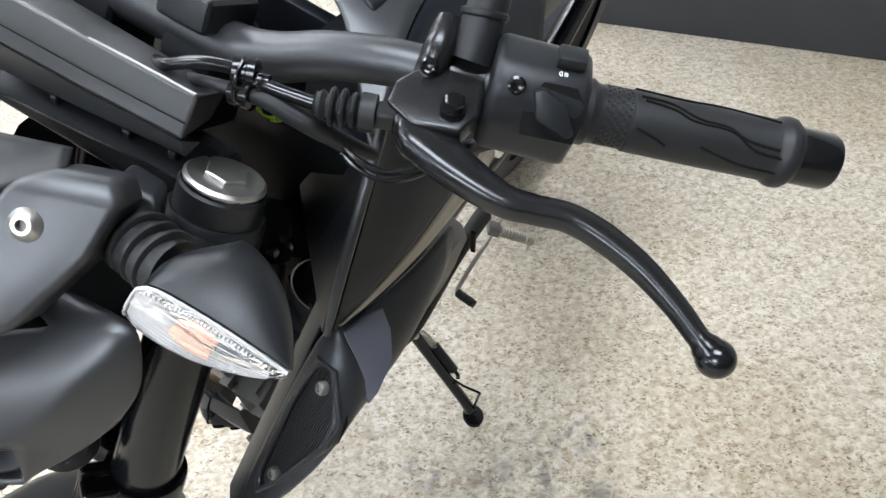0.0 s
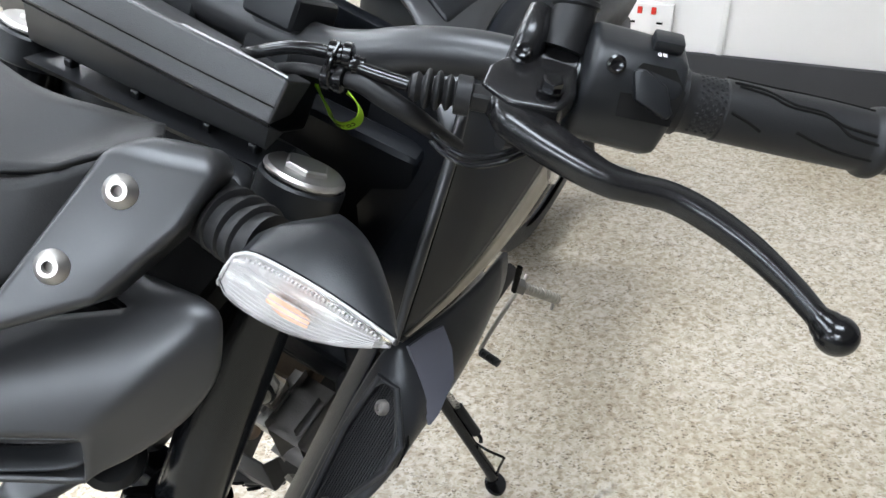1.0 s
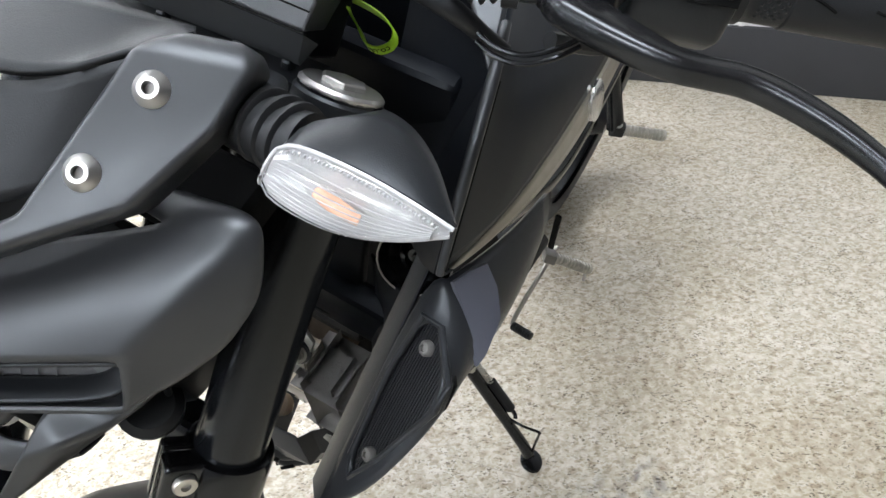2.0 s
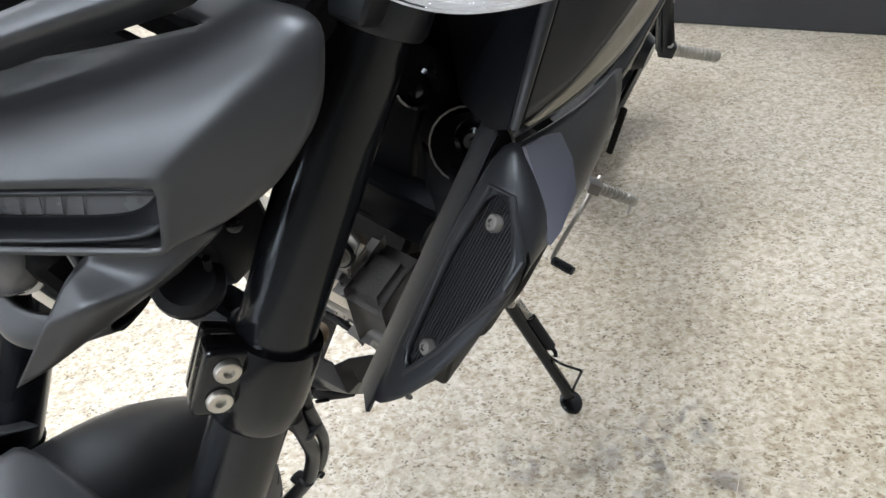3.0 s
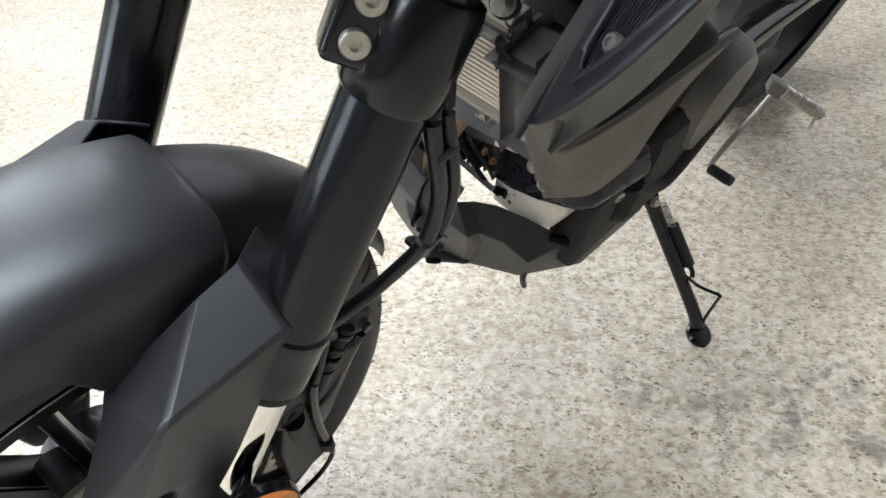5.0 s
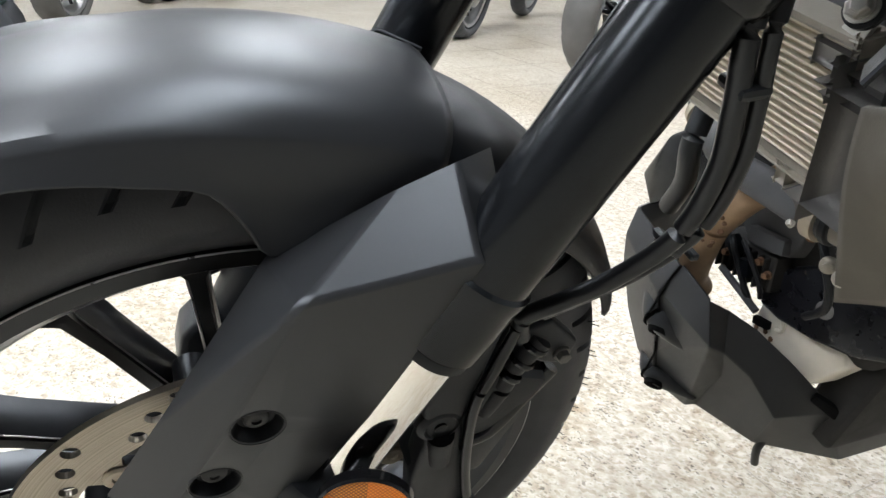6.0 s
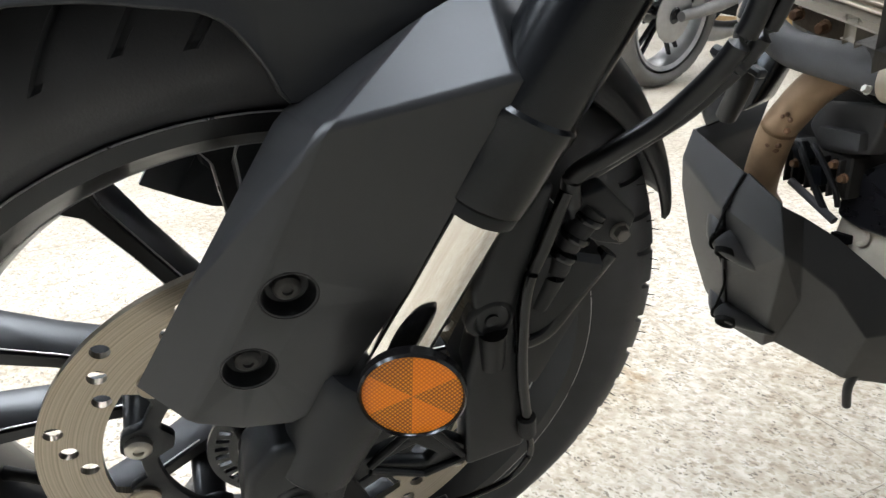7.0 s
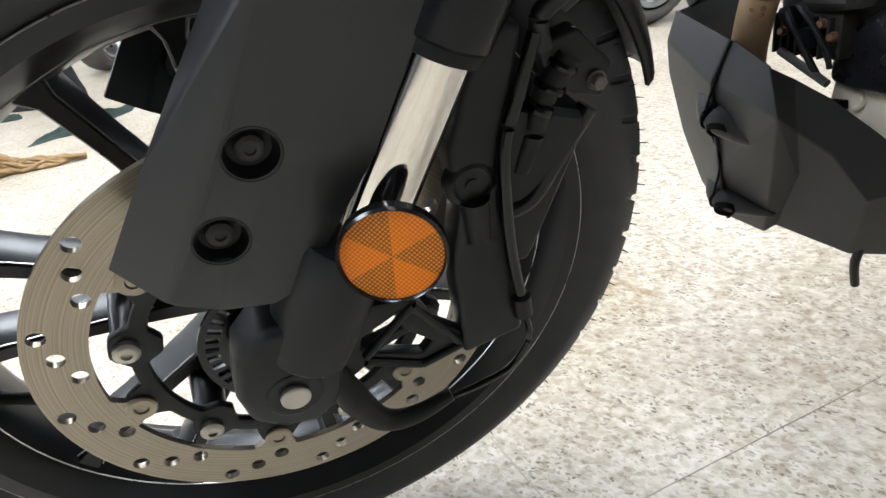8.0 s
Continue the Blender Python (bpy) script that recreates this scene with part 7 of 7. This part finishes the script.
part("engine_side_cover", lathe((0.10, 0.69, 0.42), (1, 0, 0), [(0, 0.075), (0.02, 0.072), (0.035, 0.060), (0.040, 0.02)], 40), CAST, bike, "grey engine side cover")
for sd in (1, -1):
    part("swingarm", tube([(0.060 * sd, 0.78, 0.36), (0.052 * sd, 1.05, 0.33), (0.052 * sd, 1.38, 0.30)], [0.030, 0.024, 0.022], 14, 4), GLOSS, bike)
part("rear_rim", lathe((0, 1.38, 0.30), FX, [(-0.05, 0.205), (-0.05, 0.222), (0, 0.205), (0.05, 0.222), (0.05, 0.205), (0.02, 0.19), (-0.02, 0.19), (-0.05, 0.205)], 64, cap=False), WHEELBLK, bike)
part("rear_hub", lathe((-0.09, 1.38, 0.30), FX, [(0, 0.03), (0.04, 0.05), (0.14, 0.05), (0.18, 0.03)], 32), WHEELBLK, bike)
for k in range(6):
    a_ = radians(60 * k + 20)
    part("rear_spoke", tube([(0, 1.38 + 0.04 * math.cos(a_), 0.30 + 0.04 * math.sin(a_)), (0, 1.38 + 0.196 * math.cos(a_), 0.30 + 0.196 * math.sin(a_))], [0.018, 0.014], 10, 1), WHEELBLK, bike)
part("rear_tyre_end", lathe((0, 1.38, 0.30), FX, [(-0.06, 0.21), (-0.065, 0.25), (-0.05, 0.28), (0, 0.30), (0.05, 0.28), (0.065, 0.25), (0.06, 0.21)], 64, cap=False), TYRE, bike, "rear tyre behind the footrests")

# ---- floor joints, stains, wall and far things ----
jt = room_box("floor_joint", (-0.0006, -6, 0.0002), (0.0006, FAR, 0.0006), JOINT)
jt.parent = FLOOR_OB
for i in range(-18, 10):
    x = -0.056 + 0.4555 * i
    if i == -18:
        jt.matrix_world = ROOM @ Matrix.Translation((x, 0, 0)) @ ROOM.inverted()
    else:
        ob = new("floor_joint", jt.data)
        ob.parent = FLOOR_OB
        ob.matrix_world = ROOM @ Matrix.Translation((x, 0, 0)) @ ROOM.inverted()
jc = room_box("floor_joint", (-9, -0.0006, 0.0002), (5, 0.0006, 0.0006), JOINT)
jc.parent = FLOOR_OB
for i in range(-13, 15):
    y = 0.2065 + 0.4555 * i
    if y > FAR or y < -6:
        continue
    ob = new("floor_joint", jc.data)
    ob.parent = FLOOR_OB
    ob.matrix_world = ROOM @ Matrix.Translation((0, y, 0)) @ ROOM.inverted()
bpy.data.objects.remove(jc)

# wall rib and a socket plate low on the wall
rib = room_box("trim", (-0.155, WALL - 0.004, 0.19), (-0.140, WALL + 0.006, 1.2), WALLW, 0.002)
tagged(rib, "white vertical joint strip on the wall", "trim", kind="structure")
sock = new("wall_socket")
sock.matrix_world = ROOM @ Matrix.Translation((-0.365, WALL + 0.006, 0.285))
tagged(sock, "white double wall socket with a red rocker", "socket")
part("socket_plate", box((0, -0.012, 0), (0.15, 0.026, 0.088), None, 0.004, 2), WALLW, sock)
for x in (-0.04, 0.04):
    part("rocker", box((x * 0.5, -0.027, 0.026), (0.014, 0.006, 0.020), None, 0.002, 2), REDP, sock, "red rocker")
    # pin slots are flat black patches, shade painted on the plate
    part("pin_slot_shade", box((x, -0.0255, -0.010), (0.018, 0.002, 0.006), None), DARK, sock)

# ---- other machines and clutter further down the room ----
def far_wheel(name, centre, r, width, rim_r, parent, rubber):
    """A road wheel: grooved tyre, polished-edge rim, hub disc and five spokes."""
    c = V(centre)
    ax = V((0, 1, 0))
    bm = bmesh.new()
    n, m = 120, 18
    rings = []
    for i in range(n):
        a = 2 * math.pi * i / n
        u = V((math.cos(a), 0, math.sin(a)))
        ring = []
        for k in range(m + 1):
            q = -1 + 2 * k / m
            h = (r - rim_r) / 2
            rr = rim_r + h + h * math.cos(q * 2.2)
            ph = (a * 16 / (2 * math.pi) + 0.8 * abs(q) + (0.5 if q < 0 else 0)) % 1
            if 0.12 < abs(q) < 0.6 and ph < 0.13:
                rr -= 0.006
            ring.append(c + u * rr + ax * width / 2 * math.sin(q * 2.2))
        rings.append(ring)
    rings.append(rings[0])
    ring_strip(bm, rings, False, False)
    bmesh.ops.remove_doubles(bm, verts=bm.verts, dist=1e-5)
    w = part(name, bm, rubber, parent, "worn grooved tyre on a cast wheel", angle=50)
    h = width * 0.40
    part("rim", lathe(c, ax, [(-h, rim_r + 0.006), (-h + 0.008, rim_r - 0.012), (0, rim_r - 0.02), (h - 0.008, rim_r - 0.012), (h, rim_r + 0.006), (h - 0.006, rim_r + 0.010), (0, rim_r), (-h + 0.006, rim_r + 0.010), (-h, rim_r + 0.006)], 64, cap=False), FARMETAL, w, "polished wheel rim")
    part("hub", lathe(c - ax * 0.08, ax, [(0, 0.03), (0.02, 0.05), (0.08, 0.045), (0.14, 0.05), (0.16, 0.03)], 28), GLOSS, w)
    part("brake_disc", lathe(c - ax * 0.075, ax, [(0, 0.085), (0.004, 0.112), (0.008, 0.112), (0.010, 0.085)], 48), FARMETAL, w, "pale brake disc")
    for k in range(5):
        a = 2 * math.pi * k / 5 + 0.3
        for d in (-0.12, 0.12):
            p = c + V((math.cos(a + d * 2), 0, math.sin(a + d * 2))) * 0.04
            q = c + V((math.cos(a + d), 0, math.sin(a + d))) * (rim_r - 0.012)
            part("spoke", tube([p, q], [0.014, 0.011], 8, 1, flat=0.8), GLOSS, w)
    return w


def parked_motorcycle(x, y, heading, lean, label, rubber, paint):
    """A standing road machine whose rear wheel meets the floor at x, y."""
    th = new("motorcycle")
    th.matrix_world = Matrix.Translation((x, y, 0.0)) @ Matrix.Rotation(heading, 4, "Z") @ Matrix.Rotation(radians(lean), 4, "X")
    tagged(th, label, "motorcycle", "parked motorcycles")
    far_wheel("rear_wheel", (0, 0, 0.31), 0.31, 0.17, 0.225, th, rubber)
    far_wheel("front_wheel", (1.42, 0, 0.30), 0.30, 0.12, 0.22, th, rubber)
    for s in (-1, 1):
        part("swingarm", tube([(0.0, 0.105 * s, 0.31), (0.25, 0.11 * s, 0.34), (0.55, 0.09 * s, 0.40)], [0.022, 0.028, 0.03], 12, 4), CAST, th)
        part("fork_leg", tube([(1.42, 0.085 * s, 0.30), (1.22, 0.085 * s, 0.72), (1.12, 0.085 * s, 0.93)], [0.022, 0.026, 0.022], 14, 1), TUBEBLK, th)
        part("footrest", tube([(0.50, 0.12 * s, 0.36), (0.50, 0.24 * s, 0.37)], 0.012, 10, 1), FARMETAL, th)
        part("indicator", tube([(-0.22, 0.06 * s, 0.80), (-0.22, 0.16 * s, 0.80)], [0.012, 0.022], 10, 1), MATTE, th)
    part("engine", box((0.72, 0, 0.42), (0.42, 0.30, 0.34), None, 0.06, 3), DIRTY, th, "dusty engine")
    part("clutch_cover", lathe((0.66, -0.14, 0.40), (0, -1, 0), [(0, 0.10), (0.03, 0.095), (0.045, 0.07), (0.05, 0.01)], 32), CAST, th)
    part("alternator_cover", lathe((0.68, 0.14, 0.40), (0, 1, 0), [(0, 0.09), (0.03, 0.085), (0.045, 0.06), (0.05, 0.01)], 32), CAST, th)
    part("fuel_tank", lathe((0.55, 0, 0.84), (1, 0, 0.12), [(0, 0.05), (0.04, 0.11), (0.18, 0.155), (0.34, 0.15), (0.42, 0.09), (0.44, 0.03)], 32), paint, th)
    part("seat", box((0.22, 0, 0.80), (0.62, 0.22, 0.09), ((1, 0, -0.06), (0, 1, 0), (0.06, 0, 1)), 0.035, 3), RUBBER, th)
    part("rear_mudguard", box((-0.24, 0, 0.66), (0.04, 0.14, 0.24), ((0.9, 0, 0.4), (0, 1, 0), (-0.4, 0, 0.9)), 0.012, 2), MATTE, th)
    part("exhaust", tube([(0.95, 0.06, 0.24), (0.75, 0.08, 0.18), (0.55, 0.10, 0.17), (0.34, 0.12, 0.22)], [0.025, 0.03, 0.05, 0.055], 20, 6), FARMETAL, th, "brushed silencer")
    part("handlebar", tube([(1.02, 0.36, 1.02), (1.10, 0.18, 1.03), (1.10, -0.18, 1.03), (1.02, -0.36, 1.02)], 0.013, 12, 5), GLOSS, th)
    part("head_lamp", lathe((1.14, 0, 0.88), (1, 0, -0.05), [(0, 0.05), (0.05, 0.085), (0.10, 0.09), (0.11, 0.08), (0.115, 0.01)], 28), GLOSS, th)
    part("chain", tube([(0.0, 0.085, 0.36), (0.60, 0.085, 0.44), (0.62, 0.085, 0.38), (0.0, 0.085, 0.26)], 0.008, 8, 3), DIRTY, th)
    st_ = part("side_stand", tube([(0.62, 0.12, 0.26), (0.60, 0.22, 0.12), (0.58, 0.27, 0.045)], [0.012, 0.011, 0.012], 12, 3), GLOSS, th)
    part("stand_foot", box((0.58, 0.285, 0.040), (0.05, 0.06, 0.010), None, 0.003, 2), GLOSS, st_)
    return th


parked_motorcycle(-1.60, 2.99, math.atan2(0.977, 0.212), 7, "black motorcycle with a wide grooved rear tyre and bright rim", FARGREY, PANELBLK)
parked_motorcycle(-2.95, 3.62, math.atan2(0.95, -0.30), 8, "dark motorcycle on its side stand with a worn tyre", TYRE, SATIN)
parked_motorcycle(-4.75, 2.02, math.atan2(0.75, -0.66), 8, "dark motorcycle with a deep-grooved grey tyre", FARGREY, MATTE)
parked_motorcycle(-5.75, 3.30, math.atan2(0.80, -0.60), 7, "black motorcycle parked further back", TYRE, PANELBLK)


def crumpled(name, x, y, w, d, h, seed, mat, label, category):
    """A dropped cloth: an uneven, folded heap with a ragged outline."""
    rg_ = random.Random(seed)
    ph = [rg_.uniform(0, 6.28) for _ in range(8)]
    bm = bmesh.new()
    n, m = 40, 14
    rings = []
    for k in range(m + 1):
        f = k / m
        ring = []
        for i in range(n):
            a = 2 * math.pi * i / n
            rad_ = 1 + 0.22 * math.sin(2 * a + ph[0]) + 0.16 * math.sin(3 * a + ph[1]) + 0.10 * math.sin(7 * a + ph[2] + f * 3)
            z = h * (f ** 0.55) * (0.55 + 0.45 * math.sin(3 * a + ph[3] + 5 * f)) * (1 - 0.35 * f * math.sin(5 * a + ph[4]))
            rr = (1 - f) * rad_
            ring.append(V((w * rr * math.cos(a), d * rr * math.sin(a), max(0.001, z + 0.004 * math.sin(11 * a + ph[5] + 9 * f)) if k else 0.0)))
        rings.append(ring)
    ring_strip(bm, rings)
    ob = part(name, bm, mat, None, "", angle=70)
    ob.matrix_world = Matrix.Translation((x, y, 0)) @ Matrix.Rotation(seed * 1.7, 4, "Z")
    return tagged(ob, label, category)


crumpled("cloth", -3.02, 1.13, 0.22, 0.08, 0.05, 3, GREENCLOTH, "crumpled dark green cloth lying on the floor", "cloth")
crumpled("cloth", -3.85, 0.98, 0.17, 0.10, 0.07, 4, GREENCLOTH, "bunched dark green cloth lying on the floor", "cloth")


def fabric_bag(x, y):
    rings = []
    for z, s, sk in ((0, 1.0, 0), (0.05, 0.98, 0.01), (0.12, 0.80, 0.03), (0.20, 0.58, 0.05), (0.26, 0.40, 0.05), (0.285, 0.22, 0.04)):
        rings.append([V((0.19 * s * math.copysign(abs(math.cos(a)) ** 0.55, math.cos(a)) + sk + 0.012 * math.sin(5 * a + z * 20), 0.11 * s * math.copysign(abs(math.sin(a)) ** 0.55, math.sin(a)), z + (0.012 * math.sin(3 * a) if z > 0.1 else 0))) for a in [2 * math.pi * k / 32 for k in range(32)]])
    bm = bmesh.new()
    ring_strip(bm, rings)
    ob = part("bag", bm, RUBBER, None, "", angle=50)
    ob.matrix_world = Matrix.Translation((x, y, 0)) @ Matrix.Rotation(0.5, 4, "Z")
    tagged(ob, "black slumped fabric bag on the floor", "bag")
    part("flap", box((0.02, -0.03, 0.24), (0.20, 0.13, 0.02), ((1, 0, 0.15), (0, 0.9, 0.42), (-0.15, -0.42, 0.9)), 0.008, 2), GREENCLOTH, ob)


fabric_bag(-3.88, 1.30)


def rope_heap(x, y):
    rg_ = random.Random(12)
    ob = new("rope")
    ob.matrix_world = Matrix.Translation((x, y, 0)) @ Matrix.Rotation(1.02, 4, "Z")
    tagged(ob, "frayed brown hemp rope with a knotted end on the floor", "rope")
    for k in range(9):
        pts = []
        for i in range(9):
            f = i / 8
            sp = 0.030 * (1 - 0.75 * f)
            pts.append((-0.12 + 0.27 * f, sp * math.sin(k * 2.1 + 7 * f) + rg_.uniform(-0.012, 0.012), 0.006 + sp * 0.8 * (1 + math.cos(k * 1.7 + 6 * f)) * 0.8))
        part("strand", tube(pts, [0.007, 0.006, 0.003], 8, 4), ROPE, ob)
    for i in range(6):
        a = i * 1.05
        c = V((-0.10 + 0.018 * math.cos(a * 2), 0.028 * math.sin(a), 0.028 + 0.016 * math.cos(a)))
        part("knot", tube([c + V((-0.03, 0.02 * math.cos(a), -0.01)), c + V((0, 0, 0.012)), c + V((0.03, -0.02 * math.sin(a), -0.012))], [0.010, 0.014, 0.010], 8, 4), ROPE, ob)
    return ob


rope_heap(-2.52, 0.74)


def white_tub(x, y):
    ob = new("tub")
    ob.matrix_world = Matrix.Translation((x, y, 0))
    tagged(ob, "small white plastic tub on the floor", "tub")
    part("body", lathe((0, 0, 0), (0, 0, 1), [(0, 0.045), (0.002, 0.05), (0.06, 0.055), (0.062, 0.058), (0.068, 0.058)], 28), WHITEP, ob)
    part("lid", lathe((0, 0, 0.068), (0, 0, 1), [(0, 0.059), (0.008, 0.059), (0.010, 0.05), (0.009, 0.001)], 28), WHITEP, ob)


white_tub(-3.35, 0.82)


def timber_pallet(x, y):
    ob = new("wooden_crate")
    ob.matrix_world = ROOM @ Matrix.Translation((x, y, 0))
    tagged(ob, "low brown wooden crate near the far wall", "crate")
    for k in range(4):
        part("slat", box((0, -0.25, 0.05 + 0.085 * k), (0.9, 0.02, 0.07), None, 0.003, 1), ROPE, ob)
    for s in (-0.42, 0, 0.42):
        part("upright", box((s, -0.225, 0.17), (0.05, 0.03, 0.34), None, 0.003, 1), ROPE, ob)
    part("back_board", box((0, 0.20, 0.17), (0.9, 0.02, 0.34), None, 0.003, 1), ROPE, ob)


timber_pallet(-4.1, 4.3)
